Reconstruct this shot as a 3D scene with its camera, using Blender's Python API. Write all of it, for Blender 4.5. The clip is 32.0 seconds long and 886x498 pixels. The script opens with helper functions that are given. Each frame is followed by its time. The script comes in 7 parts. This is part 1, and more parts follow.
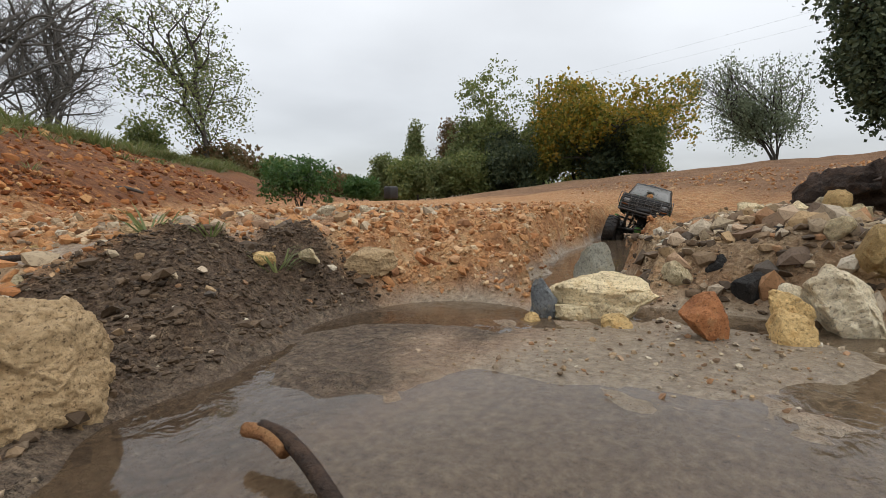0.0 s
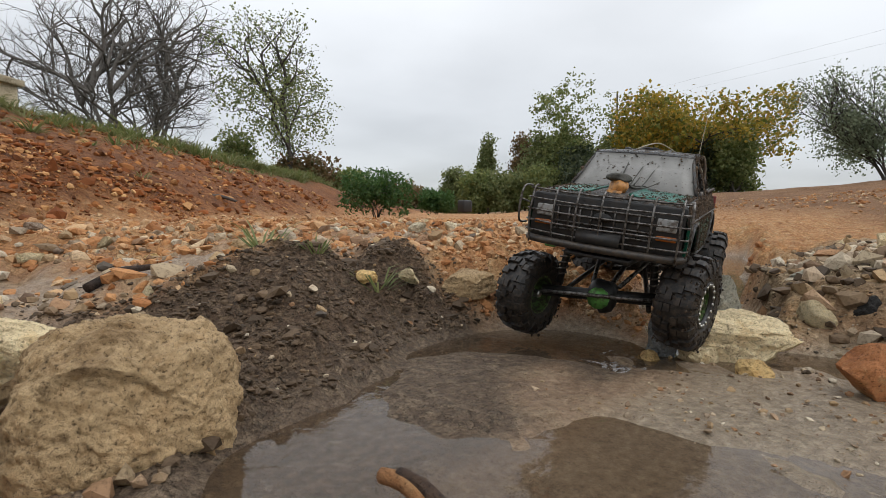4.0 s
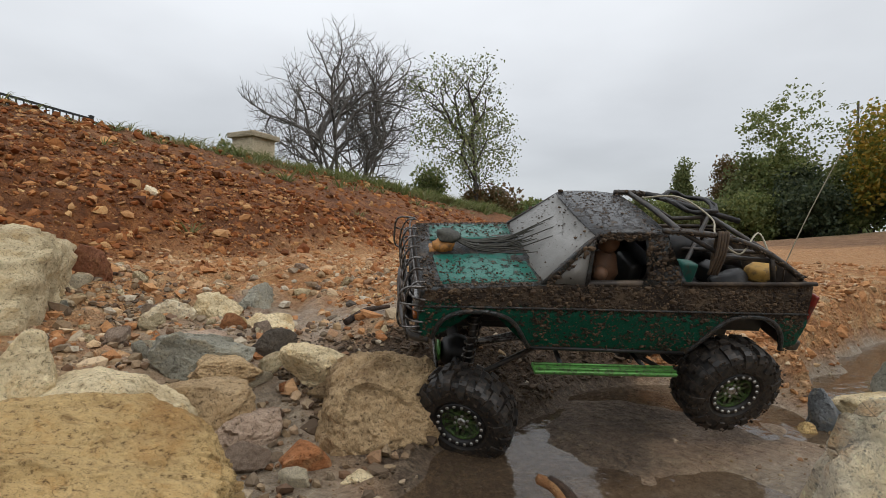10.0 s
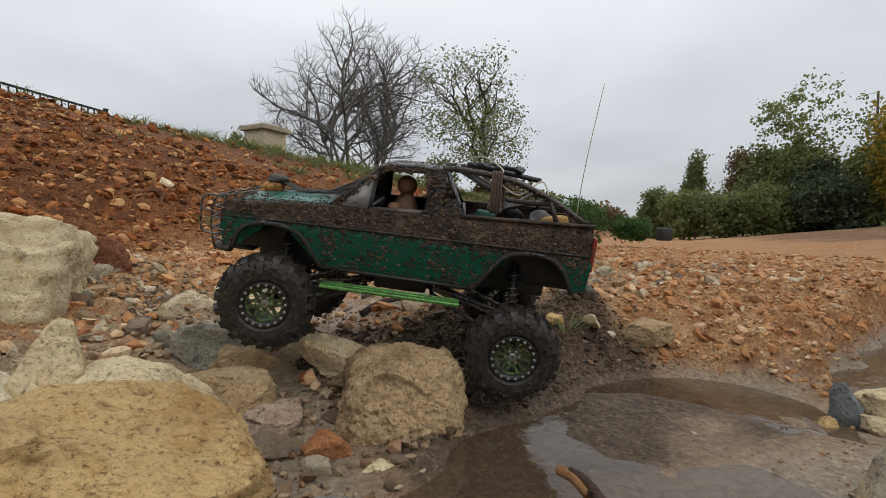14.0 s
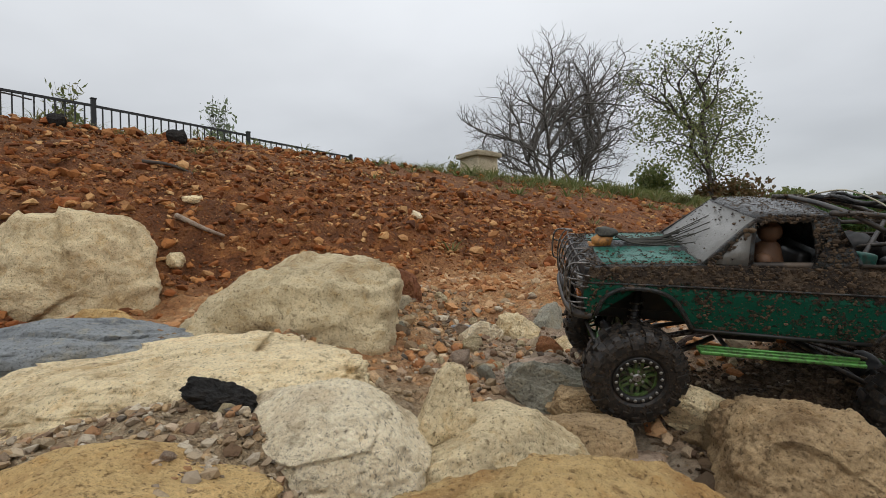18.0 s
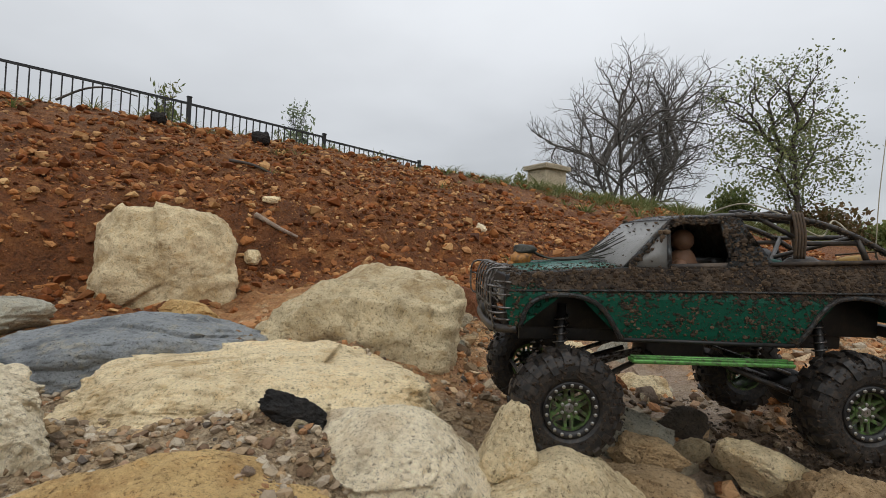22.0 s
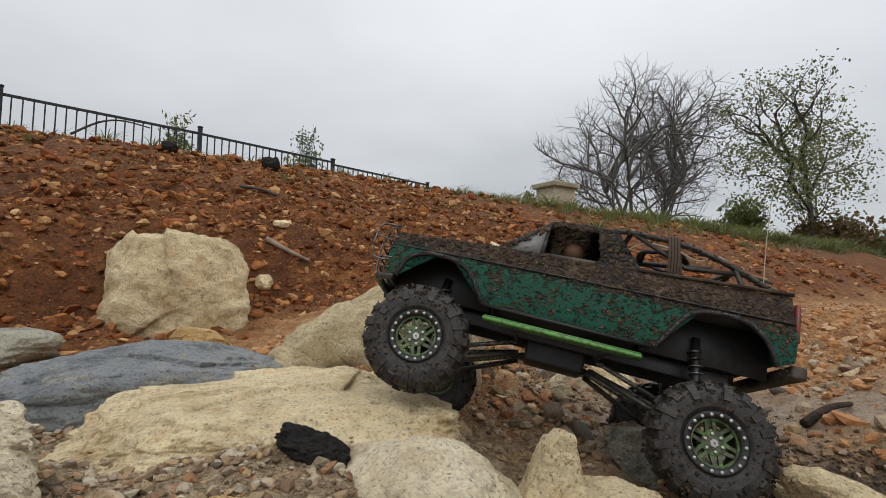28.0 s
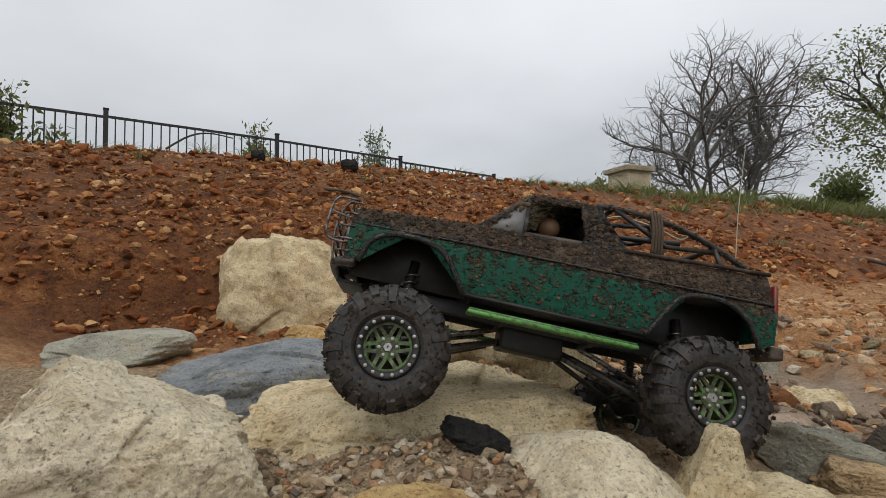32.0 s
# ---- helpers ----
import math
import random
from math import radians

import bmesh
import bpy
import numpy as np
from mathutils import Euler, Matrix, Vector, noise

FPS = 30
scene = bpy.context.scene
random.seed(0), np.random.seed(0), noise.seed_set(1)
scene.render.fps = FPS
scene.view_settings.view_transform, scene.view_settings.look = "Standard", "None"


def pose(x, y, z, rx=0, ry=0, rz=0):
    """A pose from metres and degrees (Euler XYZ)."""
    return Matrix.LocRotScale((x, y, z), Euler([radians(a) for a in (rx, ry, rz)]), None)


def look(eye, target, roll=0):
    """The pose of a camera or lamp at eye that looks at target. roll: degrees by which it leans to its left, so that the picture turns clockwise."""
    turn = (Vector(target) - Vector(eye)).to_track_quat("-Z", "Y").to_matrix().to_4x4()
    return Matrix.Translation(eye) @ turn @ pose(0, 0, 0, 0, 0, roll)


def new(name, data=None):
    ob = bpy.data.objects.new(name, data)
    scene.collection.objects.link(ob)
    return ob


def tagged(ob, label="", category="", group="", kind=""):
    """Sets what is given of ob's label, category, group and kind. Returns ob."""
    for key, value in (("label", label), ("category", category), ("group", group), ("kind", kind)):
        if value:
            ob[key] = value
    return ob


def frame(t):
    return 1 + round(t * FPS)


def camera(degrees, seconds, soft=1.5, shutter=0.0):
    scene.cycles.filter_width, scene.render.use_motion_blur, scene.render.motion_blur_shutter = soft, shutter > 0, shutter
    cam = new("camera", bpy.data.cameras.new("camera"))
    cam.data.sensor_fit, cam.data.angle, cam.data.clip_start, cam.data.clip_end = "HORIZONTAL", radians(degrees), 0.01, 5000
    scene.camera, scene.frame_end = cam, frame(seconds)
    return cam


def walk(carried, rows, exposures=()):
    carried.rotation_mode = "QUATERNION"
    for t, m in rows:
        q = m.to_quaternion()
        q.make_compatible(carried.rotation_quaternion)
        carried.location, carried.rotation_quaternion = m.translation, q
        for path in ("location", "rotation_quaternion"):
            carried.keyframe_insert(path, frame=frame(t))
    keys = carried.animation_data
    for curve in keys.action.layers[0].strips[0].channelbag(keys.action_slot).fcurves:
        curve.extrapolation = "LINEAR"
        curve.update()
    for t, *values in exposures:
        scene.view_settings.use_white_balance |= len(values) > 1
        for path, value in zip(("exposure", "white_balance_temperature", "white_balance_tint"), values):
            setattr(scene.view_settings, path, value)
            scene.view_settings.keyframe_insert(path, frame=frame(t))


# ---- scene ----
import functools
import itertools


def aim(yaw, pitch, roll):
    """Turn of a camera: yaw to the left from +Y, pitch up, roll, in degrees."""
    return pose(0, 0, 0, 0, 0, yaw) @ pose(0, 0, 0, 90 + pitch, 0, 0) @ pose(0, 0, 0, 0, 0, roll)


cam = camera(84.0, 32.0, soft=0.45, shutter=0.0)
PATH = [
    (0, pose(-0.0002, -0.0000, 0.1719) @ aim(-51.32, -5.51, -1.07)),
    (0.5, pose(-0.0018, 0.0088, 0.1720) @ aim(-50.55, -5.46, -0.67)),
    (1, pose(-0.0020, -0.0037, 0.1701) @ aim(-49.78, -5.67, -0.64)),
    (1.5, pose(-0.0021, -0.0035, 0.1698) @ aim(-49.40, -5.64, -0.70)),
    (2, pose(-0.0013, -0.0029, 0.1713) @ aim(-49.57, -5.56, -0.77)),
    (2.5, pose(-0.0034, 0.0122, 0.1744) @ aim(-48.82, -5.33, -0.52)),
    (4.5, pose(-0.0317, 0.0661, 0.2026) @ aim(-37.68, -2.62, 0.82)),
    (5, pose(-0.0624, 0.0659, 0.2360) @ aim(-27.27, -0.87, -0.30)),
    (5.5, pose(-0.0887, 0.0571, 0.2613) @ aim(-20.62, 1.03, 0.13)),
    (6, pose(-0.1233, 0.0227, 0.2775) @ aim(-21.90, 0.44, 1.32)),
    (6.5, pose(-0.1355, -0.0013, 0.2749) @ aim(-26.24, 1.06, 3.95)),
    (7, pose(-0.1311, -0.0227, 0.2643) @ aim(-26.75, -0.26, 4.66)),
    (7.5, pose(-0.1237, -0.0597, 0.2624) @ aim(-23.89, -1.03, 3.32)),
    (8, pose(-0.0953, -0.0521, 0.2710) @ aim(-22.46, 0.16, 2.54)),
    (8.5, pose(-0.1141, -0.0798, 0.2552) @ aim(-21.58, -0.75, 1.84)),
    (9, pose(-0.1138, -0.0800, 0.2538) @ aim(-21.00, -1.05, 1.93)),
    (9.5, pose(-0.1076, -0.0856, 0.2527) @ aim(-21.79, -0.93, 1.94)),
    (10, pose(-0.1081, -0.0903, 0.2497) @ aim(-22.65, -1.08, 1.57)),
    (10.5, pose(-0.1027, -0.0944, 0.2481) @ aim(-23.12, -1.10, 1.32)),
    (11, pose(-0.1021, -0.1002, 0.2507) @ aim(-22.97, -1.13, 1.68)),
    (11.5, pose(-0.1013, -0.1104, 0.2469) @ aim(-23.03, -1.40, 1.62)),
    (12, pose(-0.0962, -0.1105, 0.2441) @ aim(-23.60, -1.74, 1.16)),
    (12.5, pose(-0.0974, -0.1094, 0.2457) @ aim(-23.68, -1.82, 1.32)),
    (13, pose(-0.1012, -0.0956, 0.2502) @ aim(-23.04, -1.47, 0.94)),
    (13.5, pose(-0.1102, -0.0893, 0.2483) @ aim(-22.39, -1.79, 1.01)),
    (15.5, pose(-0.1418, -0.0634, 0.2552) @ aim(-17.05, -2.30, 1.85)),
    (16, pose(-0.1662, -0.0440, 0.2654) @ aim(-14.70, -2.16, -0.07)),
    (16.5, pose(-0.2193, -0.0187, 0.2842) @ aim(-10.23, -1.22, -0.46)),
    (17, pose(-0.2295, -0.0037, 0.2964) @ aim(-6.14, 0.29, -1.77)),
    (17.5, pose(-0.2350, -0.0015, 0.2971) @ aim(-1.67, 0.45, -2.22)),
    (18, pose(-0.2790, -0.0138, 0.2733) @ aim(1.89, -0.25, -1.16)),
    (18.5, pose(-0.3234, 0.0071, 0.2930) @ aim(2.03, -1.72, 2.23)),
    (19, pose(-0.3154, 0.0237, 0.3071) @ aim(0.22, -1.26, 4.63)),
    (19.5, pose(-0.3038, 0.0167, 0.3037) @ aim(0.90, -1.19, 5.92)),
    (20, pose(-0.3229, -0.0211, 0.2935) @ aim(3.58, -1.33, 4.67)),
    (20.5, pose(-0.2826, -0.0209, 0.2979) @ aim(4.87, -0.53, 3.18)),
    (21, pose(-0.2808, -0.0250, 0.2964) @ aim(5.88, -0.11, 2.42)),
    (21.5, pose(-0.2883, -0.0344, 0.2978) @ aim(7.06, -0.17, 2.78)),
    (22, pose(-0.2942, -0.0201, 0.3011) @ aim(8.87, 0.48, 3.20)),
    (22.5, pose(-0.2878, -0.0381, 0.2901) @ aim(9.95, -0.25, 2.79)),
    (23, pose(-0.2989, -0.0397, 0.2896) @ aim(10.26, 0.02, 2.13)),
    (23.5, pose(-0.3011, -0.0335, 0.2915) @ aim(11.13, 0.25, 2.18)),
    (24, pose(-0.2983, -0.0251, 0.2928) @ aim(11.99, 0.65, 1.95)),
    (24.5, pose(-0.2885, -0.0141, 0.2940) @ aim(12.81, 1.73, 2.02)),
    (25, pose(-0.2643, -0.0047, 0.2977) @ aim(13.13, 2.13, 1.65)),
    (25.5, pose(-0.2410, -0.0042, 0.2934) @ aim(12.11, 2.47, 1.57)),
    (27.5, pose(-0.3010, 0.0251, 0.2900) @ aim(7.95, 3.25, 1.73)),
    (28, pose(-0.3195, 0.0203, 0.2935) @ aim(10.08, 2.92, 1.61)),
    (28.5, pose(-0.3427, 0.0209, 0.3023) @ aim(12.63, 3.22, 1.57)),
    (29, pose(-0.3725, 0.0219, 0.3089) @ aim(15.41, 3.82, 1.38)),
    (29.5, pose(-0.3589, -0.0005, 0.2958) @ aim(16.91, 3.53, 0.99)),
    (30, pose(-0.3529, 0.0055, 0.2973) @ aim(17.15, 3.55, 0.86)),
    (30.5, pose(-0.3554, -0.0157, 0.2888) @ aim(17.22, 2.29, 0.77)),
    (31, pose(-0.3678, -0.0183, 0.2849) @ aim(17.25, 2.10, 0.33)),
    (31.5, pose(-0.3849, -0.0256, 0.2862) @ aim(17.48, 1.36, 0.15)),
    (32, pose(-0.3916, -0.0175, 0.3002) @ aim(17.69, 1.94, -0.28)),
]
walk(cam, PATH, exposures=[(0, 0.28), (3, 0.28), (5, 0.24), (7, 0.10), (9, 0.08), (12, 0.10), (16, -0.02), (18, -0.05), (32, -0.07)])

# ---- light ----
world = bpy.data.worlds.new("overcast_sky")
scene.world = world
world.use_nodes = True


def overcast(nt):
    n, l = nt.nodes, nt.links
    n.clear()
    out = n.new("ShaderNodeOutputWorld")
    bg = n.new("ShaderNodeBackground")
    sky = n.new("ShaderNodeTexSky")
    sky.sky_type, sky.sun_disc = "NISHITA", False
    sky.sun_elevation, sky.sun_rotation = radians(48), radians(200)
    tc = n.new("ShaderNodeTexCoord")
    sep = n.new("ShaderNodeSeparateXYZ")
    l.new(tc.outputs["Generated"], sep.inputs[0])
    # the cloud layer: brighter towards the zenith, as under a closed overcast
    grad = n.new("ShaderNodeMapRange")
    grad.inputs["From Min"].default_value, grad.inputs["From Max"].default_value = 0.0, 1.0
    grad.inputs["To Min"].default_value, grad.inputs["To Max"].default_value = 0.46, 1.30
    l.new(sep.outputs["Z"], grad.inputs["Value"])
    # flat clouds: project the direction on a high plane
    zz = n.new("ShaderNodeMath")
    zz.operation = "ADD"
    zz.inputs[1].default_value = 0.16
    l.new(sep.outputs["Z"], zz.inputs[0])
    dv = n.new("ShaderNodeVectorMath")
    dv.operation = "DIVIDE"
    comb = n.new("ShaderNodeCombineXYZ")
    for k in range(3):
        l.new(zz.outputs[0], comb.inputs[k])
    l.new(tc.outputs["Generated"], dv.inputs[0])
    l.new(comb.outputs[0], dv.inputs[1])
    nz = n.new("ShaderNodeTexNoise")
    nz.inputs["Scale"].default_value, nz.inputs["Detail"].default_value, nz.inputs["Roughness"].default_value = 0.9, 6, 0.45
    l.new(dv.outputs[0], nz.inputs["Vector"])
    mr = n.new("ShaderNodeMapRange")
    mr.inputs["From Min"].default_value, mr.inputs["From Max"].default_value = 0.3, 0.7
    mr.inputs["To Min"].default_value, mr.inputs["To Max"].default_value = 0.84, 1.08
    l.new(nz.outputs["Fac"], mr.inputs["Value"])
    mul = n.new("ShaderNodeMath")
    mul.operation = "MULTIPLY"
    l.new(grad.outputs[0], mul.inputs[0])
    l.new(mr.outputs[0], mul.inputs[1])
    tint = n.new("ShaderNodeVectorMath")
    tint.operation = "SCALE"
    tint.inputs[0].default_value = (0.957, 0.985, 1.02)
    l.new(mul.outputs[0], tint.inputs["Scale"])
    sk = n.new("ShaderNodeVectorMath")
    sk.operation = "SCALE"
    sk.inputs["Scale"].default_value = 0.012
    l.new(sky.outputs[0], sk.inputs[0])
    add = n.new("ShaderNodeVectorMath")
    l.new(tint.outputs[0], add.inputs[0])
    l.new(sk.outputs[0], add.inputs[1])
    l.new(add.outputs[0], bg.inputs["Color"])
    bg.inputs["Strength"].default_value = 1.0
    l.new(bg.outputs[0], out.inputs["Surface"])


overcast(world.node_tree)
sun = new("sun", bpy.data.lights.new("sun", "SUN"))
sun.data.energy, sun.data.angle, sun.data.color = 0.6, radians(25), (1.0, 0.97, 0.93)
sun.matrix_world = look((2, -6, 7), (0, 0, 0))


# ---- materials ----
def nodes(name):
    m = bpy.data.materials.new(name)
    m.use_nodes = True
    nt = m.node_tree
    return m, nt, nt.nodes["Principled BSDF"]


def noise_node(nt, scale, detail=6, rough=0.55, coord="Object", dist=0.0):
    tc = nt.nodes.new("ShaderNodeTexCoord")
    z = nt.nodes.new("ShaderNodeTexNoise")
    z.inputs["Scale"].default_value, z.inputs["Detail"].default_value = scale, detail
    z.inputs["Roughness"].default_value, z.inputs["Distortion"].default_value = rough, dist
    nt.links.new(tc.outputs[coord], z.inputs["Vector"])
    return z.outputs["Fac"]


def ramp(nt, fac, stops):
    r = nt.nodes.new("ShaderNodeValToRGB")
    e = r.color_ramp.elements
    while len(e) < len(stops):
        e.new(0.5)
    for el, (p, c) in zip(e, stops):
        el.position, el.color = p, (c if len(c) == 4 else (*c, 1))
    nt.links.new(fac, r.inputs["Fac"])
    return r.outputs["Color"]


def mix(nt, fac, a, b, mode="MIX"):
    m = nt.nodes.new("ShaderNodeMix")
    m.data_type, m.blend_type = "RGBA", mode
    for sock, v in ((m.inputs["Factor"], fac), (m.inputs["A"], a), (m.inputs["B"], b)):
        if hasattr(v, "is_linked"):
            nt.links.new(v, sock)
        elif isinstance(v, (int, float)):
            sock.default_value = v
        else:
            sock.default_value = (*v, 1)
    return m.outputs["Result"]


def maprange(nt, v, a, b, c, d):
    m = nt.nodes.new("ShaderNodeMapRange")
    for k, x in zip(("From Min", "From Max", "To Min", "To Max"), (a, b, c, d)):
        m.inputs[k].default_value = x
    nt.links.new(v, m.inputs["Value"])
    return m.outputs[0]


def bump(nt, bs, height, strength, distance):
    b = nt.nodes.new("ShaderNodeBump")
    b.inputs["Strength"].default_value, b.inputs["Distance"].default_value = strength, distance
    nt.links.new(height, b.inputs["Height"])
    prev = bs.inputs["Normal"]
    if prev.is_linked:
        nt.links.new(prev.links[0].from_socket, b.inputs["Normal"])
    nt.links.new(b.outputs[0], prev)


def scaled(c, k):
    return tuple(min(1, v * k) for v in c)


def stone_mat(name, base, dark, spot, scale=1.0):
    """Weathered stone: broad stains, fine grain, cracks, pits and dirt in dark flecks."""
    m, nt, bs = nodes(name)
    big = noise_node(nt, 8 * scale, 5, 0.65)
    mid = noise_node(nt, 42 * scale, 7, 0.68, dist=0.5)
    fine = noise_node(nt, 260 * scale, 5, 0.72)
    grit = noise_node(nt, 900 * scale, 3, 0.7)
    seam = noise_node(nt, 15 * scale, 4, 0.6, dist=1.2)
    info = nt.nodes.new("ShaderNodeObjectInfo")
    c = ramp(nt, big, [(0.34, dark), (0.47, base), (0.60, scaled(base, 1.15)), (0.72, spot)])
    c = mix(nt, maprange(nt, mid, 0.52, 0.68, 0, 0.8), c, spot)
    c = mix(nt, maprange(nt, mid, 0.43, 0.31, 0, 0.75), c, scaled(dark, 0.58))
    c = mix(nt, maprange(nt, fine, 0.45, 0.34, 0, 0.85), c, scaled(dark, 0.32))
    c = mix(nt, maprange(nt, fine, 0.57, 0.70, 0, 0.5), c, scaled(base, 1.45))
    c = mix(nt, maprange(nt, grit, 0.44, 0.30, 0, 0.6), c, scaled(dark, 0.25))
    d = nt.nodes.new("ShaderNodeMath")
    d.operation = "SUBTRACT"
    d.inputs[1].default_value = 0.5
    nt.links.new(seam, d.inputs[0])
    ab = nt.nodes.new("ShaderNodeMath")
    ab.operation = "ABSOLUTE"
    nt.links.new(d.outputs[0], ab.inputs[0])
    line = maprange(nt, ab.outputs[0], 0.0, 0.005, 1, 0)
    gate = maprange(nt, mid, 0.50, 0.60, 0, 0.7)
    ml = nt.nodes.new("ShaderNodeMath")
    ml.operation = "MULTIPLY"
    nt.links.new(line, ml.inputs[0])
    nt.links.new(gate, ml.inputs[1])
    c = mix(nt, ml.outputs[0], c, scaled(dark, 0.35))
    hsv = nt.nodes.new("ShaderNodeHueSaturation")
    nt.links.new(c, hsv.inputs["Color"])
    nt.links.new(maprange(nt, info.outputs["Random"], 0, 1, 0.82, 1.14), hsv.inputs["Value"])
    nt.links.new(hsv.outputs[0], bs.inputs["Base Color"])
    bs.inputs["Roughness"].default_value = 0.85
    bs.inputs["Specular IOR Level"].default_value = 0.3
    cell = nt.nodes.new("ShaderNodeTexVoronoi")
    cell.inputs["Scale"].default_value = 150 * scale
    tcv = nt.nodes.new("ShaderNodeTexCoord")
    nt.links.new(tcv.outputs["Object"], cell.inputs["Vector"])
    bump(nt, bs, mid, 0.9, 0.012 / scale)
    bump(nt, bs, cell.outputs["Distance"], 0.55, 0.003 / scale)
    bump(nt, bs, fine, 0.85, 0.0035 / scale)
    bump(nt, bs, grit, 0.6, 0.0010 / scale)
    inv = maprange(nt, ml.outputs[0], 0, 1, 1, 0)
    bump(nt, bs, inv, 0.7, 0.003 / scale)
    return m


def plain_mat(name, color, rough=0.5, metal=0.0, grime=0.0, gscale=80, dirt=(0.07, 0.05, 0.035)):
    """Painted, rubber or metal surface with a little dirt and grain."""
    m, nt, bs = nodes(name)
    z = noise_node(nt, gscale, 5, 0.65)
    c = mix(nt, maprange(nt, z, 0.60 - 0.3 * grime, 0.72 - 0.2 * grime, 0, min(1, grime * 1.6)), scaled(color, 1.0), dirt)
    nt.links.new(c, bs.inputs["Base Color"])
    bs.inputs["Roughness"].default_value, bs.inputs["Metallic"].default_value = rough, metal
    bump(nt, bs, z, 0.25, 0.001)
    return m


STONE = {
    "cream": stone_mat("cream_limestone", (0.79, 0.645, 0.40), (0.50, 0.345, 0.17), (0.69, 0.48, 0.23)),
    "pale": stone_mat("pale_limestone", (0.79, 0.68, 0.48), (0.54, 0.415, 0.26), (0.71, 0.56, 0.345)),
    "ochre": stone_mat("ochre_limestone", (0.70, 0.48, 0.21), (0.46, 0.25, 0.085), (0.60, 0.33, 0.105)),
    "brown": stone_mat("brown_stone", (0.52, 0.365, 0.20), (0.23, 0.14, 0.066), (0.42, 0.265, 0.125)),
    "pink": stone_mat("pinkish_stone", (0.50, 0.37, 0.27), (0.33, 0.22, 0.15), (0.42, 0.29, 0.20)),
    "blue": stone_mat("blue_grey_stone", (0.26, 0.275, 0.28), (0.13, 0.14, 0.145), (0.42, 0.38, 0.29)),
    "mottled": stone_mat("mottled_limestone", (0.82, 0.68, 0.44), (0.44, 0.42, 0.37), (0.74, 0.46, 0.23), 1.4),
    "grey": stone_mat("grey_stone", (0.40, 0.38, 0.30), (0.24, 0.225, 0.18), (0.46, 0.39, 0.26)),
    "red": stone_mat("rust_red_stone", (0.44, 0.18, 0.07), (0.28, 0.10, 0.04), (0.52, 0.31, 0.15)),
    "clay": stone_mat("red_clay_lump", (0.24, 0.095, 0.045), (0.15, 0.055, 0.026), (0.31, 0.15, 0.07)),
    "dark": stone_mat("dark_wet_stone", (0.10, 0.08, 0.06), (0.045, 0.036, 0.028), (0.16, 0.12, 0.08)),
    "black": stone_mat("charred_wood", (0.022, 0.020, 0.018), (0.010, 0.009, 0.008), (0.05, 0.038, 0.03)),
}


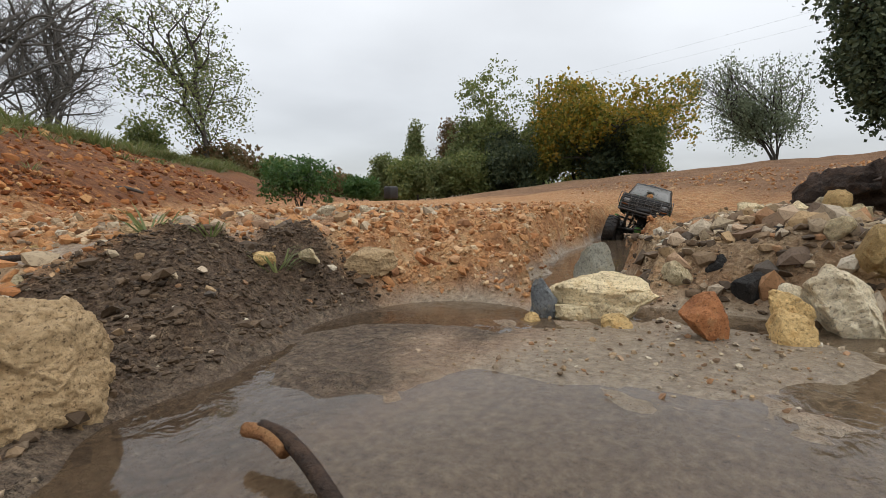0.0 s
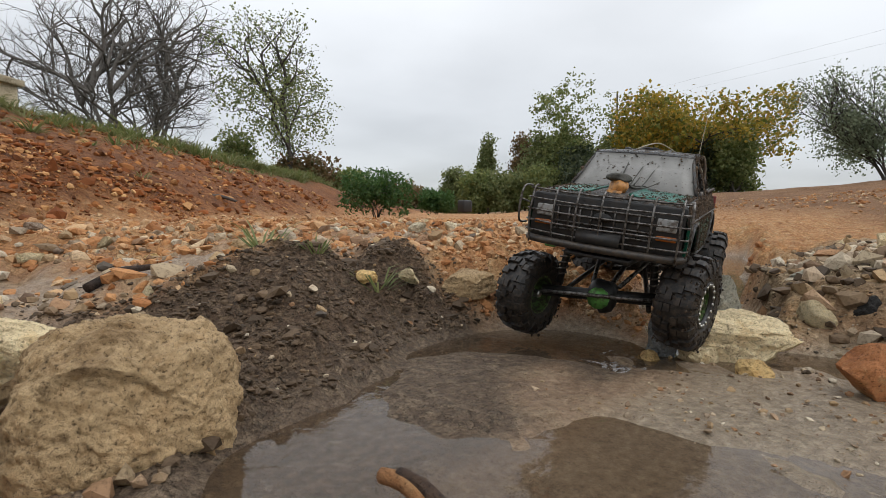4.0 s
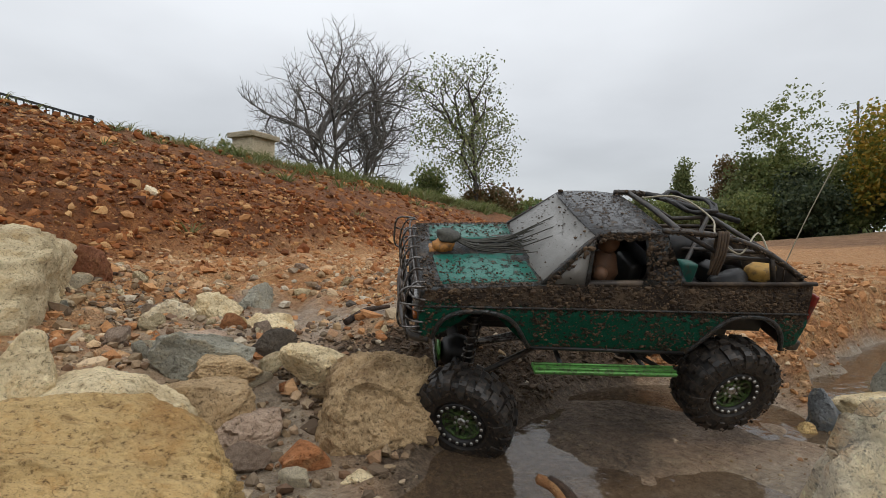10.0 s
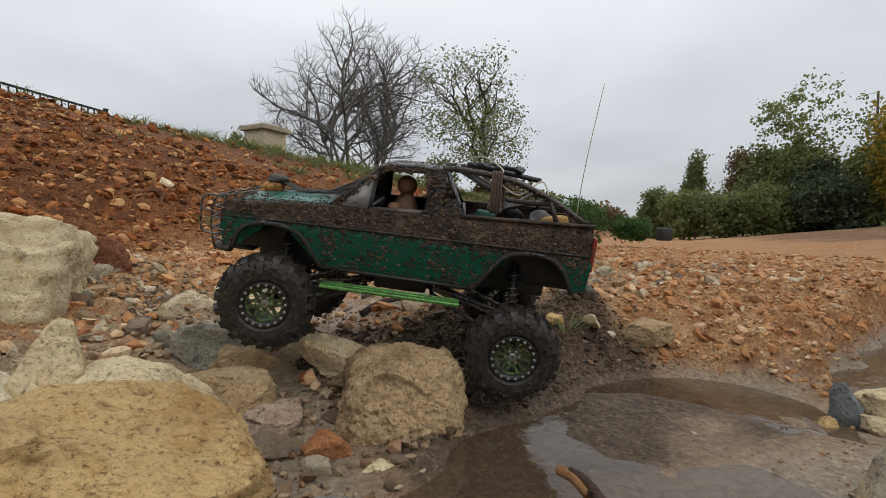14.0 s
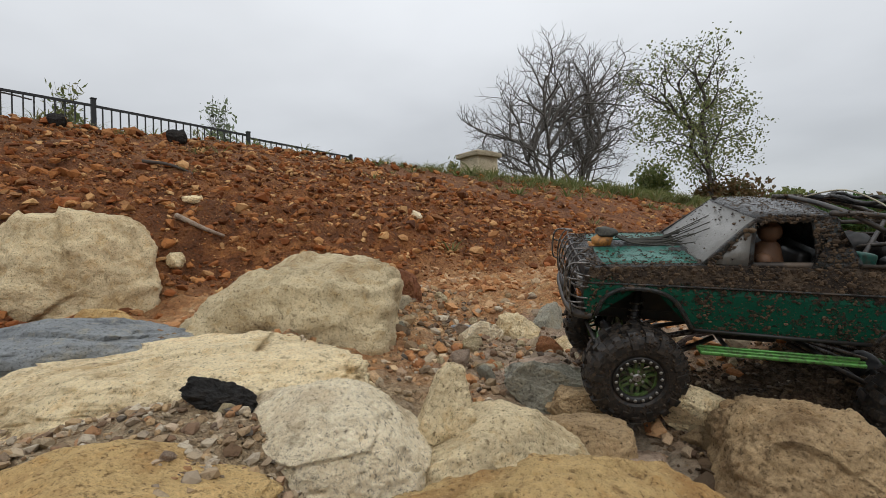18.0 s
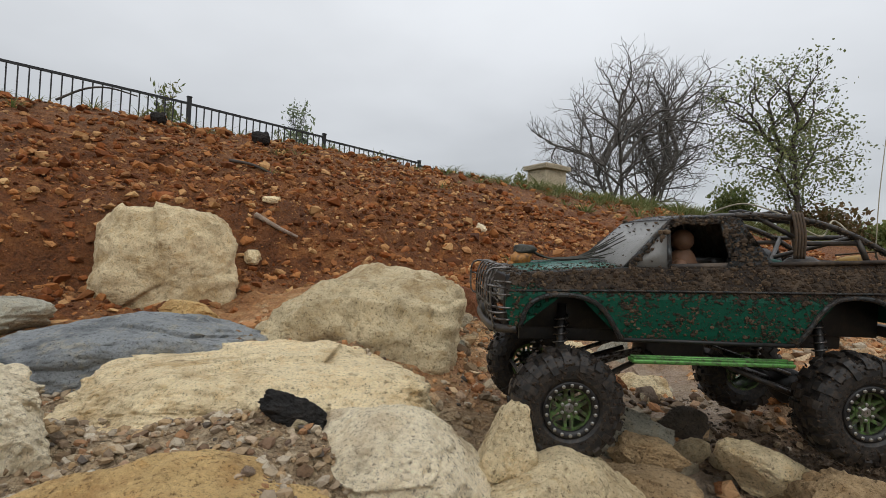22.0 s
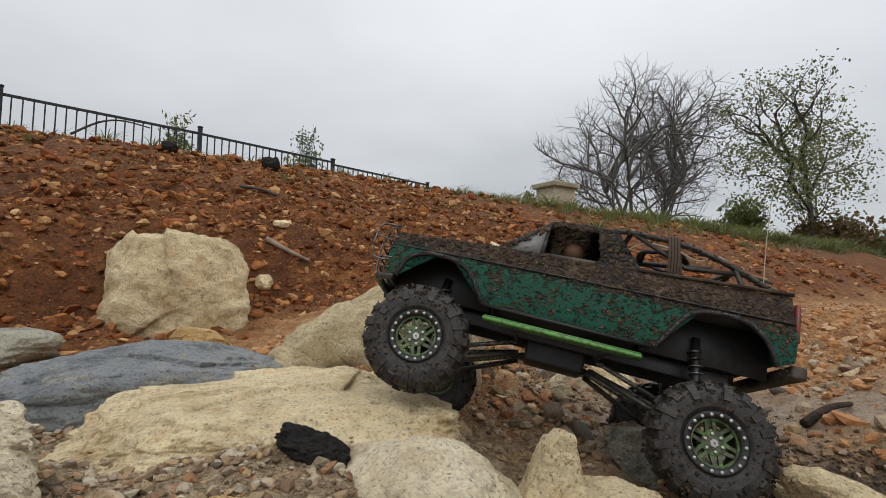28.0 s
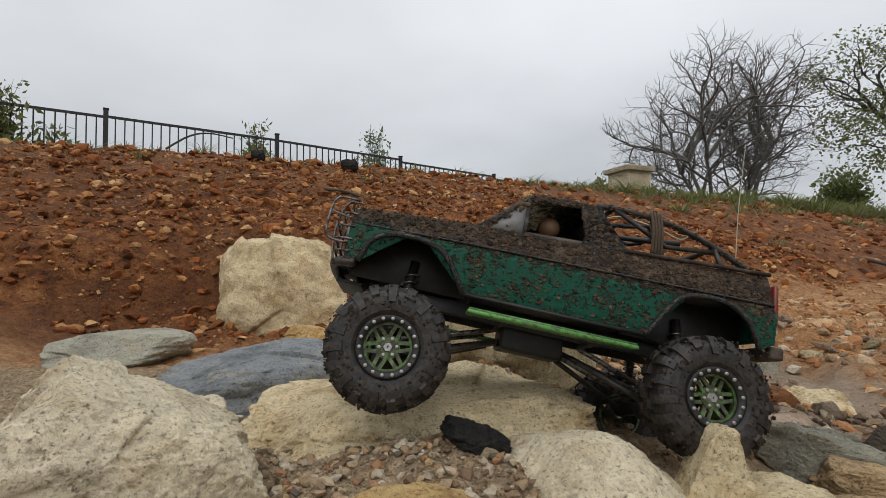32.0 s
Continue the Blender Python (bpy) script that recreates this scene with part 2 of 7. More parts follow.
def ground_mat():
    """Bare earth: the zones of soil come from the sheet's own attributes."""
    m, nt, bs = nodes("bare_earth")
    n, l = nt.nodes, nt.links
    za = n.new("ShaderNodeAttribute")
    za.attribute_name = "soil"
    zb = n.new("ShaderNodeAttribute")
    zb.attribute_name = "cover"
    sa = n.new("ShaderNodeSeparateColor")
    sb = n.new("ShaderNodeSeparateColor")
    l.new(za.outputs["Color"], sa.inputs[0])
    l.new(zb.outputs["Color"], sb.inputs[0])
    big = noise_node(nt, 2.2, 5, 0.6)
    mid = noise_node(nt, 16, 6, 0.65, dist=0.5)
    fine = noise_node(nt, 110, 5, 0.7)
    grain = noise_node(nt, 520, 3, 0.7)
    clay = ramp(nt, mid, [(0.28, (0.31, 0.130, 0.048)), (0.46, (0.60, 0.29, 0.115)), (0.60, (0.69, 0.41, 0.19)), (0.76, (0.76, 0.58, 0.36))])
    mud = ramp(nt, fine, [(0.30, (0.028, 0.020, 0.013)), (0.48, (0.105, 0.070, 0.043)), (0.66, (0.26, 0.18, 0.112))])
    redb = ramp(nt, mid, [(0.32, (0.072, 0.025, 0.008)), (0.46, (0.25, 0.083, 0.022)), (0.60, (0.41, 0.160, 0.046)), (0.78, (0.56, 0.30, 0.12))])
    silt = ramp(nt, fine, [(0.3, (0.15, 0.115, 0.078)), (0.52, (0.32, 0.25, 0.175)), (0.72, (0.50, 0.41, 0.30))])
    field = ramp(nt, big, [(0.35, (0.22, 0.11, 0.050)), (0.55, (0.31, 0.165, 0.078)), (0.75, (0.40, 0.24, 0.125))])
    grass = ramp(nt, mid, [(0.3, (0.055, 0.065, 0.02)), (0.55, (0.10, 0.105, 0.04)), (0.75, (0.17, 0.14, 0.07))])
    gravel = ramp(nt, fine, [(0.3, (0.19, 0.125, 0.070)), (0.47, (0.46, 0.33, 0.19)), (0.66, (0.68, 0.54, 0.35))])
    redb = mix(nt, maprange(nt, big, 0.44, 0.60, 0, 0.7), redb, mix(nt, maprange(nt, fine, 0.35, 0.65, 0, 1), (0.065, 0.024, 0.008), (0.25, 0.090, 0.030)))
    c = mix(nt, sa.outputs["Red"], clay, mud)
    c = mix(nt, sa.outputs["Green"], c, redb)
    c = mix(nt, sa.outputs["Blue"], c, silt)
    c = mix(nt, sb.outputs["Red"], c, field)
    c = mix(nt, sb.outputs["Blue"], c, gravel)
    c = mix(nt, sb.outputs["Green"], c, grass)
    c = mix(nt, maprange(nt, grain, 0.57, 0.72, 0, 0.4), c, (0.46, 0.32, 0.19))
    c = mix(nt, maprange(nt, grain, 0.45, 0.30, 0, 0.65), c, (0.02, 0.014, 0.01))
    # crumbs of soil at two sizes, shade painted dark into the gaps between them; none on the silt
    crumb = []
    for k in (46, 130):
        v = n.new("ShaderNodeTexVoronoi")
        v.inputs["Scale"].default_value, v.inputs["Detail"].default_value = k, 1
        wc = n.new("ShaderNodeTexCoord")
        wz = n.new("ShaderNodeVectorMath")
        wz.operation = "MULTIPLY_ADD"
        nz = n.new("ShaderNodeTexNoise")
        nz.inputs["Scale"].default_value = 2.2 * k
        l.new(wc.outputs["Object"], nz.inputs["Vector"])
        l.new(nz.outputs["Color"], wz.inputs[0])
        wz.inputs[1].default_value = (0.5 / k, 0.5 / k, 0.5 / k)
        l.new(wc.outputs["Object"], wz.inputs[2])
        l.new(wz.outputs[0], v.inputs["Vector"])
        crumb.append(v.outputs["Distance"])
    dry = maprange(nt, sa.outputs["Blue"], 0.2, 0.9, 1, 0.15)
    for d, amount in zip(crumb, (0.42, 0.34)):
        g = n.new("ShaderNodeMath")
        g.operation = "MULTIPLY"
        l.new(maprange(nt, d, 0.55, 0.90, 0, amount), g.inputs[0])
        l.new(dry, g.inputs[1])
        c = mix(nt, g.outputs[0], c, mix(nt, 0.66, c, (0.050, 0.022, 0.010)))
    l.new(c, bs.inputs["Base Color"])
    l.new(maprange(nt, sa.outputs["Blue"], 0, 1, 0.95, 0.30), bs.inputs["Roughness"])
    bs.inputs["Specular IOR Level"].default_value = 0.4
    bump(nt, bs, mid, 0.7, 0.02)
    for d, depth in zip(crumb, (0.016, 0.006)):
        g = n.new("ShaderNodeMath")
        g.operation = "MULTIPLY"
        l.new(maprange(nt, d, 0.1, 0.9, 1, 0), g.inputs[0])
        l.new(dry, g.inputs[1])
        bump(nt, bs, g.outputs[0], 0.8, depth)
    bump(nt, bs, fine, 0.9, 0.008)
    bump(nt, bs, grain, 0.8, 0.002)
    return m


def water_mat():
    """Muddy water, clear enough that the silt shows through faintly where it is shallow."""
    m, nt, bs = nodes("muddy_water")
    z = noise_node(nt, 6, 4, 0.5)
    c = ramp(nt, z, [(0.3, (0.070, 0.047, 0.029)), (0.7, (0.120, 0.086, 0.058))])
    nt.links.new(c, bs.inputs["Base Color"])
    bs.inputs["Roughness"].default_value, bs.inputs["IOR"].default_value = 0.02, 1.33
    bs.inputs["Transmission Weight"].default_value = 0.0
    clear = nt.nodes.new("ShaderNodeBsdfPrincipled")
    clear.inputs["Base Color"].default_value = (0.80, 0.70, 0.58, 1)
    clear.inputs["Roughness"].default_value, clear.inputs["IOR"].default_value = 0.02, 1.33
    clear.inputs["Transmission Weight"].default_value = 1.0
    ms = nt.nodes.new("ShaderNodeMixShader")
    ms.inputs[0].default_value = 0.6
    nt.links.new(bs.outputs[0], ms.inputs[1])
    nt.links.new(clear.outputs[0], ms.inputs[2])
    nt.links.new(ms.outputs[0], nt.nodes["Material Output"].inputs["Surface"])
    rip = noise_node(nt, 28, 3, 0.5, dist=0.6)
    bump(nt, bs, rip, 0.22, 0.006)
    nt.links.new(bs.inputs["Normal"].links[0].from_socket, clear.inputs["Normal"])
    return m


GROUND, WATER = ground_mat(), water_mat()


# ---- the land ----
def ss(a, b, v):
    t = np.clip((v - a) / (b - a), 0, 1)
    return t * t * (3 - 2 * t)


def capsule(x, y, ax, ay, bx, by):
    """Distance of points to a segment in plan."""
    dx, dy = bx - ax, by - ay
    t = np.clip(((x - ax) * dx + (y - ay) * dy) / (dx * dx + dy * dy), 0, 1)
    return np.hypot(x - ax - t * dx, y - ay - t * dy)


def lattice(ix, iy, seed):
    v = np.sin(ix * 127.1 + iy * 311.7 + seed * 74.7) * 43758.5453
    return v - np.floor(v)


def vnoise(x, y, seed=0):
    """Smooth value noise of arrays, -1 to 1."""
    ix, iy = np.floor(x), np.floor(y)
    fx, fy = x - ix, y - iy
    fx, fy = fx * fx * (3 - 2 * fx), fy * fy * (3 - 2 * fy)
    a, b = lattice(ix, iy, seed), lattice(ix + 1, iy, seed)
    c, d = lattice(ix, iy + 1, seed), lattice(ix + 1, iy + 1, seed)
    return 2 * (a + (b - a) * fx + (c - a) * fy + (a - b - c + d) * fx * fy) - 1


def fnoise(x, y, size, octaves=4, seed=0, gain=0.5):
    v, amp, k = 0, 1.0, 1 / size
    for o in range(octaves):
        v = v + amp * vnoise(x * k + 17.3 * o, y * k - 9.1 * o, seed + o)
        amp, k = amp * gain, k * 2.03
    return v


R2 = math.sqrt(0.5)


def land(x, y):
    """Height of the ground, with the weights of its soils."""
    x, y = np.asarray(x, float), np.asarray(y, float)
    wob = 0.035 * fnoise(x, y, 0.22, 3, 5)
    q, p, s = (y - x) * R2, (x - y) * R2, (x + y) * R2
    near = 1 - ss(2.5, 6.0, np.hypot(x, y))
    # the pool, its outlet channel and the rocky creek bed
    pool = np.minimum(capsule(x, y, 0.22, 0.14, 0.50, 0.12) - 0.25, capsule(x, y, 0.5, 0.1, 0.62, -0.30) - 0.17)
    pool = np.minimum(pool, capsule(x, y, 0.36, 0.34, 0.56, 0.42) - 0.095) + wob
    chan = np.minimum(capsule(x, y, 0.66, 0.30, 1.15, 0.46) - 0.07, capsule(x, y, 1.15, 0.46, 2.6, 0.85) - 0.085) + wob * 0.7
    bed = np.minimum(capsule(x, y, -0.05, 0.45, -0.12, 0.80) - 0.10, capsule(x, y, -0.12, 0.80, -0.05, 1.05) - 0.12) + wob
    z = np.full_like(x, 0.132)
    west = ss(0.45, -0.25, x)
    rise = 0.30 + 0.06 * west
    z = np.minimum(z, -0.022 + 0.155 * ss(0.0, 1, pool / rise * 0.9 + 0.06))
    z = np.minimum(z, -0.006 + 0.150 * ss(0.0, 0.085, chan + 0.5 * wob))
    z = np.minimum(z, 0.002 + 0.058 * ss(0.42, 0.80, y) + 0.075 * ss(-0.05, 0.42, bed))
    z = z - 0.075 * ss(0.75, 0.25, np.hypot(x + 1.5, y - 1.12)) * ss(1.6, 1.2, s + 0.6)
    # shallow bar of silt in the pool
    bar = np.minimum(capsule(x, y, 0.52, 0.22, 0.60, 0.10), capsule(x, y, 0.33, 0.40, 0.47, 0.40) + 0.022) + wob + 0.035 * fnoise(x, y, 0.13, 4, 19)
    z = np.maximum(z, 0.0030 - 0.13 * np.clip(bar - 0.07, 0, 1))
    shoal = np.minimum(capsule(x, y, 0.50, 0.10, 0.60, 0.25), capsule(x, y, 0.62, 0.28, 0.66, 0.04)) + 0.6 * wob + 0.035 * fnoise(x, y, 0.11, 4, 29)
    z = np.maximum(z, -0.0020 - 0.16 * np.clip(shoal - 0.085, 0, 1) + 0.005 * fnoise(x, y, 0.045, 4, 15, 0.6))
    # bank of rubble on the right of the channel
    z = z + 0.045 * ss(0.30, 0.05, capsule(x, y, 1.05, 0.02, 2.2, 0.15)) * ss(0.7, 0.95, x)
    # gravel heaped between the boulders
    z = z + 0.050 * ss(0.24, 0.08, capsule(x, y, -0.84, 0.20, -0.52, 0.34)) * ss(-0.36, -0.48, x)
    # red embankment to the north-west, cut steep at its foot in the south-west; field to the south-east
    cut = ss(1.3, 0.3, s)
    qq = q + 0.05 * fnoise(x, y, 0.5, 3, 9)
    steep = 0.05 * ss(1.75, 2.05, qq) + 0.235 * ss(2.14, 2.36, qq)
    soft = 0.30 * ss(1.55, 2.40, qq) * ss(1.5, 2.4, qq)
    bank = steep * cut + soft * (1 - cut) + 0.405 * np.clip(q - 2.36, 0, 1.62) + 0.045 * np.clip(q - 3.98, 0, 6)
    bank = bank * (1 - 0.30 * ss(6, 30, s))
    fieldz = 0.115 * np.clip(p - 1.6 - 0.2 * np.clip(s, 0, 8) / 8, 0, 10.5)
    z = z + bank + fieldz * ss(0, 2.5, p)
    # roughness: clods near by, swells far off
    rough = 0.012 + 0.012 * ss(1.7, 2.3, q) + 0.006 * ss(0.9, 1.4, y)
    dry = ss(-0.004, 0.03, z)
    cl = fnoise(x, y, 0.11, 4, 21, 0.6)
    z = z + near * rough * cl * dry
    z = z + near * (0.006 + 0.009 * ss(0.55, 0.75, x) * ss(0.2, 0.35, y)) * fnoise(x, y, 0.04, 2, 25, 0.6) * dry
    mudw = ss(0.34, 0.12, np.abs(pool - 0.13)) * ss(-0.04, 0.08, x) * ss(0.64, 0.50, x) * ss(0.24, 0.36, y) * ss(0.82, 0.68, y - 0.1 * x)
    z = z + 0.012 * mudw * np.abs(fnoise(x, y, 0.05, 3, 33, 0.6)) * dry
    z = z + 0.05 * ss(1.9, 2.6, q) * fnoise(x, y, 0.9, 3, 41) * near + 0.10 * ss(6, 14, np.hypot(x, y)) * fnoise(x, y, 3.0, 3, 51)
    e1, e2 = fnoise(x, y, 0.16, 4, 61), fnoise(x, y, 0.5, 4, 71)
    mud = np.clip(mudw * 1.35 + 0.25 * e1 * (mudw > 0.05), 0, 1)
    mud = np.clip(mud + 0.25 * ss(0.10, -0.02, bed + 0.05 * e1) * ss(0.50, 0.62, y), 0, 1)
    mud = np.clip(mud + 0.9 * ss(0.24, 0.08, np.hypot(x - 1.0, y - 0.08) + 0.06 * e1), 0, 1)
    red = ss(1.72, 2.05, q + 0.12 * e2)
    silt = np.clip(ss(0.045, 0.0, z + 0.012 * e1) + 0.75 * ss(0.18, 0.02, bed + 0.05 * e1), 0, 1) * (q < 1.6)
    silt = np.maximum(silt, 0.85 * ss(0.22, 0.05, np.abs(y - 0.93 - 0.12 * x + 0.06 * e2)) * ss(-0.5, -0.1, x) * ss(1.2, 0.5, x))
    silt = silt * (1 - 0.75 * np.clip(mudw * 1.5, 0, 1))
    fld = ss(1.5, 2.6, p - 0.15 * np.clip(s, 0, 10))
    fld = np.maximum(fld, 0.30 * ss(2.85, 3.5, q + 0.35 * e2))
    grs = ss(3.85, 4.3, q + 0.3 * e2) + ss(13.0, 15.0, p) + ss(20, 40, s) * ss(5, 8, np.abs(p))
    grv = ss(-0.15, -0.45, x + 0.1 * e2) * ss(0.75, 0.55, y + 0.2 * x) + ss(0.75, 1.0, x + 0.1 * e2) * ss(0.34, 0.2, y - 0.05 * x) * ss(2.6, 2.0, x)
    grv = np.clip(grv + ss(0.0, -0.15, y), 0, 1) * ss(2.6, 2.1, p + 0.25 * e2) * ss(1.85, 1.55, q + 0.1 * e2)
    return z, (mud * (1 - 0.6 * grv), red, silt), (np.clip(fld, 0, 1), np.clip(grs, 0, 1), np.clip(grv, 0, 1))


def height(x, y):
    return float(land(np.array([x]), np.array([y]))[0][0])


def graded(lo, hi, step, far, grow=1.13):
    mid = list(np.arange(lo, hi + step / 2, step))
    up, d = [], step
    while (mid[-1] if not up else up[-1]) < far:
        d *= grow
        up.append((up[-1] if up else mid[-1]) + d)
    dn, d = [], step
    while (mid[0] if not dn else dn[-1]) > -far:
        d *= grow
        dn.append((dn[-1] if dn else mid[0]) - d)
    return np.array(dn[::-1] + mid + up)


def sheet(name, xs, ys, zfun, mat, attrs=True):
    X, Y = np.meshgrid(xs, ys)
    Z, soil, cover = zfun(X.ravel(), Y.ravel())
    me = bpy.data.meshes.new(name)
    nx, ny = len(xs), len(ys)
    i = (np.arange(ny - 1)[:, None] * nx + np.arange(nx - 1)[None, :]).ravel()
    quads = np.stack([i, i + 1, i + nx + 1, i + nx], 1)
    me.vertices.add(nx * ny)
    me.vertices.foreach_set("co", np.stack([X.ravel(), Y.ravel(), Z], 1).ravel())
    me.loops.add(quads.size)
    me.loops.foreach_set("vertex_index", quads.ravel().astype(np.int32))
    me.polygons.add(len(quads))
    me.polygons.foreach_set("loop_start", np.arange(0, quads.size, 4, dtype=np.int32))
    me.polygons.foreach_set("use_smooth", np.ones(len(quads), dtype=bool))
    me.update(calc_edges=True)
    if attrs:
        for key, w in (("soil", soil), ("cover", cover)):
            a = me.attributes.new(key, "FLOAT_COLOR", "POINT")
            a.data.foreach_set("color", np.stack([*w, np.ones(nx * ny)], 1).ravel().astype(np.float32))
    me.materials.append(mat)
    return new(name, me)


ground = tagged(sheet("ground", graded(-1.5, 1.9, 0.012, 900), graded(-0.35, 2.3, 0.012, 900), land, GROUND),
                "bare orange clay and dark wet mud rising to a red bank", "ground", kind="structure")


def pond(x, y):
    return np.zeros_like(x), None, None


water = tagged(sheet("water", np.linspace(-0.05, 2.7, 60), np.linspace(-0.9, 1.0, 50), pond, WATER, False),
               "still muddy brown puddle water reflecting the sky", "water", kind="structure")
water.visible_shadow = False


def part(name, bm, material, parent=None, label="", smooth=True, m=None, mesh=None):
    """Links a bmesh as one mesh object under a thing or a part."""
    me = mesh or bpy.data.meshes.new(name)
    if bm is not None:
        bm.to_mesh(me)
        bm.free()
    if smooth:
        me.polygons.foreach_set("use_smooth", [True] * len(me.polygons))
    me.materials.append(material)
    ob = new(name, me)
    if parent is not None:
        ob.parent = parent
    if m is not None:
        ob.matrix_basis = m
    if label:
        ob["label"] = label
    return ob


def rock_bm(sx, sy, sz, seed, box=3.0, cuts=6, sub=5, lump=0.10, rough=0.03, tilt=(), chips=26, ledge=0.022):
    """A boulder: a rounded block, split along a few planes, chipped at its corners, worn and pitted."""
    rnd = random.Random(seed)
    bm = bmesh.new()
    bmesh.ops.create_icosphere(bm, subdivisions=sub, radius=1.0)
    V = np.array([tuple(v.co) for v in bm.verts])
    V *= ((np.abs(V) ** box).sum(1) ** (-1 / box))[:, None]
    planes = [(Vector(v).normalized(), d) for v, d in tilt]
    for _ in range(cuts):
        v = Vector((rnd.uniform(-1, 1), rnd.uniform(-1, 1), rnd.uniform(-0.7, 1))).normalized()
        planes.append((v, rnd.uniform(0.46, 0.80)))
    for _ in range(chips):
        v = Vector((rnd.gauss(0, 1), rnd.gauss(0, 1), rnd.gauss(0.15, 0.9))).normalized()
        planes.append((v, -rnd.uniform(0.015, 0.085)))
    for nrm, d in planes:
        h = V[:, 0] * nrm.x + V[:, 1] * nrm.y + V[:, 2] * nrm.z
        over = np.maximum(h - (d if d > 0 else h.max() + d), 0) * 0.95
        V -= over[:, None] * np.array(tuple(nrm))
    # broken faces: each patch of the surface has its own slant and step
    rng = np.random.default_rng(seed)
    for count, slant, step in ((16, 0.075, 0.006), (220, 0.06, 0.0022)) if sub > 5 else ((10, 0.16, 0.015), (50, 0.10, 0.006)):
        seeds = V[rng.integers(0, len(V), count)] + rng.normal(0, 0.05, (count, 3))
        near = np.argmax(V @ seeds.T - 0.5 * (seeds ** 2).sum(1), 1)
        worn = min(1, chips / 26)      # a smooth stone has shallow breaks
        way = rng.normal(0, slant * worn, (count, 3))
        push = (way[near] * (V - seeds[near])).sum(1) + rng.normal(0, step * worn, count)[near]
        V *= (1 + np.clip(push, -0.05, 0.05))[:, None]
    off = Vector((seed * 3.17 % 50, seed * 7.3 % 50, seed * 1.7 % 50))
    lean = Vector((rnd.gauss(0, 0.25), rnd.gauss(0, 0.25), 1))
    for v, c in zip(bm.verts, V.tolist()):
        c = Vector(c)
        nn = noise.fractal(c * 1.3 + off, 1.0, 2.0, 2)
        n2 = noise.fractal(c * 5.0 + off, 0.7, 2.1, 5)
        bed = noise.noise(Vector((c.x * 0.9, c.y * 0.9, c.dot(lean) * 3.6)) + off)
        pit = max(0.0, noise.noise(c * 11 - off) - 0.22)
        c = c * (1 + lump * nn + rough * n2 + 0.5 * ledge * math.tanh(7 * bed) - 0.06 * pit)
        v.co = Vector((c.x * sx / 2, c.y * sy / 2, c.z * sz / 2))
    return bm
def rock(x, y, z, sx, sy, sz, turn, color, seed, label, box=3.0, cuts=6, sub=5, lean=(0, 0), tilt=(), lump=0.10, rough=0.03, name="boulder", group="", chips=26, ledge=0.022):
    ob = part(name, rock_bm(sx, sy, sz, seed, box, cuts, sub, lump, rough, tilt, chips, ledge), STONE[color], smooth=sub > 5)
    ob.matrix_basis = pose(x, y, z, lean[0], lean[1], turn)
    return tagged(ob, label, "rock", group)


# the large boulders, each with its own splits
rock(-1.487, 1.498, 0.193, 0.410, 0.34, 0.415, 40, "cream", 11, "tall blocky cream limestone boulder at the foot of the red bank", 6.0, 0, 6,
     tilt=(((-0.62, 0, 0.78), 1.10), ((0.6, -0.2, 0.75), 1.20), ((-0.95, -0.2, 0.2), 0.97)), lump=0.045, rough=0.035, chips=30)
rock(-0.620, 1.000, 0.060, 0.43, 0.40, 0.385, 8, "cream", 12, "big wedge-shaped cream limestone boulder with a ledged top", 9.0, 0, 6,
     tilt=(((-0.5, -0.05, 0.86), 0.86), ((0.0, -0.5, 0.86), 1.16)), lump=0.05, rough=0.045, chips=60, ledge=0.045)
rock(-0.622, 0.596, 0.070, 0.425, 0.315, 0.155, 24, "cream", 13, "long flat-topped cream limestone slab", 6.5, 0, 7,
     tilt=(((-0.22, -0.05, 0.97), 0.93), ((0.05, -0.68, 0.73), 1.05), ((-0.8, -0.3, 0.5), 1.05)), lump=0.06, rough=0.04, chips=60, ledge=0.035)
rock(-0.415, 0.445, 0.064, 0.215, 0.17, 0.165, 14, "pale", 14, "smooth pale rounded boulder", 2.3, 0, 7, tilt=(((0.75, -0.1, 0.62), 0.90), ((-0.6, -0.2, 0.75), 0.86)), lump=0.05, rough=0.022, ledge=0.008, chips=8)
rock(-0.240, 0.475, 0.043, 0.195, 0.15, 0.135, -3, "cream", 15, "low rounded cream boulder in the rubble", 2.9, 1, 6, tilt=(((0.7, -0.1, 0.7), 0.76), ((-0.5, 0, 0.85), 0.82)), lump=0.07, chips=40)
rock(-0.515, 0.270, 0.100, 0.225, 0.13, 0.105, 36, "ochre", 16, "low ochre-yellow boulder half sunk in gravel", 2.4, 0, 6, tilt=(((-0.45, -0.2, 0.86), 0.70), ((0.55, -0.1, 0.83), 0.68)), lump=0.08)
rock(-0.225, 0.245, 0.080, 0.225, 0.13, 0.135, -8, "ochre", 26, "yellow-brown boulder with a worn slanting top", 3.0, 0, 7, tilt=(((0.5, -0.15, 0.85), 0.86), ((-0.4, 0.1, 0.9), 0.92)), lump=0.07, rough=0.035, chips=40, ledge=0.03)
rock(-0.880, 0.685, 0.110, 0.40, 0.20, 0.135, 38, "blue", 17, "long blue-grey layered boulder", 3.4, 0, 6, tilt=(((-0.5, -0.1, 0.86), 0.80), ((0.35, -0.2, 0.92), 0.78)), lump=0.08, rough=0.04, chips=45, ledge=0.04)
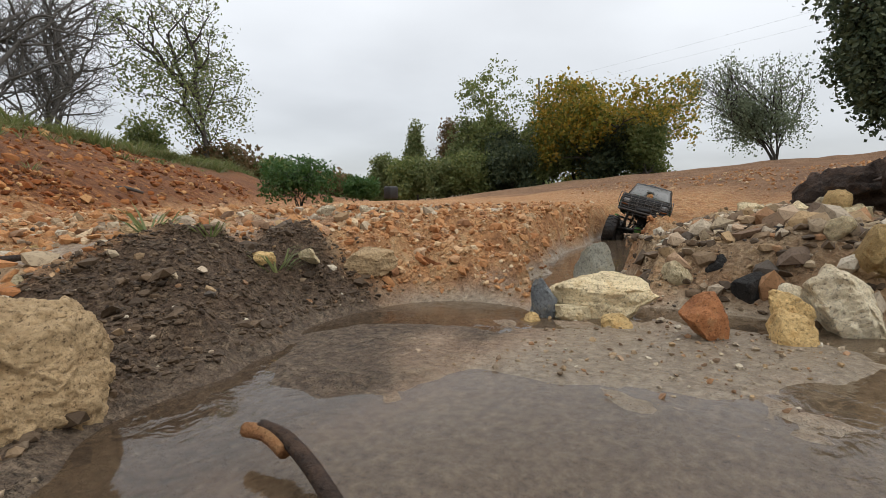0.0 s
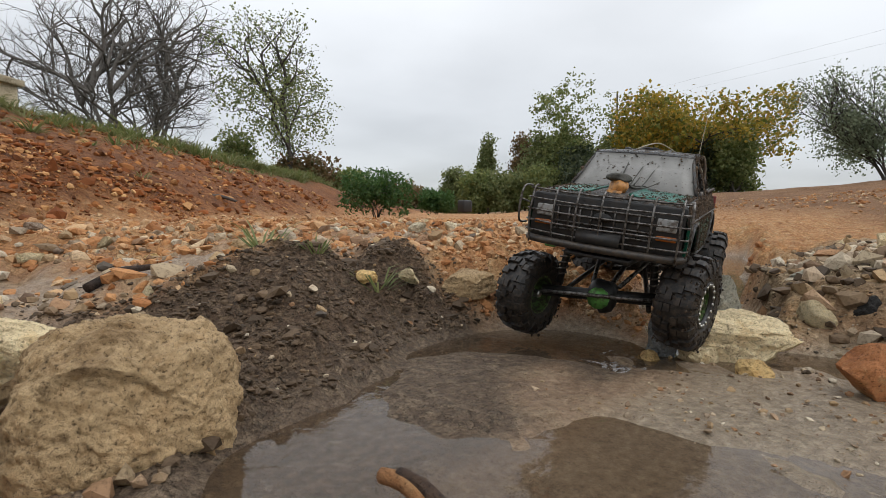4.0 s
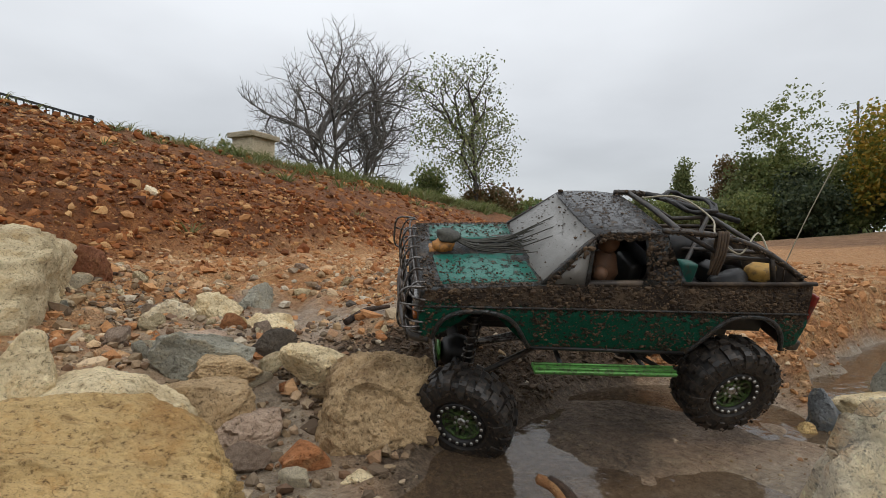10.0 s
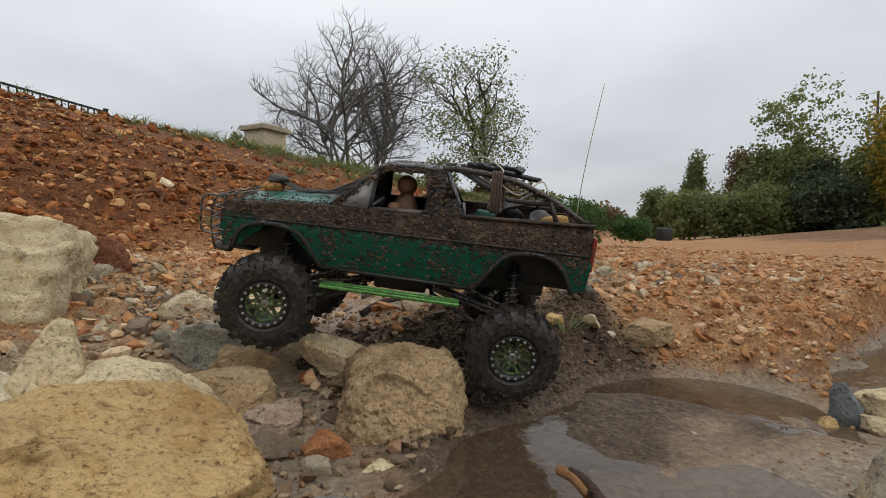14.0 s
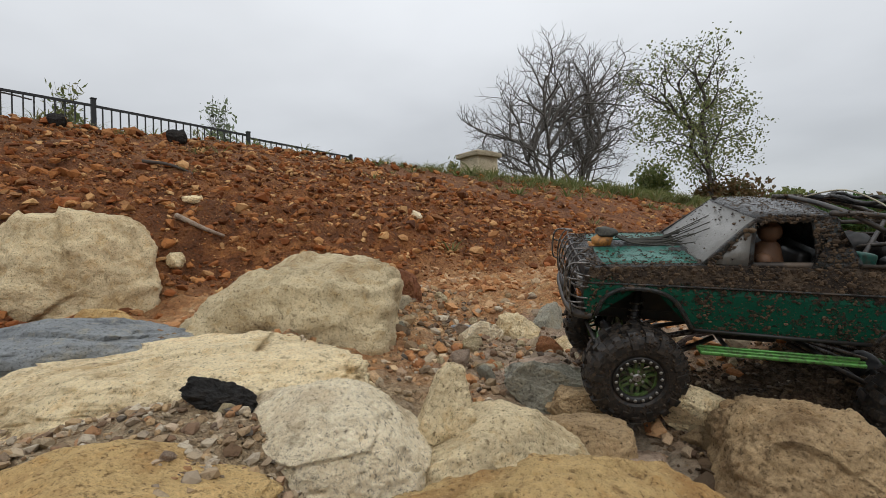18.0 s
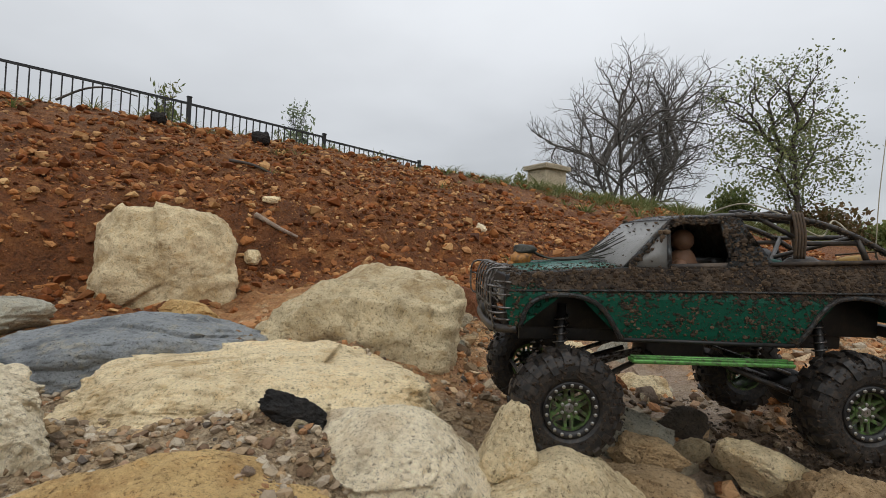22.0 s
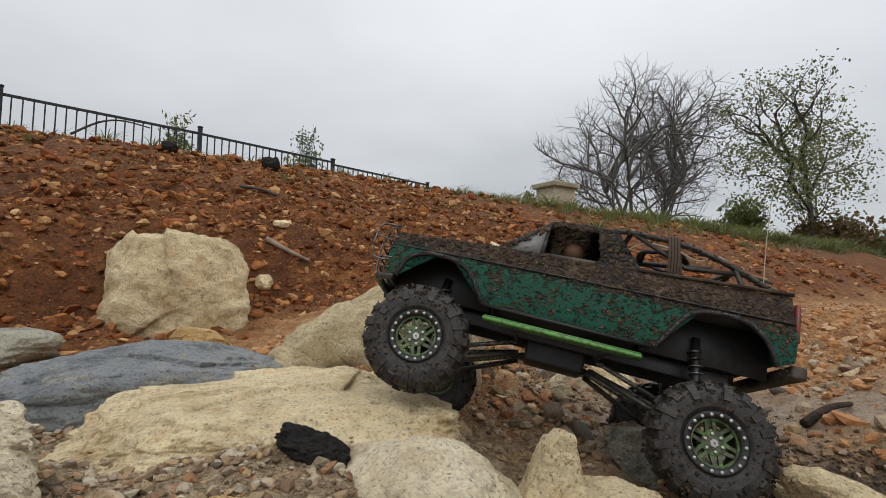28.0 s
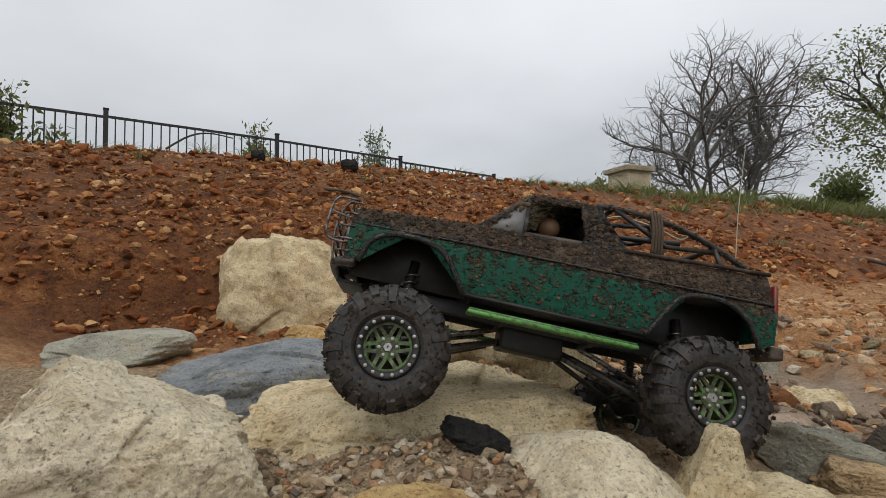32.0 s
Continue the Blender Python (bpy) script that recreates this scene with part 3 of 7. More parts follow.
rock(-0.742, 0.272, 0.152, 0.178, 0.14, 0.158, 50, "pale", 18, "pale wedge-shaped boulder with a pitted face", 5.0, 0, 7, tilt=(((0.506, -0.06, 0.863), 0.60), ((-0.806, 0, 0.592), 0.90), ((0.1, -0.75, 0.6), 0.92)), lump=0.05, rough=0.035, chips=45)
rock(-0.300, 0.492, 0.088, 0.074, 0.056, 0.125, 3, "cream", 19, "upright pointed cream stone", 3.2, 0, 6, tilt=(((-0.80, 0, 0.60), 0.56), ((0.86, 0.1, 0.35), 0.86), ((0, -0.8, 0.5), 0.88)), lump=0.06, rough=0.04)
rock(0.066, 0.512, 0.018, 0.158, 0.142, 0.172, -14, "brown", 20, "rounded brown pitted boulder at the edge of the pool", 2.5, 0, 7, lump=0.08, rough=0.05, chips=30)
rock(0.052, -0.069, 0.086, 0.126, 0.108, 0.272, 0, "mottled", 21, "ochre and grey boulder close beside the water", 6.5, 0, 7, lump=0.03, chips=30)
rock(-0.010, 0.252, 0.022, 0.165, 0.085, 0.080, -3, "blue", 27, "low blue-grey stone at the water's edge", 2.8, 1, 6, lump=0.06)
rock(-0.145, 0.548, 0.030, 0.120, 0.105, 0.088, 20, "brown", 28, "muddy brown stone between the wheels' tracks", 3.2, 3, 6, lump=0.06)
rock(-1.53, 0.92, 0.090, 0.33, 0.20, 0.10, 53, "grey", 22, "low grey-brown boulder behind the slabs", 2.8, 2, 6)
rock(-0.505, 0.440, 0.136, 0.068, 0.046, 0.040, 15, "black", 23, "charred black chunk of wood on the stones", 4.0, 3, 6, tilt=(((0.7, 0, 0.7), 0.6),), lump=0.18, rough=0.12, name="charred_wood", ledge=0.08, chips=40)

TONES = {"mottled": "mottled cream and grey", "cream": "cream limestone", "pale": "pale limestone", "ochre": "ochre-yellow", "brown": "muddy brown", "pink": "pinkish", "blue": "blue-grey", "grey": "grey",
         "red": "rust-red", "clay": "red clay", "dark": "dark wet", "black": "charred black"}
COUNT = itertools.count()


def stone(x, y, z, sx, sy, sz, turn, color):
    """A single stone of the creek bed, let into the soil."""
    i = next(COUNT)
    g = height(x, y)
    low = z - sz / 2
    if low > g - 0.01:
        d = min(low - g + 0.012, 0.25 * sz)
        sz, z = sz + d, z - d / 2
    size = "small " if sx < 0.06 else ""
    rock(x, y, z, sx * 1.06, sy * 1.06, sz * 1.06, turn, color, i + 33, size + TONES[color] + " stone lying in the bare earth",
         box=2.8 + 1.4 * ((i * 7) % 5) / 4, cuts=11, sub=5 if sx > 0.08 else 4, lump=0.05, rough=0.04, name="stone", group="stones of the creek bed", ledge=0.03)


stone(-1.163, 1.179, 0.115, 0.190, 0.152, 0.074, 35, 'ochre')
stone(-0.652, 0.157, 0.168, 0.084, 0.058, 0.041, 58, 'red')
stone(0.010, 0.606, 0.062, 0.118, 0.095, 0.075, -9, 'cream')
stone(-0.104, 0.544, 0.010, 0.100, 0.085, 0.066, -0, 'pink')
stone(-0.040, 0.450, 0.010, 0.068, 0.058, 0.052, -6, 'red')
stone(-0.164, 0.760, 0.080, 0.110, 0.085, 0.065, 4, 'pink')
stone(-0.150, 0.684, 0.056, 0.140, 0.100, 0.095, 4, 'grey')
stone(-0.062, 1.225, 0.072, 0.105, 0.090, 0.110, -2, 'grey')
stone(-0.138, 1.141, 0.060, 0.110, 0.090, 0.110, 2, 'cream')
stone(-0.240, 1.071, 0.066, 0.155, 0.115, 0.118, 7, 'pale')
stone(-0.286, 1.149, 0.070, 0.078, 0.063, 0.053, 8, 'blue')
stone(-0.378, 1.375, 0.105, 0.090, 0.072, 0.072, 11, 'cream')
stone(-0.426, 1.290, 0.144, 0.113, 0.091, 0.134, 13, 'clay')
stone(-0.050, 0.967, 0.052, 0.120, 0.085, 0.070, -3, 'cream')
stone(-0.071, 0.775, 0.038, 0.049, 0.040, 0.044, -2, 'grey')
stone(-0.039, 0.712, 0.038, 0.056, 0.039, 0.047, -4, 'cream')
stone(0.011, 0.393, 0.003, 0.047, 0.037, 0.021, -12, 'cream')
stone(0.810, 0.313, 0.063, 0.073, 0.058, 0.086, -69, 'grey')
stone(0.727, 0.270, 0.028, 0.165, 0.090, 0.090, -69, 'cream')
stone(0.648, 0.327, 0.025, 0.043, 0.035, 0.058, -64, 'blue')
stone(0.645, 0.115, 0.028, 0.060, 0.048, 0.068, -79, 'red')
stone(0.663, 0.288, 0.009, 0.052, 0.042, 0.035, -67, 'cream')
stone(0.642, 0.226, 0.010, 0.047, 0.038, 0.034, -70, 'ochre')
stone(0.622, 0.340, -0.006, 0.046, 0.037, 0.029, -62, 'ochre')
stone(0.690, 0.037, 0.018, 0.066, 0.045, 0.042, -86, 'ochre')
stone(0.742, 0.042, 0.034, 0.062, 0.045, 0.040, -86, 'ochre')
stone(0.790, -0.010, 0.045, 0.105, 0.075, 0.090, -90, 'pale')
stone(0.812, 0.047, 0.039, 0.039, 0.031, 0.039, -86, 'pale')
stone(0.990, 0.040, 0.082, 0.135, 0.100, 0.120, -88, 'black')
stone(0.905, 0.135, 0.052, 0.085, 0.060, 0.060, -80, 'black')
stone(0.840, 0.100, 0.036, 0.060, 0.050, 0.050, -70, 'black')
stone(0.955, 0.125, 0.078, 0.060, 0.055, 0.050, -95, 'black')
stone(0.880, 0.085, 0.040, 0.045, 0.040, 0.040, -60, 'dark')
stone(0.984, 0.194, 0.053, 0.060, 0.048, 0.059, -79, 'cream')
stone(1.150, 0.145, 0.094, 0.079, 0.055, 0.057, -83, 'cream')
stone(1.352, 0.162, 0.145, 0.081, 0.057, 0.044, -84, 'cream')
stone(1.088, 0.187, 0.099, 0.041, 0.033, 0.030, -81, 'cream')
stone(0.999, 0.234, 0.079, 0.059, 0.047, 0.043, -77, 'grey')
stone(0.895, 0.019, 0.056, 0.030, 0.024, 0.031, -89, 'ochre')
stone(1.208, -0.001, 0.146, 0.057, 0.046, 0.039, -91, 'pale')
stone(1.158, 0.056, 0.140, 0.065, 0.052, 0.046, -88, 'cream')
stone(-0.775, 0.352, 0.144, 0.104, 0.083, 0.087, 52, 'pale')
stone(-0.158, 0.746, 0.066, 0.098, 0.069, 0.037, -10, 'brown')
stone(-0.053, 0.738, 0.084, 0.063, 0.050, 0.047, -18, 'dark')
stone(-0.124, 0.650, 0.054, 0.106, 0.085, 0.052, -14, 'brown')
stone(-0.464, 1.394, 0.185, 0.084, 0.067, 0.050, 13, 'clay')
stone(-0.820, 0.717, 0.107, 0.062, 0.049, 0.044, 33, 'cream')
stone(-0.693, 0.764, 0.117, 0.055, 0.044, 0.035, 24, 'cream')
stone(0.283, 0.663, 0.021, 0.038, 0.030, 0.022, -25, 'cream')
stone(0.500, 0.689, 0.089, 0.039, 0.031, 0.024, -37, 'cream')
stone(0.435, 0.709, 0.084, 0.042, 0.034, 0.027, -32, 'ochre')
stone(0.341, 0.891, 0.123, 0.100, 0.060, 0.042, -22, 'brown')
stone(0.593, 0.645, 0.073, 0.090, 0.063, 0.055, -43, 'brown')
stone(1.169, 1.208, 0.125, 0.147, 0.103, 0.049, -44, 'clay')


# ---- rubble ----
def rubble_mat(name, cols, rough=0.88):
    m, nt, bs = nodes(name)
    geo = nt.nodes.new("ShaderNodeNewGeometry")
    c = ramp(nt, geo.outputs["Random Per Island"], [(i / (len(cols) - 1), k) for i, k in enumerate(cols)])
    bs.inputs["Specular IOR Level"].default_value = 0.2
    f = noise_node(nt, 240, 5, 0.7)
    c = mix(nt, maprange(nt, f, 0.5, 0.28, 0, 0.75), c, (0.05, 0.03, 0.018))
    nt.links.new(c, bs.inputs["Base Color"])
    bs.inputs["Roughness"].default_value = rough
    bump(nt, bs, f, 0.6, 0.002)
    return m


def ico(sub):
    bm = bmesh.new()
    bmesh.ops.create_icosphere(bm, subdivisions=sub, radius=1.0)
    v = np.array([tuple(q.co) for q in bm.verts])
    f = np.array([[q.index for q in p.verts] for p in bm.faces])
    bm.free()
    return v, f


def scatter(name, pts, sizes, mat, seed, label, sub=1, sink=0.25, flat=0.7):
    """Many small angular stones joined into one mesh."""
    rng = np.random.default_rng(seed)
    v, f = ico(sub)
    n, k = len(pts), len(v)
    jit = 1 + rng.uniform(-0.34, 0.34, (n, k, 1))
    sc = np.stack([rng.uniform(0.8, 1.35, n), rng.uniform(0.7, 1.1, n), rng.uniform(flat * 0.75, flat * 1.25, n)], 1)
    P = v[None] * jit
    for _ in range(4):      # split faces
        nrm = rng.normal(0, 1, (n, 3))
        nrm /= np.linalg.norm(nrm, axis=1)[:, None]
        over = np.maximum((P * nrm[:, None]).sum(-1) - rng.uniform(0.35, 0.75, n)[:, None], 0)
        P = P - over[..., None] * nrm[:, None]
    P = P * sc[:, None] * 1.2
    a = rng.uniform(0, 6.283, n)
    b = rng.normal(0, 0.35, n)
    ca, sa, cb, sb = np.cos(a), np.sin(a), np.cos(b), np.sin(b)
    x, y, z = P[..., 0], P[..., 1], P[..., 2]
    x, z = x * cb[:, None] + z * sb[:, None], -x * sb[:, None] + z * cb[:, None]
    x, y = x * ca[:, None] - y * sa[:, None], x * sa[:, None] + y * ca[:, None]
    s = (sizes / 2)[:, None]
    zz = land(pts[:, 0], pts[:, 1])[0]
    co = np.stack([pts[:, 0, None] + x * s, pts[:, 1, None] + y * s, zz[:, None] + z * s + s * (flat - 2 * sink * flat)], -1).reshape(-1, 3)
    tri = (f[None] + (np.arange(n) * k)[:, None, None]).reshape(-1, 3)
    me = bpy.data.meshes.new(name)
    me.vertices.add(len(co))
    me.vertices.foreach_set("co", co.ravel())
    me.loops.add(tri.size)
    me.loops.foreach_set("vertex_index", tri.ravel().astype(np.int32))
    me.polygons.add(len(tri))
    me.polygons.foreach_set("loop_start", np.arange(0, tri.size, 3, dtype=np.int32))
    me.polygons.foreach_set("use_smooth", np.zeros(len(me.polygons), dtype=bool))
    me.update(calc_edges=True)
    me.materials.append(mat)
    return tagged(new(name, me), label, name, kind="stuff")


def sprinkle(seed, n, x0, x1, y0, y1, keep, lo, hi, power=2.5):
    """Random places inside a plan where keep() is likely, with sizes from lo to hi, most of them small."""
    rng = np.random.default_rng(seed)
    x, y = rng.uniform(x0, x1, n * 3), rng.uniform(y0, y1, n * 3)
    ok = rng.uniform(0, 1, n * 3) < keep(x, y)
    x, y = x[ok][:n], y[ok][:n]
    return np.stack([x, y], 1), lo + (hi - lo) * rng.uniform(0, 1, len(x)) ** power


PEBBLE = rubble_mat("mixed_pebbles", [(0.30, 0.20, 0.11), (0.46, 0.37, 0.25), (0.16, 0.10, 0.06), (0.54, 0.46, 0.34), (0.36, 0.19, 0.09), (0.10, 0.085, 0.07), (0.44, 0.30, 0.16), (0.22, 0.15, 0.09), (0.60, 0.53, 0.41)])
WETPEBBLE = rubble_mat("muddy_pebbles", [(0.20, 0.13, 0.075), (0.34, 0.25, 0.15), (0.10, 0.066, 0.042), (0.42, 0.33, 0.22), (0.26, 0.14, 0.07), (0.07, 0.052, 0.04), (0.30, 0.20, 0.11)], 0.7)
CLODS = rubble_mat("orange_clods", [(0.42, 0.195, 0.078), (0.52, 0.275, 0.12), (0.34, 0.14, 0.052), (0.60, 0.42, 0.24), (0.46, 0.22, 0.09), (0.26, 0.105, 0.042), (0.64, 0.49, 0.31)])
REDCLODS = rubble_mat("red_clods", [(0.17, 0.052, 0.015), (0.30, 0.098, 0.028), (0.07, 0.024, 0.009), (0.40, 0.160, 0.050), (0.16, 0.050, 0.015), (0.52, 0.30, 0.13), (0.30, 0.095, 0.027), (0.09, 0.032, 0.012), (0.44, 0.18, 0.058), (0.64, 0.40, 0.18)])
MUDCLODS = rubble_mat("dark_mud_clods", [(0.030, 0.021, 0.013), (0.095, 0.063, 0.037), (0.050, 0.034, 0.021), (0.16, 0.106, 0.062), (0.065, 0.044, 0.027), (0.115, 0.077, 0.046), (0.036, 0.025, 0.016)], 0.65)


def soil(k):
    """Weight of one soil of the ground at places, by name."""
    i = ("mud", "red", "silt", "field", "grass", "gravel").index(k)
    return lambda x, y: [*land(x, y)[1], *land(x, y)[2]][i]


def dry_clay(x, y):
    z, a, b = land(x, y)
    return (1 - np.clip(a[0] + a[1] + 0.6 * a[2] + b[1] + b[2], 0, 1)) * (z > 0.03) * (0.35 + 0.65 * (fnoise(x, y, 0.3, 3, 88) > -0.1))


def bedstones(x, y):
    z = land(x, y)[0]
    d = np.minimum(capsule(x, y, -0.05, 0.45, -0.15, 0.85), capsule(x, y, -0.15, 0.85, -0.45, 1.35))
    return ss(0.26, 0.06, d) * (z > 0.002)


def leftgravel(x, y):
    return ss(-0.12, -0.3, x) * ss(1.0, 0.6, y + 0.25 * x)


def rightbank(x, y):
    z = land(x, y)[0]
    return ss(0.60, 0.75, x) * ss(0.36, 0.24, y - 0.05 * x) * ss(2.2, 1.5, x) * (z > 0.004)


def poolside(x, y):
    z = land(x, y)[0]
    return ss(-0.002, 0.004, z) * ss(0.05, 0.01, z) * (1 - np.clip(1.5 * land(x, y)[1][0], 0, 1))


def strew(name, spec, mat, label, sub=1, **kw):
    pts = np.concatenate([s[0] for s in spec])
    sz = np.concatenate([s[1] for s in spec])
    return scatter(name, pts, sz, mat, len(pts), label, sub, **kw)


def clayface(x, y):
    z, a, b = land(x, y)
    return (z > 0.012) * (1 - np.clip(a[0], 0, 1)) * (b[2] < 0.4)


def mudrim(x, y):
    return np.clip(land(x, y)[1][0] * 1.4, 0, 1) * (land(x, y)[0] > 0.012) * (0.55 + 0.45 * (fnoise(x, y, 0.07, 3, 91) > -0.1))


strew("wet_pebbles", [sprinkle(1, 2400, -0.6, 0.30, 0.3, 1.5, bedstones, 0.002, 0.020, 3)], WETPEBBLE, "muddy brown pebbles in the creek bed")
strew("pebbles", [sprinkle(2, 6000, -1.3, -0.1, -0.2, 0.95, leftgravel, 0.002, 0.015, 3.4), sprinkle(41, 6500, -0.95, -0.38, 0.08, 0.62, leftgravel, 0.002, 0.013, 2.6),
                  sprinkle(3, 3800, 0.58, 2.2, -0.5, 0.36, rightbank, 0.003, 0.045, 4.5), sprinkle(4, 3600, 0.0, 1.2, -0.4, 0.9, poolside, 0.0015, 0.008, 3),
                  sprinkle(5, 1600, -0.5, 1.6, 0.75, 1.5, dry_clay, 0.004, 0.036, 3.5), sprinkle(31, 160, -0.05, 0.75, 0.35, 0.95, mudrim, 0.003, 0.016, 3)], PEBBLE, "loose cream, ochre and grey pebbles on the soil")
strew("clay_clods", [sprinkle(35, 4500, 0.45, 1.4, 0.28, 1.0, clayface, 0.002, 0.014, 3), sprinkle(6, 14000, -0.9, 2.2, 0.5, 2.4, dry_clay, 0.003, 0.030, 3.4), sprinkle(7, 5500, -0.5, 4.5, 1.2, 5.0, dry_clay, 0.006, 0.045, 4)], CLODS, "crumbled orange clay clods", sink=0.38)
strew("bank_clods", [sprinkle(36, 13000, -2.6, 0.8, 1.1, 3.4, soil("red"), 0.003, 0.014, 2.2), sprinkle(8, 23000, -3.6, 1.2, 1.0, 4.2, soil("red"), 0.005, 0.046, 4.2), sprinkle(9, 7000, -6, 4.5, 1.5, 8.5, soil("red"), 0.016, 0.085, 3.4)], REDCLODS, "red-brown clods and stones on the bank", sink=0.35)
strew("mud_clods", [sprinkle(10, 13000, -0.05, 0.75, 0.35, 0.95, mudrim, 0.0012, 0.009, 3.4), sprinkle(33, 170, -0.05, 0.75, 0.35, 0.95, mudrim, 0.008, 0.030, 3.0), sprinkle(32, 2600, 0.62, 2.0, -0.4, 0.34, rightbank, 0.004, 0.03, 3)], MUDCLODS, "dark wet crumbs of mud", sink=0.42, flat=0.6)
strew("field_stones", [sprinkle(11, 6500, 1.5, 9, -6, 4, soil("field"), 0.006, 0.045, 3.4)], CLODS, "stones on the bare field")

# stones of the rubble that can be told apart
VARIANTS = [rock_bm(1.1, 0.9, 0.8, 300 + k, 3.0 + 0.6 * (k % 3), 9, 4, 0.05, 0.05, (), 14, 0.03) for k in range(9)]
MESHES = []
for k, bm in enumerate(VARIANTS):
    col = ("cream", "ochre", "pale", "cream", "grey", "brown", "cream", "red", "pink")[k]
    me = bpy.data.meshes.new("stone")
    bm.to_mesh(me)
    bm.free()
    me.polygons.foreach_set("use_smooth", [False] * len(me.polygons))
    me.materials.append(STONE[col])
    MESHES.append((me, col))
rng = np.random.default_rng(5)
loose = []
for seed, n, box, keep, lo, hi in ((21, 42, (-0.55, 0.15, 0.4, 1.4), bedstones, 0.022, 0.055), (22, 60, (0.62, 2.0, -0.4, 0.34), rightbank, 0.03, 0.085),
                                   (23, 45, (-1.25, -0.35, 0.1, 0.85), leftgravel, 0.012, 0.035), (24, 40, (-0.5, 1.3, 0.85, 1.6), dry_clay, 0.02, 0.05)):
    pts, sz = sprinkle(seed, n, *box, keep, lo, hi, 1.5)
    loose += [(x, y, s) for (x, y), s in zip(pts, sz)]
for x, y, s in loose:
    k = int(rng.integers(0, 9)) if x < 0.6 else (0, 1, 2, 3, 6, 2)[int(rng.integers(0, 6))]
    me, col = MESHES[k]
    ob = new("stone", me)
    ob.scale = (s * rng.uniform(0.9, 1.3), s * rng.uniform(0.8, 1.1), s * rng.uniform(0.7, 1.1))
    ob.location = (x, y, height(x, y) + 0.18 * s)
    ob.rotation_euler = (rng.normal(0, 0.3), rng.normal(0, 0.3), rng.uniform(0, 6.28))
    tagged(ob, "small " + TONES[col] + " stone in the loose rubble", "rock", "stones of the rubble")


# ---- the model truck ----
def mud_paint(name, color, low, high, rough=0.42, amount=0.0, gloss=0.5):
    """Paint under spattered mud; the mud closes up between two heights of the body."""
    m, nt, bs = nodes(name)
    tc = nt.nodes.new("ShaderNodeTexCoord")
    sep = nt.nodes.new("ShaderNodeSeparateXYZ")
    nt.links.new(tc.outputs["Object"], sep.inputs[0])
    cl = noise_node(nt, 120, 6, 0.72)
    sp = noise_node(nt, 260, 4, 0.7)
    tone = noise_node(nt, 40, 4, 0.6)
    bias = maprange(nt, sep.outputs["Z"], low, high, amount, 0.55)
    s = nt.nodes.new("ShaderNodeMath")
    s.operation = "ADD"
    nt.links.new(cl, s.inputs[0])
    nt.links.new(bias, s.inputs[1])
    s2 = nt.nodes.new("ShaderNodeMath")
    s2.operation = "MULTIPLY_ADD"
    s2.inputs[1].default_value, s2.inputs[2].default_value = 0.22, 0.0
    nt.links.new(sp, s2.inputs[0])
    s3 = nt.nodes.new("ShaderNodeMath")
    nt.links.new(s.outputs[0], s3.inputs[0])
    nt.links.new(s2.outputs[0], s3.inputs[1])
    mask = maprange(nt, s3.outputs[0], 0.655, 0.72, 0, 1)
    mudc = ramp(nt, tone, [(0.3, (0.012, 0.009, 0.007)), (0.5, (0.036, 0.026, 0.019)), (0.68, (0.105, 0.074, 0.048))])
    paint = mix(nt, maprange(nt, tone, 0.35, 0.65, 0, 0.5), color, scaled(color, 0.6))
    c = mix(nt, mask, paint, mudc)
    nt.links.new(c, bs.inputs["Base Color"])
    nt.links.new(maprange(nt, mask, 0, 1, rough, 0.62), bs.inputs["Roughness"])
    bs.inputs["Specular IOR Level"].default_value = gloss
    bump(nt, bs, mask, 0.8, 0.002)
    bump(nt, bs, sp, 0.5, 0.0012)
    return m


GREEN = mud_paint("muddy_green_paint", (0.002, 0.070, 0.040), 0.118, 0.150, 0.48, -0.01, 0.22)
TEAL = mud_paint("wet_teal_paint", (0.012, 0.135, 0.098), 5, 6, 0.32, -0.005)
HOOD = mud_paint("mud_filmed_black_paint", (0.020, 0.023, 0.022), 5, 6, 0.3, 0.08)
ROOF = mud_paint("wet_dark_roof_paint", (0.030, 0.031, 0.032), 5, 6, 0.25, 0.02)
SCREEN = mud_paint("dirt_filmed_windscreen", (0.215, 0.210, 0.195), 5, 6, 0.35, -0.095)
MUDDY = mud_paint("thick_dried_mud", (0.045, 0.034, 0.025), 5, 6, 0.6, 0.25)
BLACK = plain_mat("black_plastic", (0.010, 0.010, 0.010), 0.5, 0, 0.4, 120, (0.030, 0.022, 0.016))
STEEL = plain_mat("dull_steel_rod", (0.20, 0.19, 0.18), 0.4, 0.8, 0.6, 200, (0.04, 0.03, 0.022))
RODS = plain_mat("muddy_black_tube", (0.015, 0.015, 0.015), 0.45, 0, 0.7, 150, (0.050, 0.037, 0.026))
LIME = plain_mat("lime_green_anodised", (0.095, 0.27, 0.06), 0.35, 0.3, 0.48, 180, (0.05, 0.04, 0.028))
RIM = plain_mat("dirty_lime_rim", (0.10, 0.18, 0.05), 0.45, 0.2, 0.66, 160, (0.045, 0.036, 0.026))
BOLT = plain_mat("silver_bolt", (0.42, 0.41, 0.38), 0.35, 0.9, 0.3, 300)
RUBBER = plain_mat("muddy_black_rubber", (0.009, 0.0085, 0.008), 0.55, 0, 0.52, 170, (0.050, 0.036, 0.025))
GLASSY = plain_mat("dirty_lamp_lens", (0.30, 0.30, 0.29), 0.2, 0, 0.5, 160)
AMBER = plain_mat("amber_lens", (0.34, 0.10, 0.02), 0.25, 0, 0.4, 160)
TAIL = plain_mat("dusty_red_lens", (0.20, 0.022, 0.014), 0.3, 0, 0.45, 120)
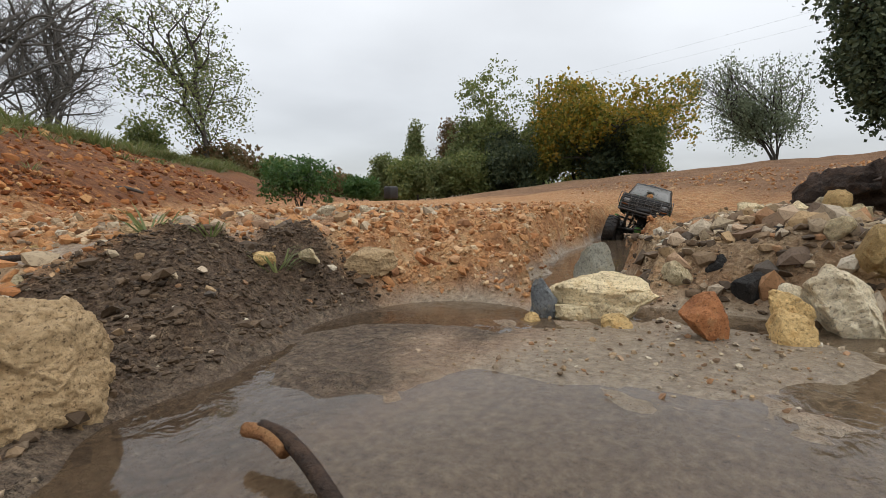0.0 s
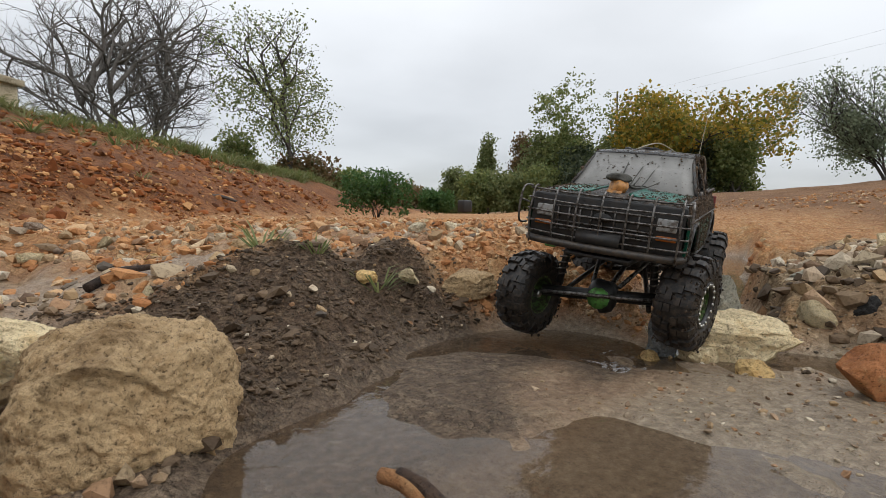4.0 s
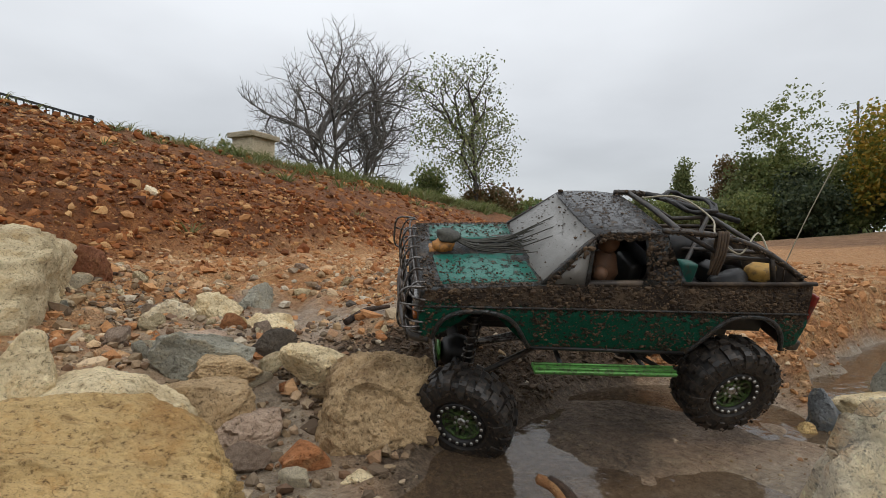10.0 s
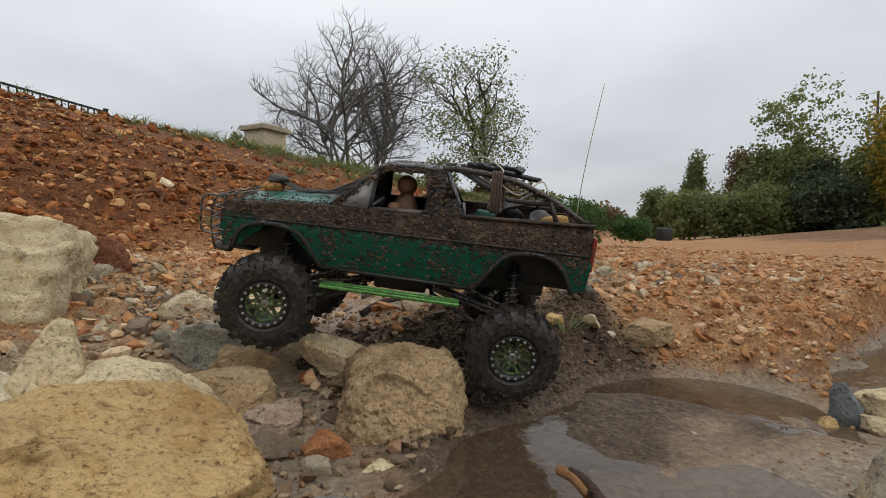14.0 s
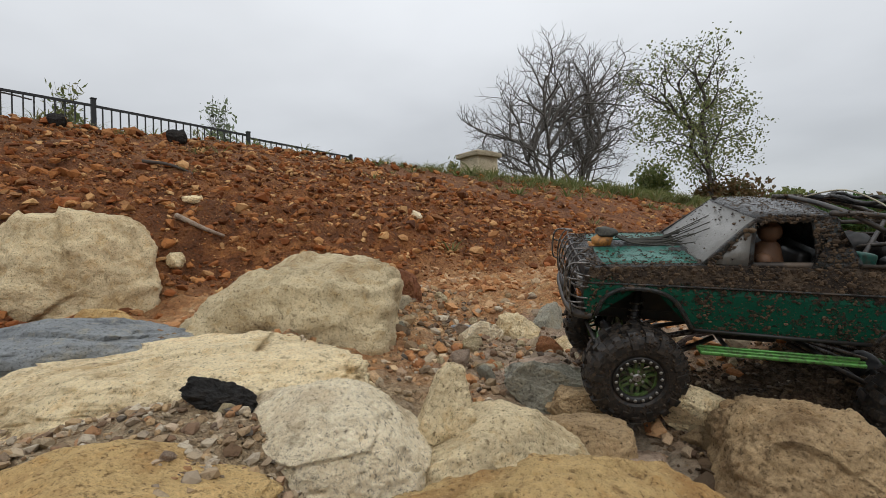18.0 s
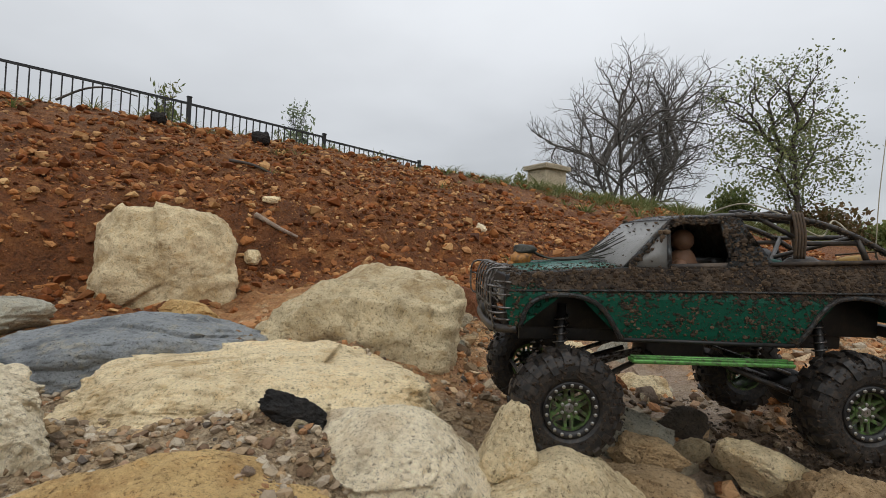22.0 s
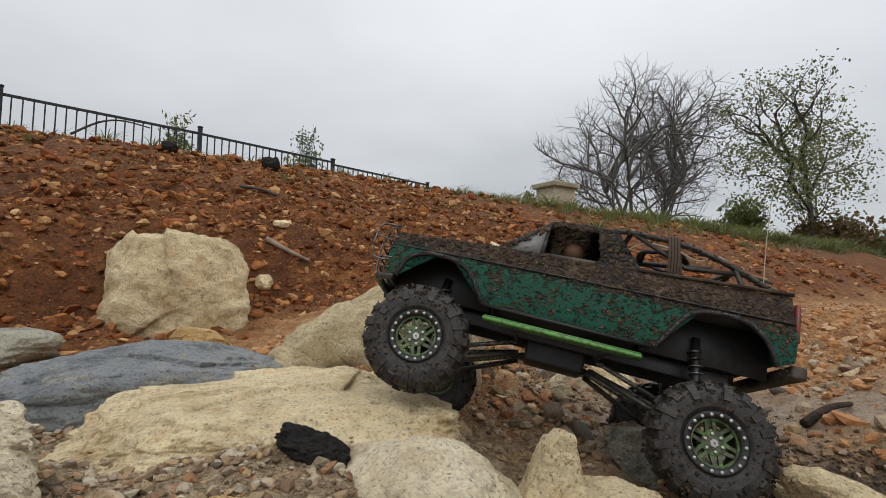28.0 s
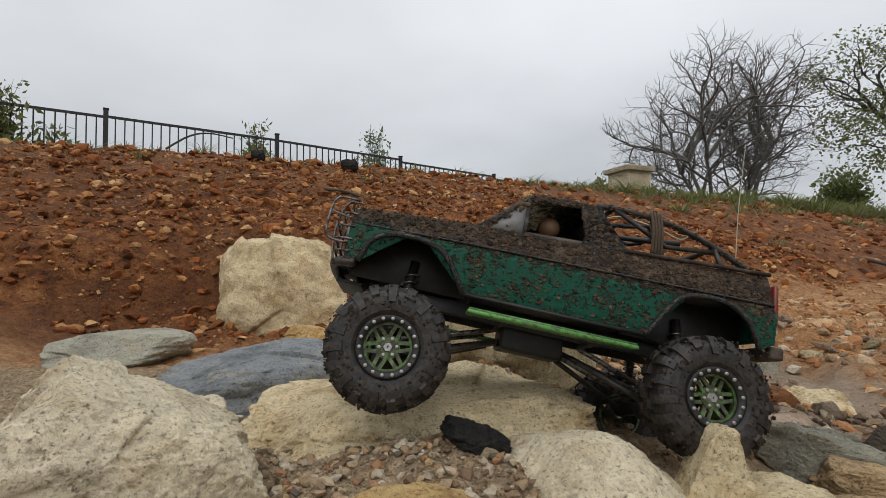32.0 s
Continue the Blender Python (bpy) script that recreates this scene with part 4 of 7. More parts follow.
ROPE = plain_mat("tan_rope", (0.10, 0.065, 0.036), 0.9, 0, 0.7, 300)
CORD = plain_mat("pale_cord", (0.42, 0.38, 0.28), 0.8, 0, 0.2, 300)
YELLOW = plain_mat("yellow_cargo", (0.42, 0.24, 0.05), 0.7, 0, 0.4, 120)
TAN = plain_mat("tan_doll", (0.17, 0.085, 0.045), 0.6, 0, 0.3, 150)
BONE = plain_mat("rusty_orange_skull", (0.42, 0.19, 0.045), 0.6, 0, 0.45, 200)
HAIR = plain_mat("muddy_grey_strands", (0.050, 0.048, 0.034), 0.7, 0, 0.6, 250, (0.02, 0.018, 0.014))
CANGREEN = plain_mat("green_can", (0.012, 0.10, 0.075), 0.5, 0, 0.4, 120)


def body_y(z):
    """Half width of the body shell at a height."""
    return float(np.interp(z, [0.07, 0.085, 0.118, 0.126, 0.150, 0.1575, 0.213], [0.0935, 0.0965, 0.0970, 0.0950, 0.0895, 0.0865, 0.0690]))


def panel(points, sgn, levels=(), thick=0.003, inset=0.0):
    """A body side cut from its outline in side view, bent to the body's width and given thickness."""
    bm = bmesh.new()
    vs = [bm.verts.new((x, 0, z)) for x, z in points]
    bm.faces.new(vs)
    bmesh.ops.triangulate(bm, faces=bm.faces[:])
    for z in levels:
        bmesh.ops.bisect_plane(bm, geom=bm.verts[:] + bm.edges[:] + bm.faces[:], plane_co=(0, 0, z), plane_no=(0, 0, 1))
    for v in bm.verts:
        v.co.y = sgn * (body_y(v.co.z) - inset)
    ret = bmesh.ops.extrude_face_region(bm, geom=bm.faces[:])
    for v in ret["geom"]:
        if isinstance(v, bmesh.types.BMVert):
            v.co.y -= sgn * thick
    bmesh.ops.recalc_face_normals(bm, faces=bm.faces[:])
    return bm


def box_bm(cx, cy, cz, sx, sy, sz, bev=0.002, seg=2):
    bm = bmesh.new()
    bmesh.ops.create_cube(bm, size=1, matrix=Matrix.Translation((cx, cy, cz)) @ Matrix.Diagonal((sx, sy, sz, 1)))
    if bev:
        bmesh.ops.bevel(bm, geom=bm.edges[:], offset=bev, segments=seg, affect="EDGES", profile=0.6)
    return bm


def tube_bm(pts, r, seg=8, bm=None, closed=False, r2=None):
    """A round bar along a line of points."""
    bm = bm or bmesh.new()
    pts = [Vector(p) for p in pts]
    rings = []
    for i, p in enumerate(pts):
        a, b = pts[max(0, i - 1)], pts[min(len(pts) - 1, i + 1)]
        d = (b - a).normalized()
        u = d.orthogonal().normalized() if i == 0 else (rings_u - d * rings_u.dot(d)).normalized()
        rings_u = u
        w = d.cross(u)
        rr = r if r2 is None else r + (r2 - r) * i / (len(pts) - 1)
        rings.append([bm.verts.new(p + rr * (u * math.cos(6.28318 * k / seg) + w * math.sin(6.28318 * k / seg))) for k in range(seg)])
    for a, b in zip(rings, rings[1:]):
        for k in range(seg):
            bm.faces.new((a[k], a[(k + 1) % seg], b[(k + 1) % seg], b[k]))
    bm.faces.new(rings[0][::-1])
    bm.faces.new(rings[-1])
    return bm


def bow(pts, n=8):
    """Points of a smooth line through a few given points."""
    pts = [Vector(p) for p in pts]
    out = []
    for i in range(len(pts) - 1):
        p0, p1, p2, p3 = pts[max(0, i - 1)], pts[i], pts[i + 1], pts[min(len(pts) - 1, i + 2)]
        for k in range(n):
            t = k / n
            out.append(0.5 * (2 * p1 + (p2 - p0) * t + (2 * p0 - 5 * p1 + 4 * p2 - p3) * t * t + (3 * p1 - p0 - 3 * p2 + p3) * t ** 3))
    return out + [pts[-1]]


def lathe(profile, seg=32):
    """Turned about the y axis: rows of (y, radius)."""
    bm = bmesh.new()
    rings = [[bm.verts.new((r * math.cos(6.28318 * k / seg), y, r * math.sin(6.28318 * k / seg))) for k in range(seg)] for y, r in profile]
    for a, b in zip(rings, rings[1:]):
        for k in range(seg):
            bm.faces.new((a[k], b[k], b[(k + 1) % seg], a[(k + 1) % seg]))
    bmesh.ops.recalc_face_normals(bm, faces=bm.faces[:])
    return bm


TYRE_R, TYRE_W = 0.0615, 0.048


def tyre_bm():
    """A tyre whose tread blocks and shoulder lugs are raised out of the carcass, a little uneven."""
    h, seg, rnd = TYRE_W / 2, 76, random.Random(12)
    half = [(0.80, 0.0285), (0.97, 0.034), (1.0, 0.0415), (0.985, 0.0475), (0.90, 0.0530), (0.70, 0.0558), (0.38, 0.0566), (0.06, 0.0568)]
    prof = [(-h * y, r) for y, r in half] + [(h * y, r) for y, r in half[::-1]]
    bm = bmesh.new()
    rings = [[bm.verts.new((r * math.cos(6.28318 * k / seg), y, r * math.sin(6.28318 * k / seg))) for k in range(seg)] for y, r in prof]
    grid = [[bm.faces.new((a[k], b[k], b[(k + 1) % seg], a[(k + 1) % seg])) for k in range(seg)] for a, b in zip(rings, rings[1:])]
    last = len(grid) - 1
    groups = []
    for i in range(19):
        for side in (0, 1):
            base = 4 * i + 2 * side
            row = lambda r: grid[r if side == 0 else last - r]
            groups.append([row(6)[(base + d + (i % 2)) % seg] for d in (0, 1)])
            groups.append([row(r)[(base + d + 1) % seg] for r in ((3, 4, 5) if i % 2 else (2, 3, 4, 5)) for d in (0, 1)])
    for faces in groups:
        out = bmesh.ops.extrude_face_region(bm, geom=faces)["geom"]
        vs = [v for v in out if isinstance(v, bmesh.types.BMVert)]
        mid = sum((v.co for v in vs), Vector()) / len(vs)
        lift = rnd.uniform(0.0042, 0.0052)
        for v in vs:
            rr = math.hypot(v.co.x, v.co.z)
            w = min(1, max(0, (rr - 0.0425) / 0.011))
            way = Vector((v.co.x / rr * w, (1 - w) * (1 if v.co.y > 0 else -1) * 0.55, v.co.z / rr * w))
            v.co = v.co.lerp(mid, 0.07) + way * lift
    bmesh.ops.recalc_face_normals(bm, faces=bm.faces[:])
    return bm


def rim_bm():
    h = TYRE_W / 2
    bm = lathe([(-h * 0.8, 0.0285), (-h * 0.8, 0.0255), (-h * 0.3, 0.024), (h * 0.55, 0.024), (h * 0.78, 0.0255), (h * 0.8, 0.0285)], 36)
    for k in range(6):      # broad spokes, paired at the outer ring
        for da in (-0.20, 0.20):
            m = Matrix.Rotation(-(6.28318 * k / 6 + da), 4, "Y")
            bmesh.ops.create_cube(bm, size=1, matrix=m @ Matrix.Translation((0.0170, h * 0.54, 0)) @ Matrix.Rotation(0.14, 4, "Z") @ Matrix.Rotation(1.4 * da, 4, "Y") @ Matrix.Diagonal((0.0155, 0.004, 0.0036, 1)))
    ra, rb = 0.0208, 0.0245
    for ya, yb in ((h * 0.56, h * 0.72),):      # outer ring of the spokes
        loop = [[bm.verts.new((q * math.cos(6.28318 * k / 30), y, q * math.sin(6.28318 * k / 30))) for k in range(30)] for q, y in ((ra, ya), (ra, yb), (rb, yb))]
        for p, q in zip(loop, loop[1:]):
            for k in range(30):
                bm.faces.new((p[k], p[(k + 1) % 30], q[(k + 1) % 30], q[k]))
    for y0, r in ((h * 0.50, 0.0115),):
        ring = [bm.verts.new((r * math.cos(6.28318 * k / 24), y0 + 0.003, r * math.sin(6.28318 * k / 24))) for k in range(24)]
        inner = [bm.verts.new((r * math.cos(6.28318 * k / 24), y0 - 0.008, r * math.sin(6.28318 * k / 24))) for k in range(24)]
        bm.faces.new(ring)
        for k in range(24):
            bm.faces.new((ring[k], inner[k], inner[(k + 1) % 24], ring[(k + 1) % 24]))
    bmesh.ops.recalc_face_normals(bm, faces=bm.faces[:])
    return bm


def tyre_mud(seed):
    """Mud packed between the lugs and smeared on the side walls."""
    rng = np.random.default_rng(seed)
    n, h = 1000, TYRE_W / 2
    a = rng.uniform(0, 6.283, n)
    wall = rng.uniform(0, 1, n) < 0.62
    r = np.where(wall, rng.uniform(0.034, 0.0595, n), rng.uniform(0.0565, 0.0605, n))
    y = np.where(wall, np.sign(rng.uniform(-0.25, 1, n)) * h * np.interp(r, [0.034, 0.043, 0.051, 0.060], [0.96, 1.0, 0.98, 0.86]), rng.uniform(-h, h, n))
    size = 0.0010 + 0.0036 * rng.uniform(0, 1, n) ** 2.5
    return crumbs(np.stack([r * np.cos(a), y, r * np.sin(a)], 1), size, np.tile([1.0, 0.7, 1.0], (n, 1)), seed)


def make_wheel(truck, sgn):
    """Hub with its tyre, spoked rim, bead ring and bolts; the outer face looks to +y before it is turned."""
    h = TYRE_W / 2
    hub = part("wheel", lathe([(-h * 0.6, 0.001), (-h * 0.6, 0.007), (h * 0.62, 0.006), (h * 0.70, 0.0042), (h * 0.70, 0.001)], 6), BOLT, truck, "hexagonal silver wheel hub", smooth=False)
    flip = Matrix.Rotation(0 if sgn > 0 else math.pi, 4, "Z")
    tagged(part("tyre", tyre_bm(), RUBBER, hub, "muddy chunky-lugged rubber tyre", smooth=False, m=flip))
    part("mud", None, TYREMUD, hub, "dark mud packed in the tread", smooth=False, m=flip, mesh=tyre_mud(90 + len(WHEELS)))["kind"] = "stuff"
    part("rim", rim_bm(), RIM, hub, "dirty lime-green spoked rim", smooth=False, m=flip)
    part("bead_ring", lathe([(h * 0.72, 0.0300), (h * 0.92, 0.0300), (h * 0.94, 0.0285), (h * 0.90, 0.0232), (h * 0.74, 0.0230)], 40), BLACK, hub, "black bead lock ring", m=flip)
    bolt = None
    for k in range(18):
        a = 6.28318 * k / 18
        mm = flip @ Matrix.Translation((0.0264 * math.cos(a), h * 0.94, 0.0264 * math.sin(a)))
        if bolt is None:
            bolt = part("bolt", lathe([(-0.001, 0.0021), (0.0009, 0.0020), (0.0012, 0.0012), (0.0012, 0.0001)], 6), BOLT, hub, m=mm)
        else:
            b = new("bolt", bolt.data)
            b.parent, b.matrix_basis = hub, mm
    for k in range(6):
        a = 6.28318 * k / 6
        b = new("bolt", bolt.data)
        b.parent, b.matrix_basis = hub, flip @ Matrix.Translation((0.0085 * math.cos(a), h * 0.63, 0.0085 * math.sin(a)))
    return hub


def mirror(pts, s):
    return [(x, s * y, z) for x, y, z in pts]


CRUMB = rubble_mat("drying_mud_crumbs", [(0.035, 0.025, 0.018), (0.085, 0.058, 0.038), (0.022, 0.016, 0.012), (0.14, 0.095, 0.058), (0.05, 0.036, 0.025), (0.10, 0.068, 0.042), (0.018, 0.014, 0.011)], 0.8)


def crumbs(C, sizes, flat, seed):
    """Small angular lumps at given places, pressed flat along one axis each."""
    rng = np.random.default_rng(seed)
    v, f = ico(1)
    n, k = len(C), len(v)
    P = v[None] * rng.uniform(0.65, 1.3, (n, k, 1)) * rng.uniform(0.7, 1.4, (n, 1, 3)) * flat[:, None] * sizes[:, None, None] / 2
    co = (C[:, None] + P).reshape(-1, 3)
    tri = (f[None] + (np.arange(n) * k)[:, None, None]).reshape(-1, 3)
    me = bpy.data.meshes.new("mud")
    me.vertices.add(len(co))
    me.vertices.foreach_set("co", co.ravel())
    me.loops.add(tri.size)
    me.loops.foreach_set("vertex_index", tri.ravel().astype(np.int32))
    me.polygons.add(len(tri))
    me.polygons.foreach_set("loop_start", np.arange(0, tri.size, 3, dtype=np.int32))
    me.polygons.foreach_set("use_smooth", np.zeros(len(me.polygons), dtype=bool))
    me.update(calc_edges=True)
    return me


def side_mud(s, arches):
    """Mud thrown on a body side: thick along the shoulder and the cab, sparse and patchy on the door."""
    rng = np.random.default_rng(50 + s)
    n = 16000
    x, z = rng.uniform(-0.236, 0.222, n), rng.uniform(0.074, 0.212, n)
    top = np.interp(x, [-0.24, -0.078, -0.07, 0.09, 0.096, 0.225], [0.168, 0.158, 0.157, 0.152, 0.150, 0.140])
    patch = fnoise(x, z, 0.022, 4, 7 + s)
    keep = np.clip(0.20 + 0.45 * (patch > 0.2) + 0.95 * ss(0.116, 0.140, z - 0.02 * x), 0, 1)
    ok = (rng.uniform(0, 1, n) < keep) & (z < top)
    for arch in arches:
        ax, az = np.array(arch).T
        ok &= ~((x > ax.min() - 0.002) & (x < ax.max() + 0.002) & (z < np.interp(x, ax, az) + 0.002))
    # the cab: screen pillar and the wide pillar behind the door
    edge = np.interp(z, [0.153, 0.205], [0.094, 0.036])
    cab = (z > 0.153) & (z < 0.211) & (((x < edge) & (x > edge - 0.010)) | ((x < np.interp(z, [0.154, 0.206], [-0.026, -0.022])) & (x > np.interp(z, [0.156, 0.211], [-0.074, -0.044]))) | ((z > 0.203) & (x < 0.036) & (x > -0.044)))
    ok |= cab & (rng.uniform(0, 1, n) < 0.75)
    x, z = x[ok], z[ok]
    y = s * (np.interp(z, [0.07, 0.085, 0.118, 0.126, 0.150, 0.1575, 0.213], [0.0935, 0.0965, 0.0970, 0.0950, 0.0895, 0.0865, 0.0690]) + 0.0003)
    size = 0.0009 + 0.0034 * rng.uniform(0, 1, len(x)) ** 3
    # thicker lumps along the shoulder
    big = rng.uniform(0, 1, len(x)) < 0.16 * ss(0.110, 0.135, z - 0.02 * x)
    size = size + big * rng.uniform(0.001, 0.0045, len(x))
    return crumbs(np.stack([x, y, z], 1), size, np.tile([1.1, 0.6, 0.9], (len(x), 1)), 60 + s)


def top_mud():
    """Mud on the hood, the roof, the tubes of the cage and the sills."""
    rng = np.random.default_rng(71)
    n = 5200
    x, y = rng.uniform(0.09, 0.226, n), rng.uniform(-0.088, 0.088, n)
    keep = 0.16 + 0.55 * ss(0.070, 0.084, np.abs(y)) + 0.35 * ss(0.206, 0.22, x) + 0.25 * (np.abs(y) < 0.03)
    ok = rng.uniform(0, 1, n) < keep
    x, y = x[ok], y[ok]
    z = np.interp(x, [0.088, 0.11, 0.14, 0.18, 0.216, 0.226], [0.152, 0.150, 0.1475, 0.1445, 0.1405, 0.137]) + 0.004 * (1 - (y / 0.09) ** 2) + 0.0012
    n2 = 420
    x2, y2 = rng.uniform(-0.045, 0.038, n2), rng.uniform(-0.066, 0.066, n2)
    z2 = np.interp(x2, [-0.046, -0.01, 0.025, 0.0405], [0.213, 0.214, 0.2112, 0.2068]) + 0.003 * (1 - (y2 / 0.07) ** 2)
    n3 = 160
    f3 = rng.uniform(0, 1, n3)
    y3 = rng.uniform(-0.075, 0.075, n3) * (1 - 0.12 * f3)
    x3, z3 = 0.092 - 0.052 * f3 + 0.006 * (1 - (y3 / 0.08) ** 2), 0.1545 + 0.053 * f3
    n4 = 1500
    x4 = rng.uniform(-0.238, -0.042, n4)
    s4 = np.sign(rng.uniform(-1, 1, n4))
    z4 = np.interp(x4, [-0.23, -0.18, -0.13, -0.078, -0.04], [0.170, 0.196, 0.2115, 0.2165, 0.2155])
    y4 = s4 * np.interp(x4, [-0.23, -0.18, -0.13, -0.04], [0.074, 0.070, 0.068, 0.066])
    a4 = rng.uniform(0, 6.283, n4)
    y4, z4 = y4 + 0.0036 * np.cos(a4), z4 + 0.0036 * np.sin(a4)
    C = np.stack([np.concatenate([x, x2, x3, x4]), np.concatenate([y, y2, y3, y4]), np.concatenate([z, z2, z3, z4])], 1)
    size = 0.0009 + 0.0030 * rng.uniform(0, 1, len(C)) ** 3
    return crumbs(C, size, np.tile([1.0, 1.0, 0.6], (len(C), 1)), 72)


def make_truck():
    T = tagged(new("model_truck"), "mud-caked dark green radio-controlled model pickup truck with chunky tyres", "model truck")
    rear_arch = [(-0.222, 0.082), (-0.216, 0.098), (-0.207, 0.111), (-0.194, 0.1215), (-0.178, 0.1260), (-0.160, 0.1265), (-0.143, 0.1235), (-0.130, 0.1165), (-0.119, 0.1035), (-0.109, 0.088), (-0.098, 0.0715)]
    front_arch = [(0.098, 0.0725), (0.108, 0.088), (0.118, 0.1025), (0.130, 0.1125), (0.146, 0.1180), (0.165, 0.1195), (0.184, 0.1175), (0.198, 0.1105), (0.206, 0.1000), (0.211, 0.082)]
    outline = [(-0.239, 0.168), (-0.241, 0.120), (-0.239, 0.090)] + rear_arch + front_arch + [(0.222, 0.083), (0.2275, 0.105), (0.2275, 0.128), (0.222, 0.1385), (0.150, 0.146), (0.09, 0.1515), (0.0, 0.1545), (-0.072, 0.1585), (-0.160, 0.1635)]
    lv = (0.080, 0.095, 0.110, 0.118, 0.123, 0.128, 0.136, 0.145, 0.152)
    for s in (1, -1):
        part("body_side", panel(outline, s, lv), GREEN, T, "dark green body side spattered with mud", smooth=False)
        # lips round the wheel openings
        for arch in (rear_arch, front_arch):
            part("wheel_arch", tube_bm(bow([(x, s * (body_y(z) + 0.0005), z) for x, z in arch], 2), 0.0030, 6), HOOD, T, "mud-caked wheel arch lip")
        part("rocker_panel", tube_bm([(0.100, s * 0.094, 0.0722), (0.0, s * 0.0945, 0.0716), (-0.097, s * 0.094, 0.0712)], 0.0026, 6), BLACK, T)
        # door seam and belt moulding
        part("belt_moulding", tube_bm(bow([(0.226, s * 0.0958, 0.122), (0.1, s * 0.0965, 0.126), (-0.07, s * 0.0962, 0.1295), (-0.238, s * 0.0955, 0.133)], 5), 0.0013, 6), HOOD, T)
        part("mud", None, CRUMB, T, "brown crumbs of mud stuck to the body", smooth=False, mesh=side_mud(s, [rear_arch, front_arch]))["kind"] = "stuff"
        # cab side: pillars, roof rail and the muddy quarter light
        part("windscreen_pillar", panel([(0.096, 0.152), (0.084, 0.152), (0.041, 0.2015), (0.030, 0.2055), (0.038, 0.2085)], s, (0.17, 0.19), 0.004), HOOD, T)
        part("quarter_light", panel([(0.084, 0.153), (0.046, 0.153), (0.041, 0.1995)], s, (0.17, 0.185), 0.002, 0.001), SCREEN, T, "dirt-filmed grey quarter light")
        part("door_pillar", panel([(0.046, 0.153), (0.041, 0.153), (0.0385, 0.2015), (0.042, 0.2015)], s, (0.17, 0.185), 0.004), HOOD, T)
        part("roof_rail", panel([(0.041, 0.2015), (-0.021, 0.2055), (-0.043, 0.2125), (0.0, 0.2118), (0.037, 0.2083)], s, (), 0.004), HOOD, T)
        part("rear_pillar", panel([(-0.021, 0.2055), (-0.028, 0.160), (-0.020, 0.154), (-0.078, 0.1575), (-0.070, 0.168), (-0.044, 0.2118)], s, (0.17, 0.19), 0.004), HOOD, T)
        part("window_sill", panel([(0.046, 0.1515), (0.046, 0.1565), (-0.026, 0.161), (-0.030, 0.1545)], s, (), 0.004), MUDDY, T)
        # side step
        step = part("side_step", box_bm(0.004, s * 0.1075, 0.0530, 0.176, 0.017, 0.0045, 0.0015), LIME, T, "lime green side step with drilled tread")
        for k in range(2):
            part("step_rib", tube_bm([(0.090, s * (0.103 + 0.0085 * k), 0.0562), (-0.083, s * (0.103 + 0.0085 * k), 0.0562)], 0.0016, 6), LIME, step)
        part("step_bracket", tube_bm([(0.055, s * 0.100, 0.052), (0.050, s * 0.050, 0.050)], 0.003, 6), BLACK, T)
        part("step_bracket", tube_bm([(-0.050, s * 0.100, 0.052), (-0.046, s * 0.050, 0.050)], 0.003, 6), BLACK, T)
        # lamps
        part("headlight", box_bm(0.2295, s * 0.073, 0.117, 0.006, 0.022, 0.015, 0.002), GLASSY, T, "dirty square headlight")
        part("turn_signal", box_bm(0.2295, s * 0.074, 0.1015, 0.006, 0.022, 0.006, 0.0015), AMBER, T, "amber turn signal")
        part("tail_light", box_bm(-0.2415, s * 0.0885, 0.135, 0.005, 0.013, 0.044, 0.002), TAIL, T, "dusty red tail light")
        # chassis rails, links and shock absorbers
        part("chassis_rail", box_bm(0.0, s * 0.030, 0.066, 0.40, 0.008, 0.018, 0.002), BLACK, T)
        # wheel wells: a dark liner behind each wheel, closed over its top
        for x0, x1 in ((0.092, 0.222), (-0.234, -0.092)):
            part("wheel_well", box_bm((x0 + x1) / 2, s * 0.046, 0.108, x1 - x0, 0.003, 0.066, 0.001, 1), BLACK, T, "black inner wheel well")
            part("wheel_well", box_bm((x0 + x1) / 2, s * 0.069, 0.1335, x1 - x0, 0.046, 0.003, 0.001, 1), BLACK, T)
        part("lower_link", tube_bm([(0.045, s * 0.030, 0.038), (0.150, s * 0.060, -0.004)], 0.0034), RODS, T)
        part("lower_link", tube_bm([(-0.045, s * 0.030, 0.038), (-0.150, s * 0.060, -0.004)], 0.0034), RODS, T)
        part("upper_link", tube_bm([(-0.050, s * 0.036, 0.050), (-0.150, s * 0.018, 0.020)], 0.003), STEEL, T)
        part("upper_link", tube_bm([(0.050, s * 0.036, 0.050), (0.150, s * 0.018, 0.020)], 0.003), STEEL, T)
        for fx in (0.158, -0.158):
            shock = part("shock_absorber", tube_bm([(fx, s * 0.064, 0.012), (fx * 0.97, s * 0.052, 0.104)], 0.0052, 8), BLACK, T, "black coil-over shock absorber")
            coil = [(fx * (1 - 0.03 * k / 60) + 0.0078 * math.cos(k * 0.8), s * (0.064 - 0.012 * k / 60) + 0.0078 * math.sin(k * 0.8), 0.025 + 0.066 * k / 60) for k in range(61)]
            part("spring", tube_bm(coil, 0.0012, 5), STEEL, shock)
        # roll cage
        part("roll_bar", tube_bm(bow([(-0.040, s * 0.066, 0.2155), (-0.078, s * 0.067, 0.2165), (-0.130, s * 0.068, 0.2115), (-0.180, s * 0.070, 0.196), (-0.230, s * 0.074, 0.170)], 5), 0.0036, 8), RODS, T, "mud-caked roll cage tube")
        part("roll_bar", tube_bm([(-0.062, s * 0.067, 0.216), (-0.130, s * 0.060, 0.186), (-0.196, s * 0.071, 0.189)], 0.0030, 8), RODS, T)
